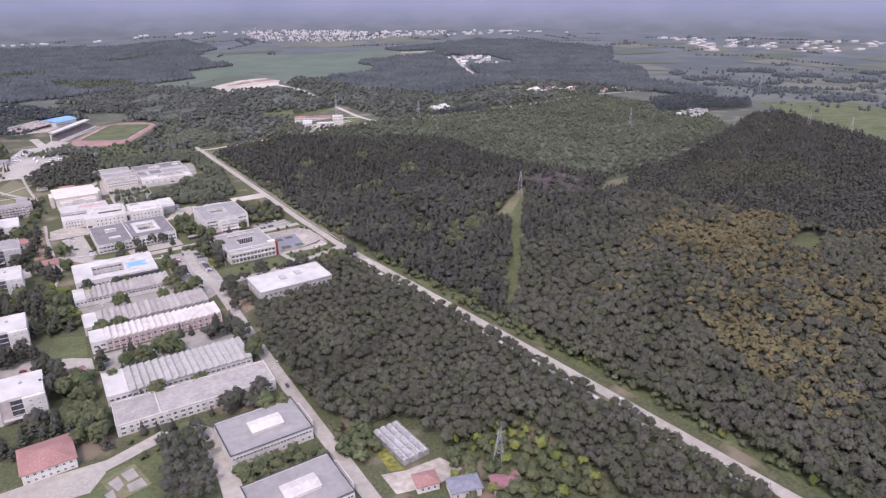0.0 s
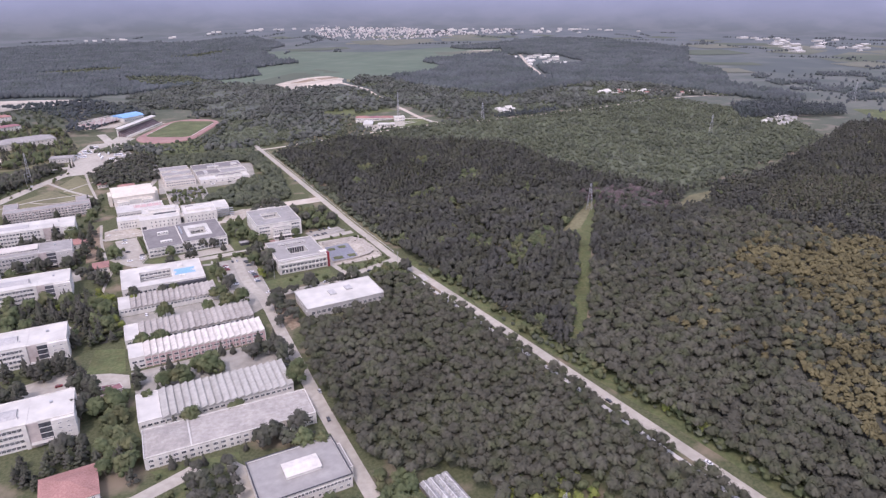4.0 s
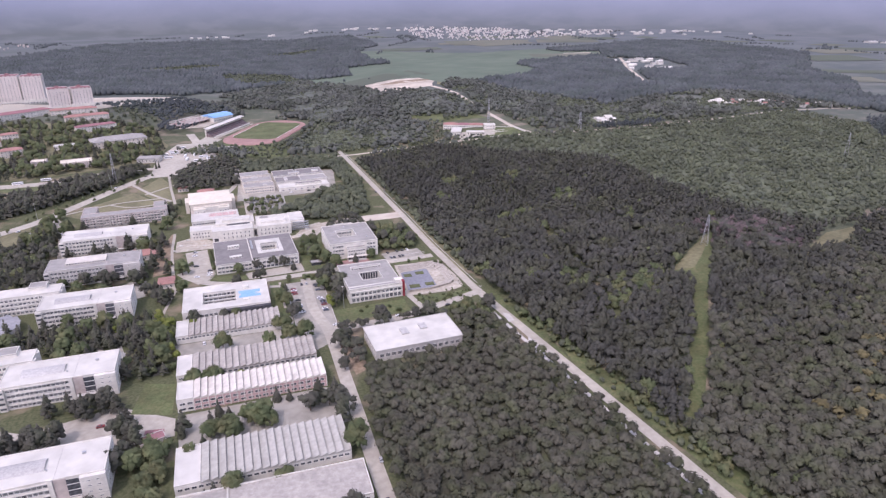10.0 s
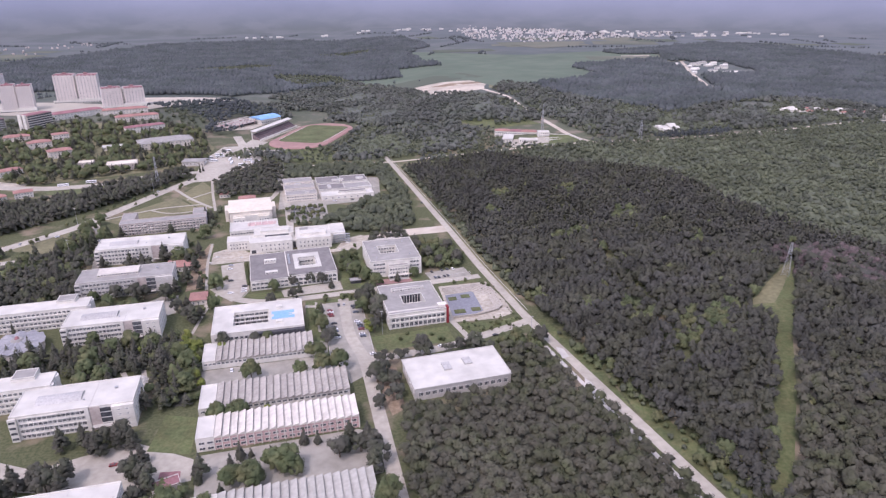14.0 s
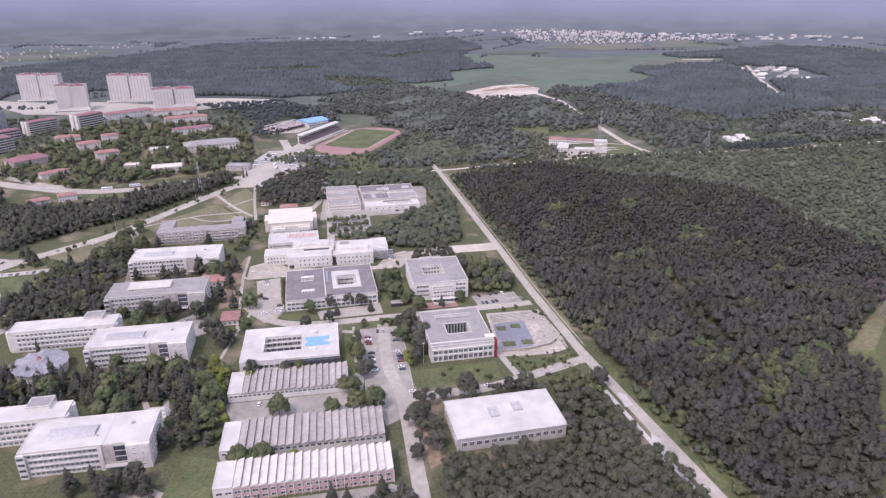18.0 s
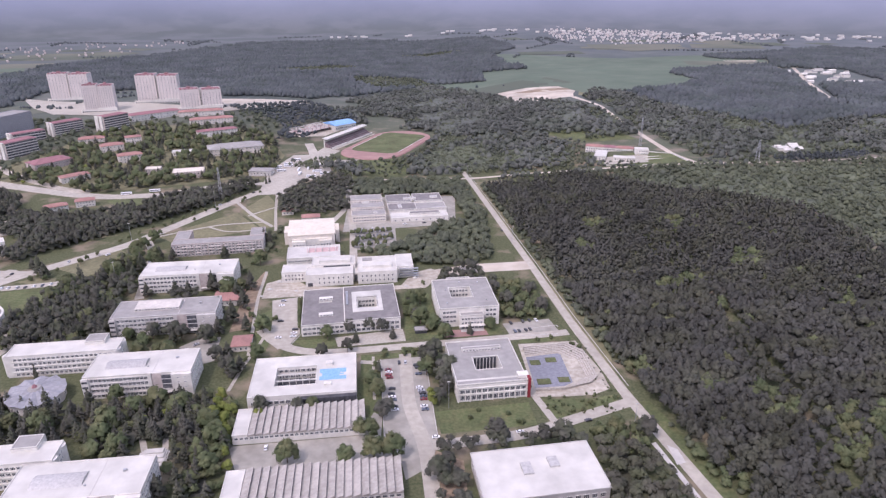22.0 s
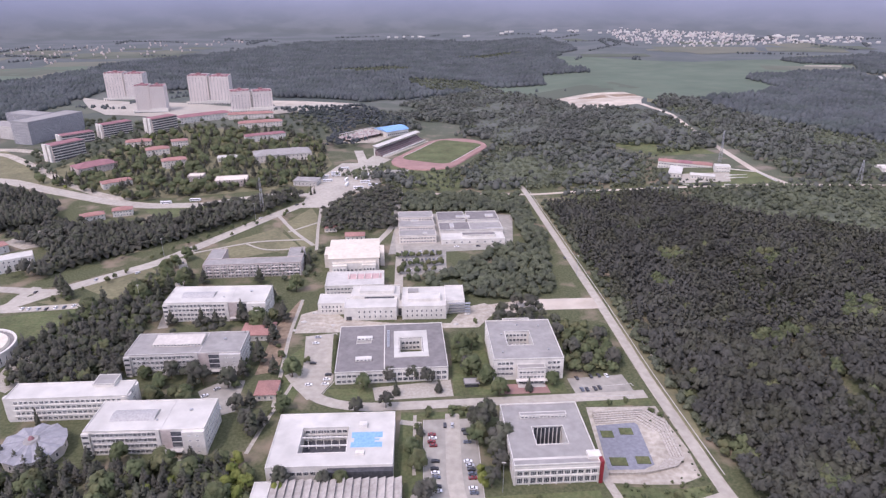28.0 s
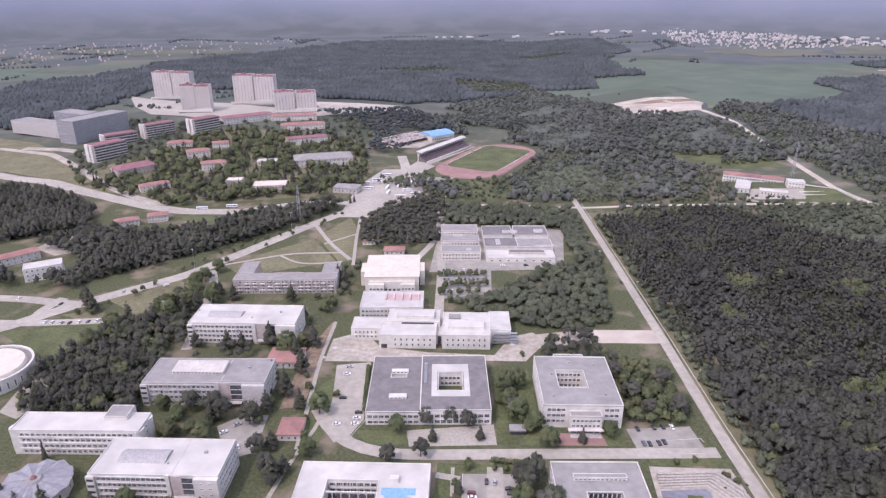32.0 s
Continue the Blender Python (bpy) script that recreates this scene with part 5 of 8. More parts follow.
for cx, cy, cr in CLUMPS:
    gr |= (np.hypot((x - cx) / cr, (y - cy) / cr) + 0.25 * np.sin(x * 0.7 + y * 0.9) < 1) & (rs.rand(len(x)) < 0.85)
gr &= ~br
RIDE = [(172, 30), (168, -30), (163, -112), (158, -170), (152, -244), (140, -300)]
open_ = off_line(x, y, RIDE, 2.4 + 0.9 * np.sin(y * 0.08)) | gr
near = np.hypot(x + 80, y + 560) < 520
north = (y > -318 + 40 * np.sin(x * 0.02) + rs.normal(size=len(x)) * 24) | (x < 120 + (y + 413) * 0.78 + rs.normal(size=len(x)) * 5)
s_ = ~br & ~gr & near & ~north & open_ & (rs.rand(len(x)) < 0.96)
wood("pine_forest", "dense umbrella pines east of the road", x[s_], y[s_], UMB, [M["pine_olive"]], (1.05, 1.45))
wood("broadleaf_wood", "broad-leaved trees scattered among the pines", x[gr], y[gr], BUSH, [M["leaf"]], (1.0, 1.7))
twig = inside([(279, -183), (310, -177), (351, -194), (358, -229), (331, -262), (296, -260), (277, -237), (265, -239)], x, y) & ~br & ~gr & (rs.rand(len(x)) < 0.75)
wood("bare_wood", "reddish leafless trees among the pines", x[twig], y[twig], BUSH, [M["bare_twigs"]], (0.9, 1.4))
pale = inside([(431, -280), (488, -250), (535, -239), (632, -287), (603, -327), (579, -364), (528, -356), (507, -323), (438, -334), (400, -327)], x, y) & ~br & ~gr & (rs.rand(len(x)) < 0.85)
wood("pine_forest", "lighter green pines on the eastern rise", x[pale], y[pale], SPIRE3, [M["pine_olive"]], (1.0, 1.4))
gr |= twig | pale
s_ = ~br & ~gr & near & north & open_
wood("pine_forest", "close-set ragged pines along the country road", x[s_], y[s_], SPIRE + UMB[:4], [M["pine_dark"]], (0.95, 1.45))
s_ = ~br & ~gr & ~near & (rs.rand(len(x)) < 0.78)
wood("pine_forest", "dense pines on the eastern rise", x[s_], y[s_], SPIRE3, [M["pine_dark"]], (1.05, 1.5))
wood("pine_forest", "yellowing pines in the eastern wood", x[br], y[br], UMB3, [M["pine_brown"]], (0.9, 1.3))
SHRUB = [(229, 124), (320, 48), (330, -109), (382, -227), (430, -215), (760, -107), (845, 17), (822, 304), (520, 245), (320, 222), (250, 228), (160, 240)]
x, y = scatter(SHRUB, 6.6, (GLADE, [(770, 60), (855, 163), (933, 161), (1024, 67), (959, 6), (880, 30), (831, 36)]), keep=0.86)
ok = off_line(x, y, [(320, 229), (400, 228), (480, 233), (609, 248), (796, 287), (887, 283)], 7)
x, y = x[ok], y[ok]
wood("scrub_wood", "light green scrub oak on the rise", x, y, BUSH3, [M["scrub"]], (0.7, 1.35))
canopy(Z2, (CLEAR, SMALL, GLADE), "leaf-coloured filler sheet under the pines east of the road", 5.0, ((ROAD, 18), (RIDE, 6.0)), 4.6, "pine_dark")
canopy(Z1, (), "leaf-coloured filler sheet under the pines between campus and road", 4.9, ((ROAD, 13),), 5.0, "pine_olive")
canopy(SHRUB, (GLADE,), "leaf-coloured filler sheet under the scrub wood", 2.0, (([(320, 229), (400, 228), (480, 233), (609, 248), (796, 287), (887, 283)], 14),), 8.0, "scrub")
VERGE = [(60, -215), (80, -300), (104, -418), (120, -500), (133, -590), (150, -720), (162, -720), (148, -590), (136, -500), (120, -418), (96, -310), (74, -215)]
x, y = scatter(VERGE, 5, keep=0.8)
ok = off_line(x, y, ROAD, 6.4)
x, y = x[ok], y[ok]
pick = rs.rand(len(x))
wood("verge_shrubs", "green shrubs on the road verge", x[pick < 0.65], y[pick < 0.65], BUSH, [M["leaf"]], (0.6, 1.5), category="shrubs")
wood("verge_shrubs", "olive scrub on the road verge", x[pick > 0.75], y[pick > 0.75], BUSH, [M["scrub"]], (0.4, 1.0), category="shrubs")
VERGE_N = [(69, -180), (59, -60), (43, 130), (33, 240), (41, 240), (51, 130), (67, -60), (77, -180)]
x, y = scatter(VERGE_N, 4.2, keep=0.85)
ok = off_line(x, y, ROAD, 8)
wood("verge_shrubs", "green shrubs on the road verge", x[ok], y[ok], BUSH, [M["scrub"]], (0.55, 1.25), category="shrubs")
DECID = [(22, -500), (56, -512), (62, -560), (60, -640), (20, -660), (-20, -620), (-2, -556), (2, -530)]
x, y = scatter(DECID, 6.2)
pick = rs.rand(len(x)) + 0.3 * np.sin(x * 0.13) * np.sin(y * 0.11)
wood("broadleaf_wood", "green broad-leaved trees beside the pines", x[pick < 0.62], y[pick < 0.62], BUSH + BIGBUSH, [M["leaf"]], (0.8, 1.5))
wood("broadleaf_wood", "bright green young trees beside the pines", x[pick >= 0.62], y[pick >= 0.62], BUSH, [M["lime"]], (0.7, 1.3))
STADIUM = [(-168, 400), (-120, 366), (-66, 366), (-38, 402), (-28, 440), (0, 512), (-8, 552), (-58, 574), (-96, 562), (-150, 470), (-205, 500), (-200, 420)]
STADIUM_LAWN = [(-160, 400), (-58, 372), (-45, 300), (-75, 278), (-105, 296), (-120, 330), (-156, 345)]
SCRUB_N = [(-130, 284), (20, 284), (150, 288), (180, 340), (158, 480), (-2, 500), (-20, 505), (-75, 372), (-140, 400), (-217, 343), (-150, 305)]
def ragged(poly, wide, step=45.0):
    """The outline with an uneven edge, as woods have it."""
    p = np.array(poly, float)
    out = []
    for q0, q1 in zip(p, np.roll(p, -1, 0)):
        n_ = max(1, int(np.hypot(*(q1 - q0)) / step))
        out += [tuple(q0 + (q1 - q0) * i / n_ + rs.uniform(-wide, wide, 2)) for i in range(n_)]
    return out


def patchy(x, y, big):
    """A smooth field of about -1.5 to 1.5 that groups trees of a kind."""
    return np.sin(x / big + 1) + np.sin(y / big * 1.3 + x / big * 0.4) * 0.6 + 0.7 * np.sin(x / big * 2.3 - y / big * 1.9 + 2)


def blend(label, x, y, share, big, sizes=((0.9, 1.4), (0.75, 1.3))):
    """A wood of dark pines with groups of lighter broad-leaved trees."""
    light = patchy(x, y, big) + rs.normal(size=len(x)) * 0.55 > share
    wood("mixed_wood", label + ", mostly pines", x[~light], y[~light], UMB3 + DOME * 3, [M["needles_hazed"]], sizes[0])
    wood("mixed_wood", label + ", lighter broad-leaved trees", x[light], y[light], BUSH3, [M["scrub"]], sizes[1])


x, y = scatter(SCRUB_N, 6.8, (STADIUM, STADIUM_LAWN), keep=0.93)
blend("mixed wood beyond the cross track", x, y, 0.0, 34)
canopy(SCRUB_N, (STADIUM, STADIUM_LAWN), "leaf-coloured filler sheet under the wood beyond the cross track", 3.2, (), 12.0, "scrub")
WOODN = [(-20, 510), (150, 492), (215, 392), (290, 400), (300, 454), (292, 627), (262, 690), (224, 735), (170, 748), (150, 830), (113, 930), (29, 1110), (-214, 783), (-220, 640), (-110, 610), (-60, 580), (-40, 560)]
MEADOWS = ([(-127, 690), (-49, 668), (-53, 585), (-109, 580)], [(157, 474), (226, 436), (203, 382), (155, 434)], [(-206, 850), (-97, 803), (-132, 752), (-215, 731)])
x, y = scatter(WOODN, 6.8, (STADIUM,) + MEADOWS, keep=0.92)
blend("dark wood north of the stadium", x, y, 0.75, 40)
canopy(WOODN, (STADIUM,) + MEADOWS, "leaf-coloured filler sheet under the wood north of the stadium", 5.2, (), 12.0, "needles_hazed")
DARKF = ragged([(-885, 600), (-831, 831), (-876, 1020), (-681, 1101), (-425, 872), (-235, 866), (29, 1138), (161, 1128), (198, 1297), (295, 1278), (271, 1522), (269, 1727), (400, 1960), (343, 2387), (-200, 2600), (-700, 2500), (-928, 1859), (-1101, 1599), (-1091, 1381), (-1128, 1204), (-1219, 1123), (-1100, 700)], 22)
STRIPS = ([(-184, 1330), (0, 1250), (26, 1099), (-105, 1051), (-160, 1180)], [(-420, 1500), (-260, 1620), (-150, 1560), (-300, 1450)], [(-60, 1900), (120, 2000), (200, 1930), (60, 1840)])
x, y = scatter(DARKF, 10.5, STRIPS)
# trees thin out with distance over paler ground, imitating haze
ok = rs.rand(len(x)) < np.clip(1.25 - (y - 1500) / 1600, 0.4, 1)
wood("far_forest", "dark pine forest on the plain", x[ok], y[ok], DOME, [M["pine_hazed"]], (1.0, 1.7))
canopy(DARKF, STRIPS, "leaf-coloured filler sheet under the pine forest on the plain", 5.0, (), 22.0)
for q in STRIPS:
    x, y = scatter(q, 9, keep=0.8)
    wood("scrub_wood", "lighter scrub strip in the pine forest", x, y, BUSH3, [M["scrub"]], (0.8, 1.5))
HAM1, HAM2 = [(880, 900), (1060, 880), (1120, 1150), (960, 1210)], [(690, 430), (760, 430), (770, 480), (700, 490)]
LANE = [(305, 228), (293, 280), (296, 429), (300, 510), (310, 650), (290, 760)]
DARKF_R = ragged([(420, 640), (400, 780), (470, 850), (555, 861), (642, 983), (632, 1073), (675, 1178), (860, 1270), (1000, 1270), (1050, 1420), (930, 1450), (930, 1562), (1215, 1624), (1466, 1741), (1591, 1559), (1661, 1122), (1336, 789), (1281, 594), (1100, 389), (1096, 299), (1071, 177), (997, 135), (945, 240), (910, 415), (813, 528), (537, 425), (470, 540)], 14)
FAR_LANE = [(1018, 1207), (960, 1085), (899, 961), (830, 800), (770, 662)]
strip("far_lane", FAR_LANE, 9, M["sand"], "pale lane to the sheds in the far wood", "road", 0.4)
x, y = scatter(DARKF_R, 10.5, (HAM1, HAM2))
ok = off_line(x, y, FAR_LANE, 13)
x, y = x[ok], y[ok]
wood("far_forest", "dark pine forest behind the compound", x, y, DOME, [M["pine_hazed"]], (1.0, 1.6))
canopy(DARKF_R, (HAM1, HAM2), "leaf-coloured filler sheet under the forest behind the compound", 5.0, ((FAR_LANE, 22),), 18.0)
MIX_R = [(322, 256), (308, 430), (312, 640), (300, 740), (350, 830), (400, 780), (420, 640), (470, 540), (537, 425), (813, 528), (910, 415), (945, 240), (887, 292), (796, 296), (609, 262), (480, 252)]
x, y = scatter(MIX_R, 7.2, (HAM2, [(425, 262), (482, 272), (474, 304), (425, 296)]), keep=0.93)
ok = off_line(x, y, LANE, 9)
blend("mixed scrub and pine behind the compound", x[ok], y[ok], 0.15, 38)
canopy(MIX_R, (HAM2,), "leaf-coloured filler sheet under the mixed wood behind the compound", 3.4, ((LANE, 14),), 14.0, "scrub")
CROSS = [(-60, 269), (24, 267), (88, 274), (180, 252), (250, 233), (320, 229), (400, 228), (480, 233), (609, 248)]
x, y = scatter([(70, 290), (190, 266), (240, 250), (240, 236), (300, 236), (322, 245), (520, 266), (520, 236), (320, 214), (250, 218), (180, 236), (60, 258)], 5.6, keep=0.85)
ok = off_line(x, y, CROSS, 5.5) & off_line(x, y, LANE, 8)
blend("trees along the cross track", x[ok], y[ok], 0.2, 20, ((0.6, 1.0), (0.6, 1.1)))
x, y = scatter([(70, 288), (185, 272), (200, 300), (188, 330), (205, 372), (160, 440), (160, 490), (150, 480), (178, 345), (150, 290)], 6.2, keep=0.85)
blend("scrub west of the compound", x, y, 0.1, 26, ((0.7, 1.1), (0.7, 1.2)))
GROVE_R = [(770, 60), (855, 163), (933, 161), (1024, 67), (959, 6), (880, 30), (831, 36)]
x, y = scatter(GROVE_R, 6.4)
wood("pine_forest", "dark pine grove beside the eastern meadow", x, y, SPIRE3, [M["pine_hazed"]], (1.0, 1.5))
x, y = scatter([(405, 215), (520, 232), (540, 252), (470, 245), (400, 232)], 6)
wood("pine_forest", "dark pines along the pale track", x, y, SPIRE3, [M["pine_hazed"]], (0.9, 1.4))

# ---------------------------------------------------------------- patches of ground
def area(kind, pts, label, cat, mat, lift=0.07):
    patch(kind, pts, M[mat], label, cat, lift)


area("lawn", [(-238, 157), (-218, 216), (-207, 191), (-191, 105), (-202, 98)], "dry lawn beside the avenue", "lawn", "dryfield")
area("lawn", [(-301, 84), (-240, 152), (-204, 98), (-238, 83), (-275, 62)], "dry lawn crossed by paths", "lawn", "dryfield")
area("lawn", [(-394, 201), (-297, 232), (-306, 205), (-353, 163)], "sunlit lawn below the ring road", "lawn", "lawn")
area("lawn", [(-409, -43), (-330, -16), (-323, -36), (-349, -53), (-351, -68), (-361, -75), (-387, -56)], "green lawn below the avenue", "lawn", "lawn")
area("lawn", [(-364, 13), (-324, 53), (-301, 28), (-288, -41), (-310, -20)], "worn lawn by the avenue", "lawn", "dryfield")
area("lawn", [(-172, -91), (-161, -72), (-156, -117), (-158, -140), (-166, -146)], "lawn beside the car park lane", "lawn", "lawn")
area("lawn", [(-141, -127), (-113, -125), (-111, -137), (-132, -138)], "lawn in front of the courtyard building", "lawn", "lawn")
area("lawn", [(-66, -65), (-45, -60), (-40, -118), (-38, -131), (-64, -133)], "lawn between two buildings", "lawn", "lawn")
area("lawn", [(-9, -118), (3, -115), (4, -128), (-6, -129)], "small lawn by the entrance court", "lawn", "lawn")
area("lawn", [(-94, -149), (-83, -149), (-79, -210), (-85, -224), (-93, -190)], "narrow garden beside the car park", "lawn", "lawn")
area("lawn", [(-84, -149), (-53, -147), (-53, -153), (-84, -155)], "grass strip at the head of the car park", "lawn", "lawn", 0.09)
area("lawn", [(-49, -214), (6, -209), (7, -230), (-47, -234)], "lawn in front of the red-pylon building", "lawn", "lawn")
area("lawn", [(12, -133), (50, -131), (54, -140), (14, -142)], "grass strip by the amphitheatre", "lawn", "lawn")
area("lawn", [(-141, -421), (-98, -423), (-97, -436), (-125, -442), (-132, -433)], "lawn in front of the long building", "lawn", "lawn")
area("lawn", [(-149, -446), (-124, -440), (-124, -472), (-132, -478), (-165, -460)], "rough lawn round a ruin", "lawn", "lawn")
area("island", [(-195, 372), (-189, 380), (-183, 374), (-181, 348), (-185, 339), (-190, 342)], "grassy island in the bus yard", "lawn", "lawn", 0.26)
area("lawn", STADIUM_LAWN, "rough green lawn beside the track", "lawn", "lawn")
area("yard", [(-122, 84), (-8, 100), (0, 195), (-122, 198)], "grey yard round the north complex", "yard", "parking", 0.05)
area("lawn", [(-176, -310), (-153, -317), (-154, -285), (-172, -279)], "clipped olive lawn beside the pink workshop", "lawn", "lawn", 0.12)
area("lawn", [(-26, -482), (-21, -486), (-18, -518), (-25, -516)], "yellow flowering strip by the greenhouse", "lawn", "gold", 0.12)
area("clearing", CLEAR, "grassy power-line clearing", "clearing", "lawn")
area("bare_ground", [(212, -252), (227, -243), (249, -226), (272, -210), (284, -204), (274, -216), (250, -240), (232, -256)], "dry grass and bare ground at the foot of the pylon", "bare ground", "dryfield", 0.16)
area("clearing", SMALL, "bright clearing in the pines", "clearing", "lawn")
area("clearing", GLADE, "dry grassy glade in the pines", "clearing", "dryfield")
area("verge", [(62, -215), (84, -320), (106, -430), (122, -520), (140, -640), (160, -760), (172, -760), (152, -640), (134, -520), (118, -430), (98, -320), (76, -215)], "green verge of the country road", "verge", "lawn", 0.05)
area("verge", [(63, -180), (53, -60), (38, 130), (29, 250), (39, 250), (48, 130), (66, -60), (77, -180)], "rough verge of the country road", "verge", "dryfield", 0.05)
area("bare_ground", [(-190, -51), (-182, -8), (-178, -14), (-177, -60), (-175, -108), (-188, -112)], "brown bare ground along a path", "bare ground", "earth", 0.09)
area("bare_ground", [(-176, -32), (-158, -20), (-138, -44), (-142, -58), (-175, -60)], "rubble-strewn building site", "bare ground", "dirt", 0.09)
area("bare_ground", [(-54, -245), (-37, -256), (-38, -300), (-46, -305)], "bare brown ground under pines", "bare ground", "earth", 0.05)
for q in ([(-150, -455), (-145, -452), (-143, -460), (-146, -464)], [(-144, -451), (-138, -449), (-136, -457), (-141, -459)], [(-142, -461), (-135, -459), (-133, -466), (-141, -467)], [(-152, -463), (-148, -461), (-147, -468), (-150, -469)]):
    area("old_slab", q, "cracked concrete slab of a vanished building", "slab", "parking", 0.14)
area("bare_ground", [(-153, -452), (-137, -446), (-131, -466), (-147, -471)], "weedy earth between old slabs", "bare ground", "dryfield", 0.1)
area("forecourt", [(-192, -441), (-160, -437), (-150, -446), (-158, -458), (-196, -456)], "pale forecourt of the red-roofed house", "forecourt", "paving", 0.088)
area("bare_ground", [(-30, -516), (-18, -519), (2, -519), (8, -532), (-8, -536), (-29, -532)], "trodden farm yard", "bare ground", "dirt", 0.08)
area("car_park", [(-81, -156), (-52, -154), (-49, -236), (-53, -258), (-67, -268), (-70, -249), (-78, -233)], "grey asphalt car park", "car park", "parking", 0.11)
area("car_park", [(-166, -64), (-145, -59), (-141, -89), (-138, -118), (-143, -132), (-150, -138), (-158, -128), (-160, -100)], "pale car park beside the courtyard building", "car park", "asphalt", 0.13)
area("car_park", [(6, -114), (41, -109), (44, -127), (9, -132)], "car park beside the square building", "car park", "parking", 0.11)
area("car_park", [(-115, 87), (-70, 93), (-69, 47), (-110, 34)], "car park of the north complex", "car park", "parking", 0.11)
area("forecourt", [(-113, -125), (-66, -116), (-64, -133), (-110, -138)], "paved forecourt", "forecourt", "paving", 0.1)
area("forecourt", [(-36, -131), (-6, -129), (-8, -119), (-36, -121)], "red paved entrance court", "forecourt", "tartan", 0.16)
area("forecourt", [(-217, -130), (-205, -118), (-192, -118), (-189, -149), (-201, -156)], "grey paved yard", "forecourt", "parking", 0.1)
area("yard", [(-160, -236), (-92, -232), (-84, -212), (-79, -216), (-80, -240), (-68, -256), (-150, -262)], "asphalt yard between the sheds", "yard", "parking", 0.09)
area("yard", [(-150, -319), (-66, -313), (-56, -320), (-56, -350), (-86, -354), (-146, -358)], "asphalt yard in front of the pink workshop", "yard", "parking", 0.09)
area("yard", [(-252, -302), (-228, -314), (-185, -300), (-151, -321), (-150, -337), (-174, -340), (-206, -336), (-240, -326)], "paved yard between faculty blocks", "yard", "asphalt", 0.09)
area("yard", [(-105, -424), (-96, -436), (-92, -480), (-94, -560), (-104, -560), (-102, -480)], "lane beside the grey workshops", "yard", "asphalt", 0.1)
area("yard", [(-149, -436), (-120, -424), (-116, -432), (-155, -447), (-186, -444), (-220, -450), (-220, -440), (-180, -436)], "pale lane past the red-roofed house", "yard", "asphalt", 0.1)
area("bus_yard", [(-230, 215), (-233, 283), (-231, 339), (-214, 403), (-184, 407), (-160, 358), (-150, 300), (-184, 266), (-200, 217)], "wide asphalt bus yard", "bus yard", "asphalt", 0.18)
area("plaza", [(-190, 400), (-174, 452), (-149, 428), (-165, 390), (-181, 378)], "pale plaza by the stadium", "plaza", "paving", 0.12)
area("sandpit", [(150, 900), (159, 946), (221, 942), (290, 934), (322, 900), (325, 860), (300, 800), (290, 760), (224, 746), (179, 748), (160, 800), (170, 850)], "bare sand quarry", "quarry", "sand", 0.4)
area("sandpit_slope", [(190, 872), (240, 886), (306, 876), (308, 850), (262, 846), (215, 850)], "brown cut slope in the sand quarry", "quarry", "earth", 0.6)
area("dry_meadow", [(326, 905), (372, 880), (392, 845), (345, 770), (304, 776), (326, 850)], "dry grass east of the quarry", "meadow", "dryfield", 0.5)
strip("quarry_track", [(250, 870), (276, 800), (290, 740), (300, 690)], 9, M["sand"], "pale track out of the quarry", "road", 0.7)
area("dry_meadow", [(159, 487), (263, 464), (280, 372), (208, 384)], "green meadow behind the compound", "meadow", "lawn", 0.2)
area("compound_yard", [(190, 300), (262, 300), (294, 280), (297, 235), (238, 236), (196, 255)], "mown compound yard", "yard", "lawn", 0.15)
area("compound_court", [(196, 262), (250, 250), (262, 285), (210, 296)], "pale paved court of the compound", "yard", "paving", 0.25)
area("hillside_ground", [(-600, 330), (-545, 480), (-520, 580), (-381, 560), (-280, 540), (-226, 400), (-232, 318), (-280, 284), (-361, 256), (-418, 242), (-500, 275)], "dry trodden ground among the hillside houses", "bare ground", "dryfield", 0.06)
area("works_ground", [(-900, 559), (-760, 500), (-690, 440), (-640, 400), (-560, 322), (-490, 270), (-560, 292), (-640, 330), (-700, 352), (-800, 400)], "bare tan ground by the hospital", "bare ground", "dryfield", 0.1)
for pts, w in (([(-800, 470), (-691, 433), (-619, 375), (-540, 306), (-477, 262), (-430, 240)], 11), ([(-760, 470), (-700, 460), (-640, 440), (-610, 400)], 14)):
    strip("access_road", pts, w, M["dirt"], "pale dusty road by the hospital", "road", 0.16)
area("bare_ground", [(-232, 505), (-180, 520), (-160, 560), (-168, 620), (-215, 600)], "pale bare ground round the concrete frame", "bare ground", "dirt", 0.12)
area("ball_court", [(-153, 374), (-120, 376), (-128, 345), (-153, 352)], "dark grey ball court beside the track", "court", "parking", 0.12)
area("terrace", [(-425, 835), (-252, 836), (-240, 800), (-266, 762), (-395, 768)], "bare sandy strip behind the towers", "bare ground", "sand", 0.5)
area("terrace", [(-875, 970), (-704, 850), (-440, 745), (-240, 833), (-251, 772), (-373, 684), (-564, 650), (-680, 690), (-764, 792)], "pale paved terrace round the towers", "terrace", "paving", 1.0)
area("field", ragged([(10, 1120), (110, 950), (160, 925), (290, 900), (330, 760), (400, 830), (555, 850), (655, 983), (650, 1073), (690, 1165), (902, 1290), (1000, 1270), (1050, 1420), (940, 1570), (800, 1560), (666, 1541), (519, 1598), (330, 1740), (255, 1727)], 9, 60), "wide green crop field", "field", "field", 0.6)
area("field", [(-1494, 1386), (-1164, 1557), (-1087, 1380), (-1302, 1133)], "long green field beyond the forest", "field", "field", 0.6)
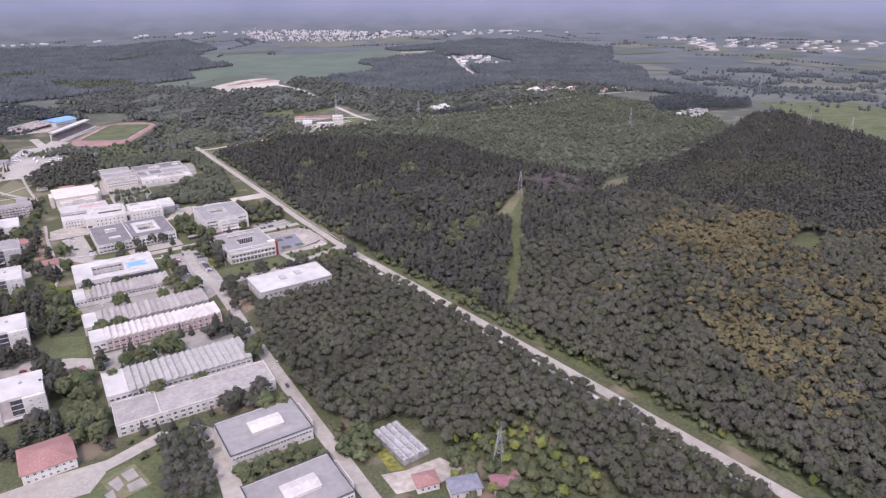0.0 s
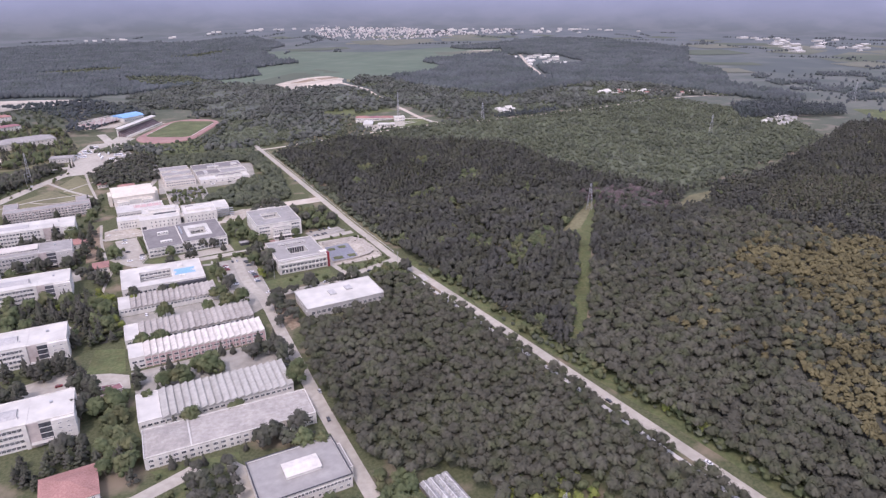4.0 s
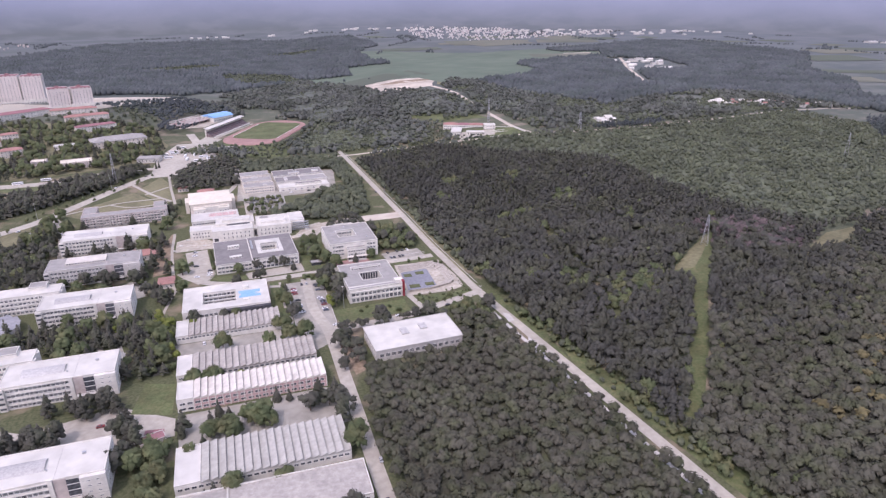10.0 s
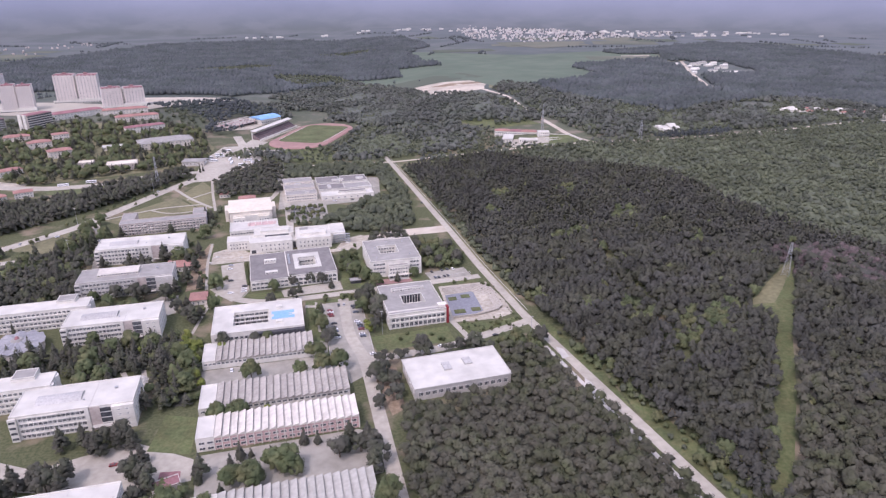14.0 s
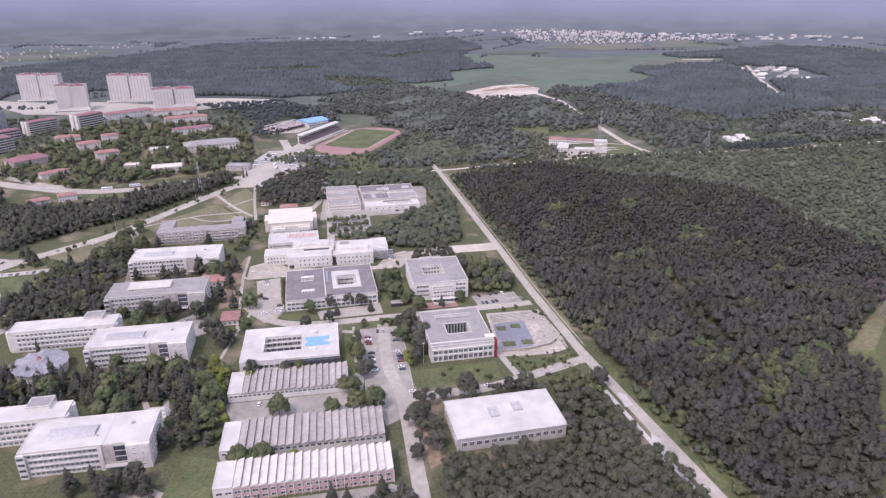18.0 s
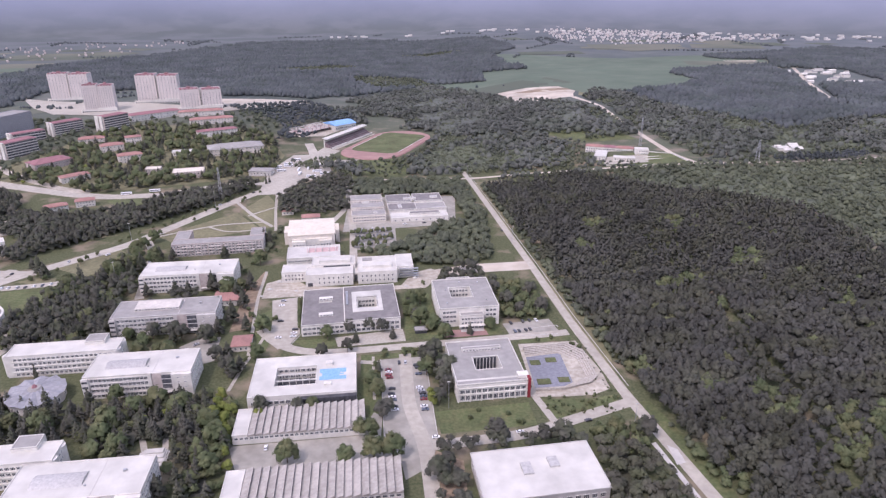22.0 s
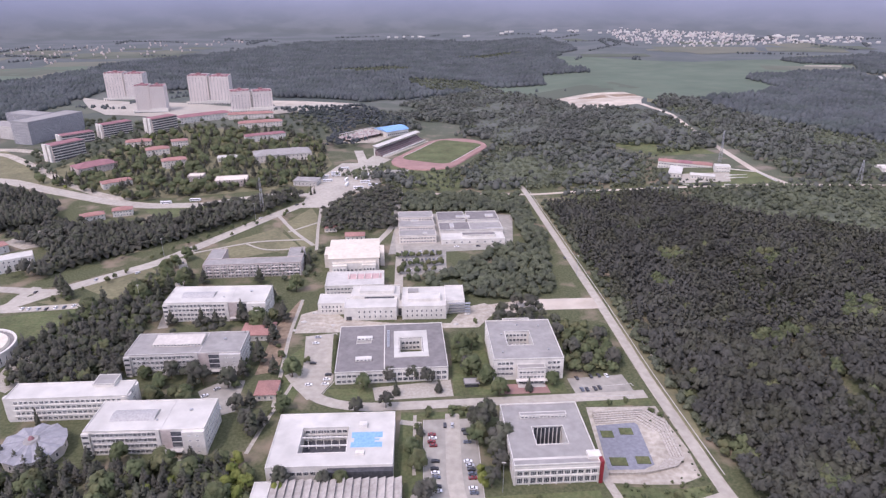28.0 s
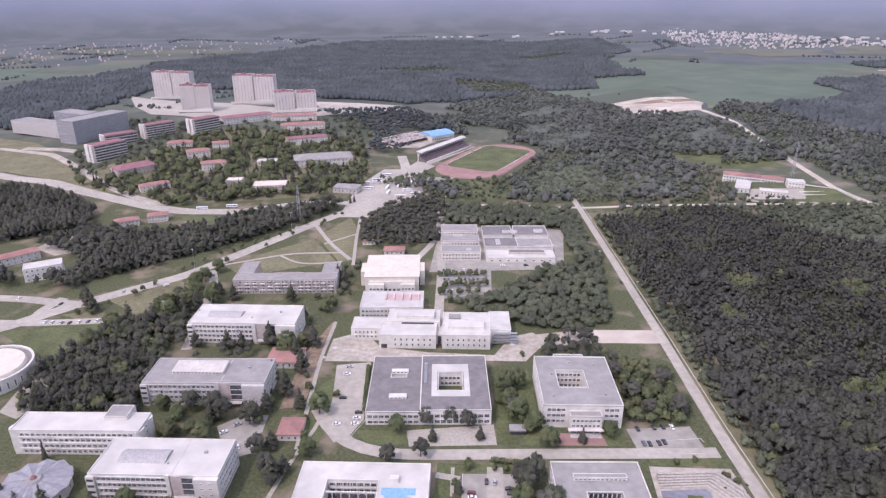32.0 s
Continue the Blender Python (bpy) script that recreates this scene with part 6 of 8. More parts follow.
area("field", [(1035, 54), (1200, -60), (1123, -160), (842, -289), (892, -207), (950, -74)], "green field beyond the pines", "field", "lawn", 0.5)
for i, (pts, w) in enumerate((([(-210, 235), (-200, 160), (-189, 93)], 3), ([(-247, 188), (-220, 140), (-194, 105)], 4), ([(-300, 85), (-250, 115), (-205, 120)], 3), ([(-180, -8), (-178, -60), (-172, -110), (-168, -145)], 2.5), ([(9, -195), (18, -232)], 4.5), ([(-260, 110), (-235, 90), (-200, 100)], 2.5), ([(-150, 60), (-125, 150), (-118, 265)], 6))):
    strip("footpath", pts, w, M["paving"], "pale footpath", "path", 0.13 + 0.012 * i)
# ---------------------------------------------------------------- hillside quarter
FOOT = []


def claim(ob, x0, y0, x1, y1):
    """Keeps trees off a footprint: discs along its long side, and a little in front of it."""
    n_ = max(1, int(max(x1 - x0, y1 - y0) / max(4, min(x1 - x0, y1 - y0))) + 1)
    for i in range(n_):
        u_ = (i + 0.5) / n_
        p_ = ob.matrix_basis @ (Vector((x0 + (x1 - x0) * u_, (y0 + y1) / 2 - 2, 0)) if x1 - x0 > y1 - y0 else Vector(((x0 + x1) / 2, y0 + (y1 - y0) * u_ - 2, 0)))
        FOOT.append((p_.x, p_.y, min(x1 - x0, y1 - y0) / 2 + 5))


def house(name, label, x, y, w, d, h, rot, wall, roof, rise=2.0, floors=2, bays_n=6, cat="house", group="", flat=False, wide=1.4):
    hs = thing(name, label, cat, x, y, rot, group)
    claim(hs, 0, 0, w, d)
    block(hs, 0, 0, w, d, h, wall, roof if flat else "concrete", rim=0.5 if flat else 0)
    if not flat:
        hip_roof(hs, 0, 0, w, d, h + 0.35, rise, roof)
    fh = h / floors
    for k in range(floors):
        z, hh = k * fh + fh * 0.28, fh * 0.48
        windows(hs, "S", 0, 0, w, d, z, bays_n, wide, hh, 0.8)
        m = max(2, int(d / 4))
        windows(hs, "E", 0, 0, w, d, z, m, wide, hh, 0.8)
    return hs


def dorm(x, y, length, d, h, rot, label):
    """A dormitory with dark window bands, a pale end stair and a maroon roof."""
    dm = thing("dormitory", label, "dormitory", x, y, rot, "hillside dormitories")
    claim(dm, -3, -2, length, d)
    block(dm, 0, 0, length, d, h, "old_wall", "maroon_roof", rim=0.6)
    hip_roof(dm, 0, 0, length, d, h + 0.9, 1.6, "maroon_roof", 0.2, "hip_roof")
    Build().box(-2.2, 2, 0, 0, d * 0.4, h + 1.5).make("stair_fin", M["white_wall"], dm)
    Build().box(-2.2, d * 0.55, 0, 0, d - 1, h + 1.5).make("stair_fin", M["white_wall"], dm)
    n = max(4, int(h / 3.3))
    for k in range(n):
        z = h * (k + 0.2) / n
        Build().box(0.5, -0.9, z - 0.5, length - 0.5, 0, z + 0.35).make("balcony", M["white_wall"], dm)
        windows(dm, "S", 0, 0, length, d, z + 0.38, 9, length / 9 * 0.92, h / n * 0.62, 0.4, frame="dark_roof")
        windows(dm, "W", 0, 0, length, d, z + 0.4, 2, 1.4, 1.4, 1)
    return dm


DL = "white dormitory with dark window bands and a maroon roof"
dorm(-601, 392, 47, 20, 22, 62, DL)
dorm(-630, 466, 46, 18, 16, 50, DL)
dorm(-590, 508, 46, 18, 20, 54, DL)
dorm(-519, 519, 44, 20, 25, 58, DL)
h = thing("hospital", "large grey L-shaped hospital block with rows of windows", "hospital", -721, 497, -20)
claim(h, 0, 0, 36, 96)
claim(h, -140, 20, 0, 90)
# dark grey puts the hospital's shaded faces into the wall colour
block(h, 0, 0, 36, 96, 34, "dark_grey", "grey_roof", rim=0.8)
block(h, -140, 20, 0, 50, 19, "grey_wall", "grey_roof", rim=0.6, name="low_wing", roof_name="low_roof")
block(h, -90, 60, 0, 90, 30, "dark_grey", "grey_roof", rim=0.6, name="rear_wing", roof_name="rear_roof")
for k in range(8):
    windows(h, "S", 0, 0, 36, 96, 2 + 4 * k, 8, 1.8, 1.8, 1)
    windows(h, "E", 0, 0, 36, 96, 2 + 4 * k, 18, 2.2, 1.9, 1)
for k in range(4):
    windows(h, "S", -140, 20, 0, 50, 2 + 4.2 * k, 26, 2.0, 1.9, 1)
for k in range(2):
    windows(h, "S", -90, 60, 0, 90, 21 + 4.2 * k, 20, 2.0, 1.9, 1)

house("assembly_hall", "hall with a long maroon roof", -533, 328, 48, 27, 10, 50, "old_wall", "maroon_roof", 4.5, 2, 10)
house("red_roofed_house", "white two-storey house with a red roof", -478, 278, 33, 14, 7, 40, "white_wall", "red_roof", 2.5)
house("red_roofed_house", "white house with a red roof among conifers", -443, 163, 22, 11, 6, 33, "white_wall", "red_roof", 2.5)
house("red_roofed_house", "white house with a red roof beside the ring road", -420, 182, 19, 11, 6.5, 22, "white_wall", "red_roof", 2.5)
house("refectory", "long white building with a maroon roof", -508, 596, 86, 22, 10, 40, "white_wall", "maroon_roof", 3, 2, 16)
house("red_roofed_house", "pale house with a faded red roof", -533, 455, 34, 16, 8, 20, "cream_wall", "red_roof", 3)
house("red_roofed_house", "pale house with a faded red roof among trees", -484, 413, 30, 16, 9, 30, "cream_wall", "red_roof", 3)
house("red_roofed_house", "tall pale house with a red roof", -441, 361, 30, 15, 10, 28, "cream_wall", "red_roof", 3, 3)
house("yellow_house", "ochre house among trees", -462, 446, 22, 14, 12, 25, "cream_wall", "red_roof", 2, 3)
house("long_house", "long ochre building with an orange-red roof", -441, 633, 74, 16, 8, 16, "cream_wall", "red_roof", 3, 2, 14)
house("long_house", "ochre building with an orange-red roof below the towers", -403, 567, 68, 16, 8, 20, "cream_wall", "red_roof", 3, 2, 14)
house("long_house", "pale blue-white building with a red roof", -369, 488, 60, 14, 9, 28, "white_wall", "maroon_roof", 2.5, 3, 12)
house("library_building", "wide low building with a pale grey hipped roof", -329, 392, 76, 34, 9, 20, "cream_wall", "grey_roof", 5, 2, 14)
house("white_pavilion", "low white pavilion among trees", -381, 395, 28, 16, 5, 12, "white_wall", "white_roof", 1.2, 1, 6)
house("pink_house", "small building with a flat pink-grey roof", -390, 311, 19, 14, 7, 8, "old_wall", "cream_roof", 1, 2, 5, flat=True)
house("pink_house", "two-storey building with a flat pale pink roof", -349, 289, 38, 22, 8, 12, "old_wall", "cream_roof", 1, 2, 9, flat=True)
house("bus_station", "low bus station with a folded grey roof", -257, 300, 29, 18, 6, -6, "grey_wall", "grey_roof", 2, 1, 6)
house("white_villa", "white three-storey villa with a flat roof", -447, 36, 28, 14, 11, 32, "white_wall", "white_roof", 1, 3, 7, flat=True)
house("red_roofed_house", "long house with a faded red roof below the pines", -490, 60, 34, 13, 7, 50, "white_wall", "red_roof", 2.5)
house("red_roofed_house", "red-roofed house among faculty blocks", -209, -71, 21, 17, 4.5, 3, "white_wall", "red_roof", 2.6, 1, 5)
house("red_roofed_house", "little red-roofed lodge beside a path", -180, -139, 12, 14, 4, 4, "cream_wall", "red_roof", 2.0, 1, 3)
house("red_roofed_house", "two-storey house with a broad red hipped roof", -186, -437, 24, 23, 6, 6, "white_wall", "red_roof", 3.2, 2, 7)
house("cottage", "cottage with a red tiled roof in the farm yard", -20, -537, 11, 9, 4, -10, "cream_wall", "red_roof", 2.2, 1, 3)
house("cottage", "shed with a slate-blue metal roof", -8, -549, 15, 10, 4.5, -14, "cream_wall", "blue_grey", 1.6, 1, 3)
house("cottage", "shed with a brown roof under trees", 12, -556, 14, 9, 4, -14, "cream_wall", "maroon_roof", 1.6, 1, 3)
b = thing("hut", "dark brown open-fronted hut", "hut", -165, -348, 20)
block(b, 0, 0, 13, 7, 5, "grey_wall", "maroon_roof", rim=0.3)
Build().box(-4, -3.5, 0, 4, 0, 3.4).make("lean_to", M["white_wall"], b)
b = thing("kiosk", "small garden shelter with a grey roof", "shelter", -57, -124, 4)
block(b, 0, 0, 8, 5, 2.6, "dark", "grey_roof", rim=0.2, overhang=0.8)

# round hall and the rotunda
b = thing("round_hall", "white round hall with tall window slots", "hall", -374, -96)
Build().tube(0, 0, 0, 8.0, 24, 24, 56).make("wall", M["white_wall"], b)


def annulus(r0, r1, z0, z1, n_=56):
    g_ = Build()
    for i in range(n_):
        a0, a1 = 2 * math.pi * i / n_, 2 * math.pi * (i + 1) / n_
        p = [(r * math.cos(t_), r * math.sin(t_)) for r in (r0, r1) for t_ in (a0, a1)]
        g_.quad((*p[2], z0), (*p[3], z0), (*p[3], z1), (*p[2], z1)).quad((*p[1], z0), (*p[0], z0), (*p[0], z1), (*p[1], z1)).quad((*p[0], z1), (*p[2], z1), (*p[3], z1), (*p[1], z1))
    return g_


annulus(23.2, 24.6, 8.0, 9.3).make("parapet", M["white_wall"], b)
annulus(20.6, 23.2, 8.0, 8.1).make("gutter", M["dark_roof"], b)
Build().tube(0, 0, 8.0, 9.6, 20.6, 19.6, 56).make("roof", M["cream_roof"], b)
for i in range(5):
    Build().tube(2.4 * math.cos(i * 1.26), 2.4 * math.sin(i * 1.26), 9.6, 10.8, 0.8, 0.6, 8).make("roof_vent", M["dark_roof"], b)
me = window_mesh(1.0, 4.4, 0, M["frame"], M["pane"])
for i in range(36):
    again(me, b, Matrix.Rotation(2 * math.pi * i / 36, 4, "Z") @ pose(0, -24, 1.8), "window")
me = window_mesh(1.6, 2.6, 0, M["frame"], M["pane"])
b = thing("rotunda", "faceted grey-roofed rotunda with a lantern", "hall", -281, -186)
Build().tube(0, 0, 0, 6, 15, 15, 12).make("wall", M["grey_wall"], b)
for i in range(12):
    a0, a1 = 2 * math.pi * i / 12, 2 * math.pi * (i + 1) / 12
    am = (a0 + a1) / 2
    Build().quad((16 * math.cos(a0), 16 * math.sin(a0), 6), (16.4 * math.cos(am), 16.4 * math.sin(am), 7.4), (4 * math.cos(am), 4 * math.sin(am), 8.9), (4 * math.cos(a0), 4 * math.sin(a0), 8.4)).quad((16.4 * math.cos(am), 16.4 * math.sin(am), 7.4), (16 * math.cos(a1), 16 * math.sin(a1), 6), (4 * math.cos(a1), 4 * math.sin(a1), 8.4), (4 * math.cos(am), 4 * math.sin(am), 8.9)).make("roof_fold", M["dark_grey"], b)
Build().tube(0, 0, 8.3, 9.6, 4.2, 3.2, 12).make("roof_crown", M["grey_roof"], b)
Build().tube(0, 0, 9.6, 11.2, 1.6, 0.6, 8).make("lantern", M["maroon_roof"], b)
for i in range(12):
    again(me, b, Matrix.Rotation(2 * math.pi * (i + 0.5) / 12, 4, "Z") @ pose(0, -14.5, 1.5), "window")

# stadium stand, blue hall, bare frame
b = thing("grandstand", "grandstand of dark terraces under a white cantilever roof", "grandstand", -160, 441, 62)
for i in range(9):
    # step colours include the shade below the roof
    Build().box(0, 2 + i * 1.5, 0, 116, 3.5 + i * 1.5, 1.2 + i * 0.9).make("terrace_step", M["seat_shade_maroon"] if i % 2 else M["dark_roof"], b)
Build().box(0, 15.5, 0, 116, 17, 12).make("rear_wall", M["white_wall"], b)
r = Build()
r.quad((-2, 10, 13.2), (118, 10, 13.2), (118, 18, 14.6), (-2, 18, 14.6)).quad((-2, 18, 14.2), (118, 18, 14.2), (118, 10, 12.8), (-2, 10, 12.8)).quad((-2, 10, 12.8), (118, 10, 12.8), (118, 10, 13.2), (-2, 10, 13.2))
r.make("roof", M["white_roof"], b)
for i in range(15):
    Build().box(i * 8, 14.6, 0, i * 8 + 0.6, 15.4, 13.8).make("post", M["white_wall"], b)
Build().box(-2, -6, 0, 118, 0, 0.25).make("apron", M["paving"], b)
Build().box(-1, 0.2, 0, 117, 1.6, 2.2).make("front_wall", M["white_wall"], b)
b = thing("blue_roofed_hall", "sports hall with a pale blue vaulted roof", "hall", -166, 556, 40)
block(b, 0, 0, 42, 34, 8, "white_wall", "concrete", rim=0)
vault(b, -1, -1, 43, 35, 8.3, 4, "blue_roof", "roof", "x")
windows(b, "S", 0, 0, 42, 34, 2, 10, 2.4, 2.6, 1)
b = thing("unfinished_building", "bare concrete frame under construction", "building", -218, 512, 50)
claim(b, -2, -2, 75, 30)
for i in range(9):
    for j in (0, 1, 2):
        Build().box(i * 9, j * 14, 0, i * 9 + 0.8, j * 14 + 0.8, 9).make("column", M["pink_wall"], b)
Build().box(-1, -1, 4, 74, 30, 4.5).make("floor_slab", M["old_wall"], b)
for j in (0, 14, 28):
    Build().box(-1, j, 8.4, 74, j + 0.8, 9.0).make("beam", M["concrete"], b)
for i in range(9):
    Build().box(i * 9, -1, 8.42, i * 9 + 0.8, 30, 8.98).make("cross_beam", M["concrete"], b)
    if i % 3 != 1:
        Build().box(i * 9 + 0.9, 13.8 + (i % 2) * 6, 4.5, i * 9 + 8.2, 14.1 + (i % 2) * 6, 8.3).make("infill_wall", M["pink_wall"], b)
    # dark panels stand in for the shade of openings under the floor
    Build().box(i * 9 + 0.9, 5, 0.1, i * 9 + 8.6, 5.4, 3.9).make("infill_wall", M["dark"], b)

# walled compound
b = thing("compound_building", "two-storey white building with a pale red roof", "building", 193, 333, -22)
for x0, x1 in ((0, 23), (23, 40), (40, 63)):
    block(b, x0, 0, x1, 14, 8.5, "white_wall", "concrete", rim=0, name="range", roof_name="ceiling")
    hip_roof(b, x0, 0, x1, 14, 8.9, 2.2, "red_roof" if x0 != 23 else "maroon_roof", 0.5)
    for z in (1.2, 5.0):
        windows(b, "S", x0, 0, x1, 14, z, 7, 1.8, 1.9, 0.6)
house("compound_wing", "white shed with a bright metal roof", 192, 288, 14, 34, 6, -22, "white_wall", "white_roof", 1.6, 1, 3)
house("compound_wing", "low white shed with a bright roof", 213, 274, 26, 10, 5, -20, "white_wall", "white_roof", 1.2, 1, 8)
house("compound_wing", "small white flat-roofed block", 247, 290, 17, 12, 7, -12, "white_wall", "white_roof", 1, 2, 5, flat=True)

for i, (x0, y0, x1, y1) in enumerate(((196, 256, 238, 238), (238, 238, 296, 238), (296, 240, 292, 282), (250, 262, 290, 262), (252, 272, 288, 274), (262, 300, 290, 284))):
    b = thing("yard_wall", "low white wall round the compound", "wall", x0, y0, math.degrees(math.atan2(y1 - y0, x1 - x0)))
    Build().box(0, -0.25, -1.5, math.hypot(x1 - x0, y1 - y0), 0.25, 1.9).make("wall_body", M["white_wall"], b)

# greenhouse
b = thing("greenhouse", "weathered four-bay greenhouse with cloudy panes", "greenhouse", -17, -516, 8)
block(b, 0, 0, 16, 30, 2.6, "dirty_glass", "dirty_glass", rim=0)
for i in range(4):
    vault(b, i * 4, 0, i * 4 + 4, 30, 2.9, 1.1, "dirty_glass", "glass_vault", "y")
    Build().box(i * 4 + 1.9, 0, 3.98, i * 4 + 2.1, 30, 4.08).make("ridge_bar", M["frame"], b)
    Build().box(i * 4 - 0.12, 0, 2.9, i * 4 + 0.12, 30, 3.05).make("gutter", M["steel"], b)
    for k in range(9):
        Build().box(i * 4 + 0.6, k * 3.6 + 0.6, 3.2, i * 4 + 3.4, k * 3.6 + 0.66, 3.86).make("glazing_bar", M["frame"], b)

# amphitheatre
b = thing("amphitheatre", "sunken blue-grey court with straight stone terraces", "amphitheatre", 0, 0, z=0)
Build().quad((14, -160, 0.15), (13, -195, 0.15), (31, -194.5, 0.15), (39, -190, 0.15), (44, -184, 0.15), (44, -168, 0.15), (36, -157, 0.15)).make("court", M["blue_grey"], b, "blue-grey court floor")
for x0, y0, x1, y1 in ((15.5, -170, 22, -164.5), (26, -167.5, 33, -162), (15.5, -192, 24, -186), (29, -190.5, 36, -185)):
    Build().box(x0, y0, 0.15, x1, y1, 0.45).make("flower_bed", M["lawn"], b)
TIER = [(14, -158.6), (36.4, -155.4), (45.6, -167), (45.6, -185), (40, -191.4), (31.5, -196.2), (13, -197)]
for i in range(6):
    g = Build()
    q0 = [(px + (0 if k == 0 else 1.35 * i * (px > 36)), py + 1.6 * i * (1 if py > -175 else -0.25)) for k, (px, py) in enumerate(TIER)]
    q1 = [(px + 1.25 * (px > 36), py + 1.3 * (1 if py > -175 else -0.25)) for px, py in q0]
    z = 0.3 + i * 0.32
    for k in range(len(TIER) - 1):
        g.quad((*q0[k], z), (*q0[k + 1], z), (*q1[k + 1], z), (*q1[k], z))
        g.quad((*q0[k], -0.1), (*q0[k + 1], -0.1), (*q0[k + 1], z), (*q0[k], z))
    g.make("terrace_tier", M["tier_stone"], b)
patch("amphitheatre_ground", [(12, -143), (52, -142), (58, -180), (58, -200), (46, -205), (29, -205), (11, -204)], M["dirt"], "pale trampled earth round the amphitheatre", "bare ground", 0.08)

# ---------------------------------------------------------------- trees as things
def tree(name, label, mat, spec, h, r, x, y, cat="tree", group="campus trees", tufts=170, ts=0.7, limb=2):
    t = thing(name, label, cat, x, y, 0, group)
    b = Build().tube(0, 0, -0.2, h * 0.62, r, r * 0.45, 7)
    stem = b.make("trunk", M["bark"], t)
    for i in range(limb):
        a_ = 2 * math.pi * (i + 0.3) / limb
        z0 = h * (0.38 + 0.05 * i)
        g = Build()
        p0, p1 = Vector((0, 0, z0)), Vector((math.cos(a_) * h * 0.2, math.sin(a_) * h * 0.2, z0 + h * 0.16))
        s_ = (p1 - p0).cross(Vector((0, 0, 1))).normalized() * r * 0.4
        u_ = Vector((0, 0, r * 0.4))
        ring0, ring1 = [p0 + s_, p0 + u_, p0 - s_, p0 - u_], [p1 + s_ * 0.4, p1 + u_ * 0.4, p1 - s_ * 0.4, p1 - u_ * 0.4]
        for k in range(4):
            g.quad(tuple(ring0[k]), tuple(ring0[(k + 1) % 4]), tuple(ring1[(k + 1) % 4]), tuple(ring1[k]))
        g.make("limb", M["bark"], stem)
    kv, kf, kn = leafy(spec, tufts * 3, ts * 0.75, ICO0, 0.82)
    c = new("crown", tri_mesh("crown", kv, kf, [M[mat]], smooth=True, normals=kn))
    c.parent = t
    return t


def dome_spec(n, rx, z0, z1, size):
    out = [(0, 0, (z0 + z1) / 2, rx * 0.62, (z1 - z0) * 0.42)]
    for i in range(n):
        a_, u_ = rs.rand() * 2 * math.pi, rs.rand()
        rr = rx * math.sqrt(1 - u_ * u_ * 0.8) * (0.62 + 0.25 * rs.rand())
        s_ = size * (0.7 + 0.6 * rs.rand())
        out.append((math.cos(a_) * rr, math.sin(a_) * rr, z0 + (z1 - z0) * (0.15 + 0.75 * u_), s_, s_ * 0.85))
    return out


def cone_spec(n, rx, z0, z1):
    out = []
    for i in range(n):
        u_ = (i + 0.5) / n
        k = max(1, int(6 * (1 - u_)))
        for j in range(k):
            a_ = 2 * math.pi * (j + rs.rand()) / k
            rr = rx * (1 - u_) * 0.7
            out.append((math.cos(a_) * rr, math.sin(a_) * rr, z0 + (z1 - z0) * u_, rx * (0.28 + 0.5 * (1 - u_)) * 0.8, (z1 - z0) / n * 0.9))
    return out


def planted(name, label, mat, specs, h, r, places, size=(0.85, 1.25), **kw):
    protos = []
    for i, (px, py) in enumerate(places):
        if i < len(specs):
            protos.append(tree(name, label, mat, specs[i], h, r, px, py, **kw))
        else:
            s_ = rs.uniform(*size)
            copy_thing(protos[i % len(specs)], pose(px, py, g1(px, py), 0, 0, rs.rand() * 360) @ Matrix.Diagonal((s_, s_, s_ * rs.uniform(0.9, 1.15), 1)))


PINES = [(-103, -118), (-90, -117), (-80, -119), (-103, -145), (-119, -150), (-59, -84), (-55, -106), (-50, -166), (-46, -159), (-53, -161), (-42, -187), (-39, -178), (-77, -215), (-46, -207), (-148, -209), (-127, -209), (-238, -117), (-224, -119), (-216, -123), (-200, -126), (13, -87), (7, -64), (21, -100), (34, -72), (37, -100), (-29, -32), (-16, -18), (-6, -22), (-187, -150), (-178, -163), (-79, -218), (-41, -275), (-40, -288), (-46, -263), (-19, -241), (-15, -243), (17, -247)]
PINES_B = [(8, -243), (25, -252), (63, -246), (-51, -270), (-52, -297), (-48, -159), (-42, -181), (-41, -195), (-81, -424), (-86, -426), (-76, -422), (-66, -424), (-198, -300), (-204, -303), (-189, -300), (-179, -331), (-173, -350), (-175, -360), (-170, -337), (-60, -332), (-58, -343), (-66, -332), (-209, -328), (-216, -333), (-222, -325), (-77, -334), (-180, -395), (-173, -392), (-72, -432), (-62, -434)]
planted("pine_tree", "round-headed dark green pine on the campus", "pine", [dome_spec(28, 4.5, 3.2, 10.4, 1.45) for _ in range(5)], 8, 0.28, PINES + PINES_B, (0.9, 1.4))
LEAFY = [(-119, -208), (-254, -117), (-221, -137), (-56, -96), (-57, -76), (-37, -132), (-46, -120), (-52, -176), (-82, -195), (-4, -121), (-118, -127), (-306, 14), (-310, 4), (-310, -6), (-90, -231), (-85, -234), (-127, -251), (-144, -289), (-130, -291), (-83, -250), (-73, -251), (-97, -254), (-86, -184), (-216, -237), (-218, -244), (-228, -228), (-283, -212), (48, -240), (37, -244), (-118, -390), (-96, -390), (-111, -335), (-105, -335), (-99, -343), (-121, -344), (-128, -342)]
LEAFY_B = [(-140, -358), (-167, -361), (-160, -376), (-154, -370), (-157, -358), (-134, -292), (-142, -292), (-93, -390), (-131, -344), (-149, -403), (-148, -412), (-163, -398), (-158, -408), (-151, -419), (-161, -415), (-57, -439), (-66, -437)]
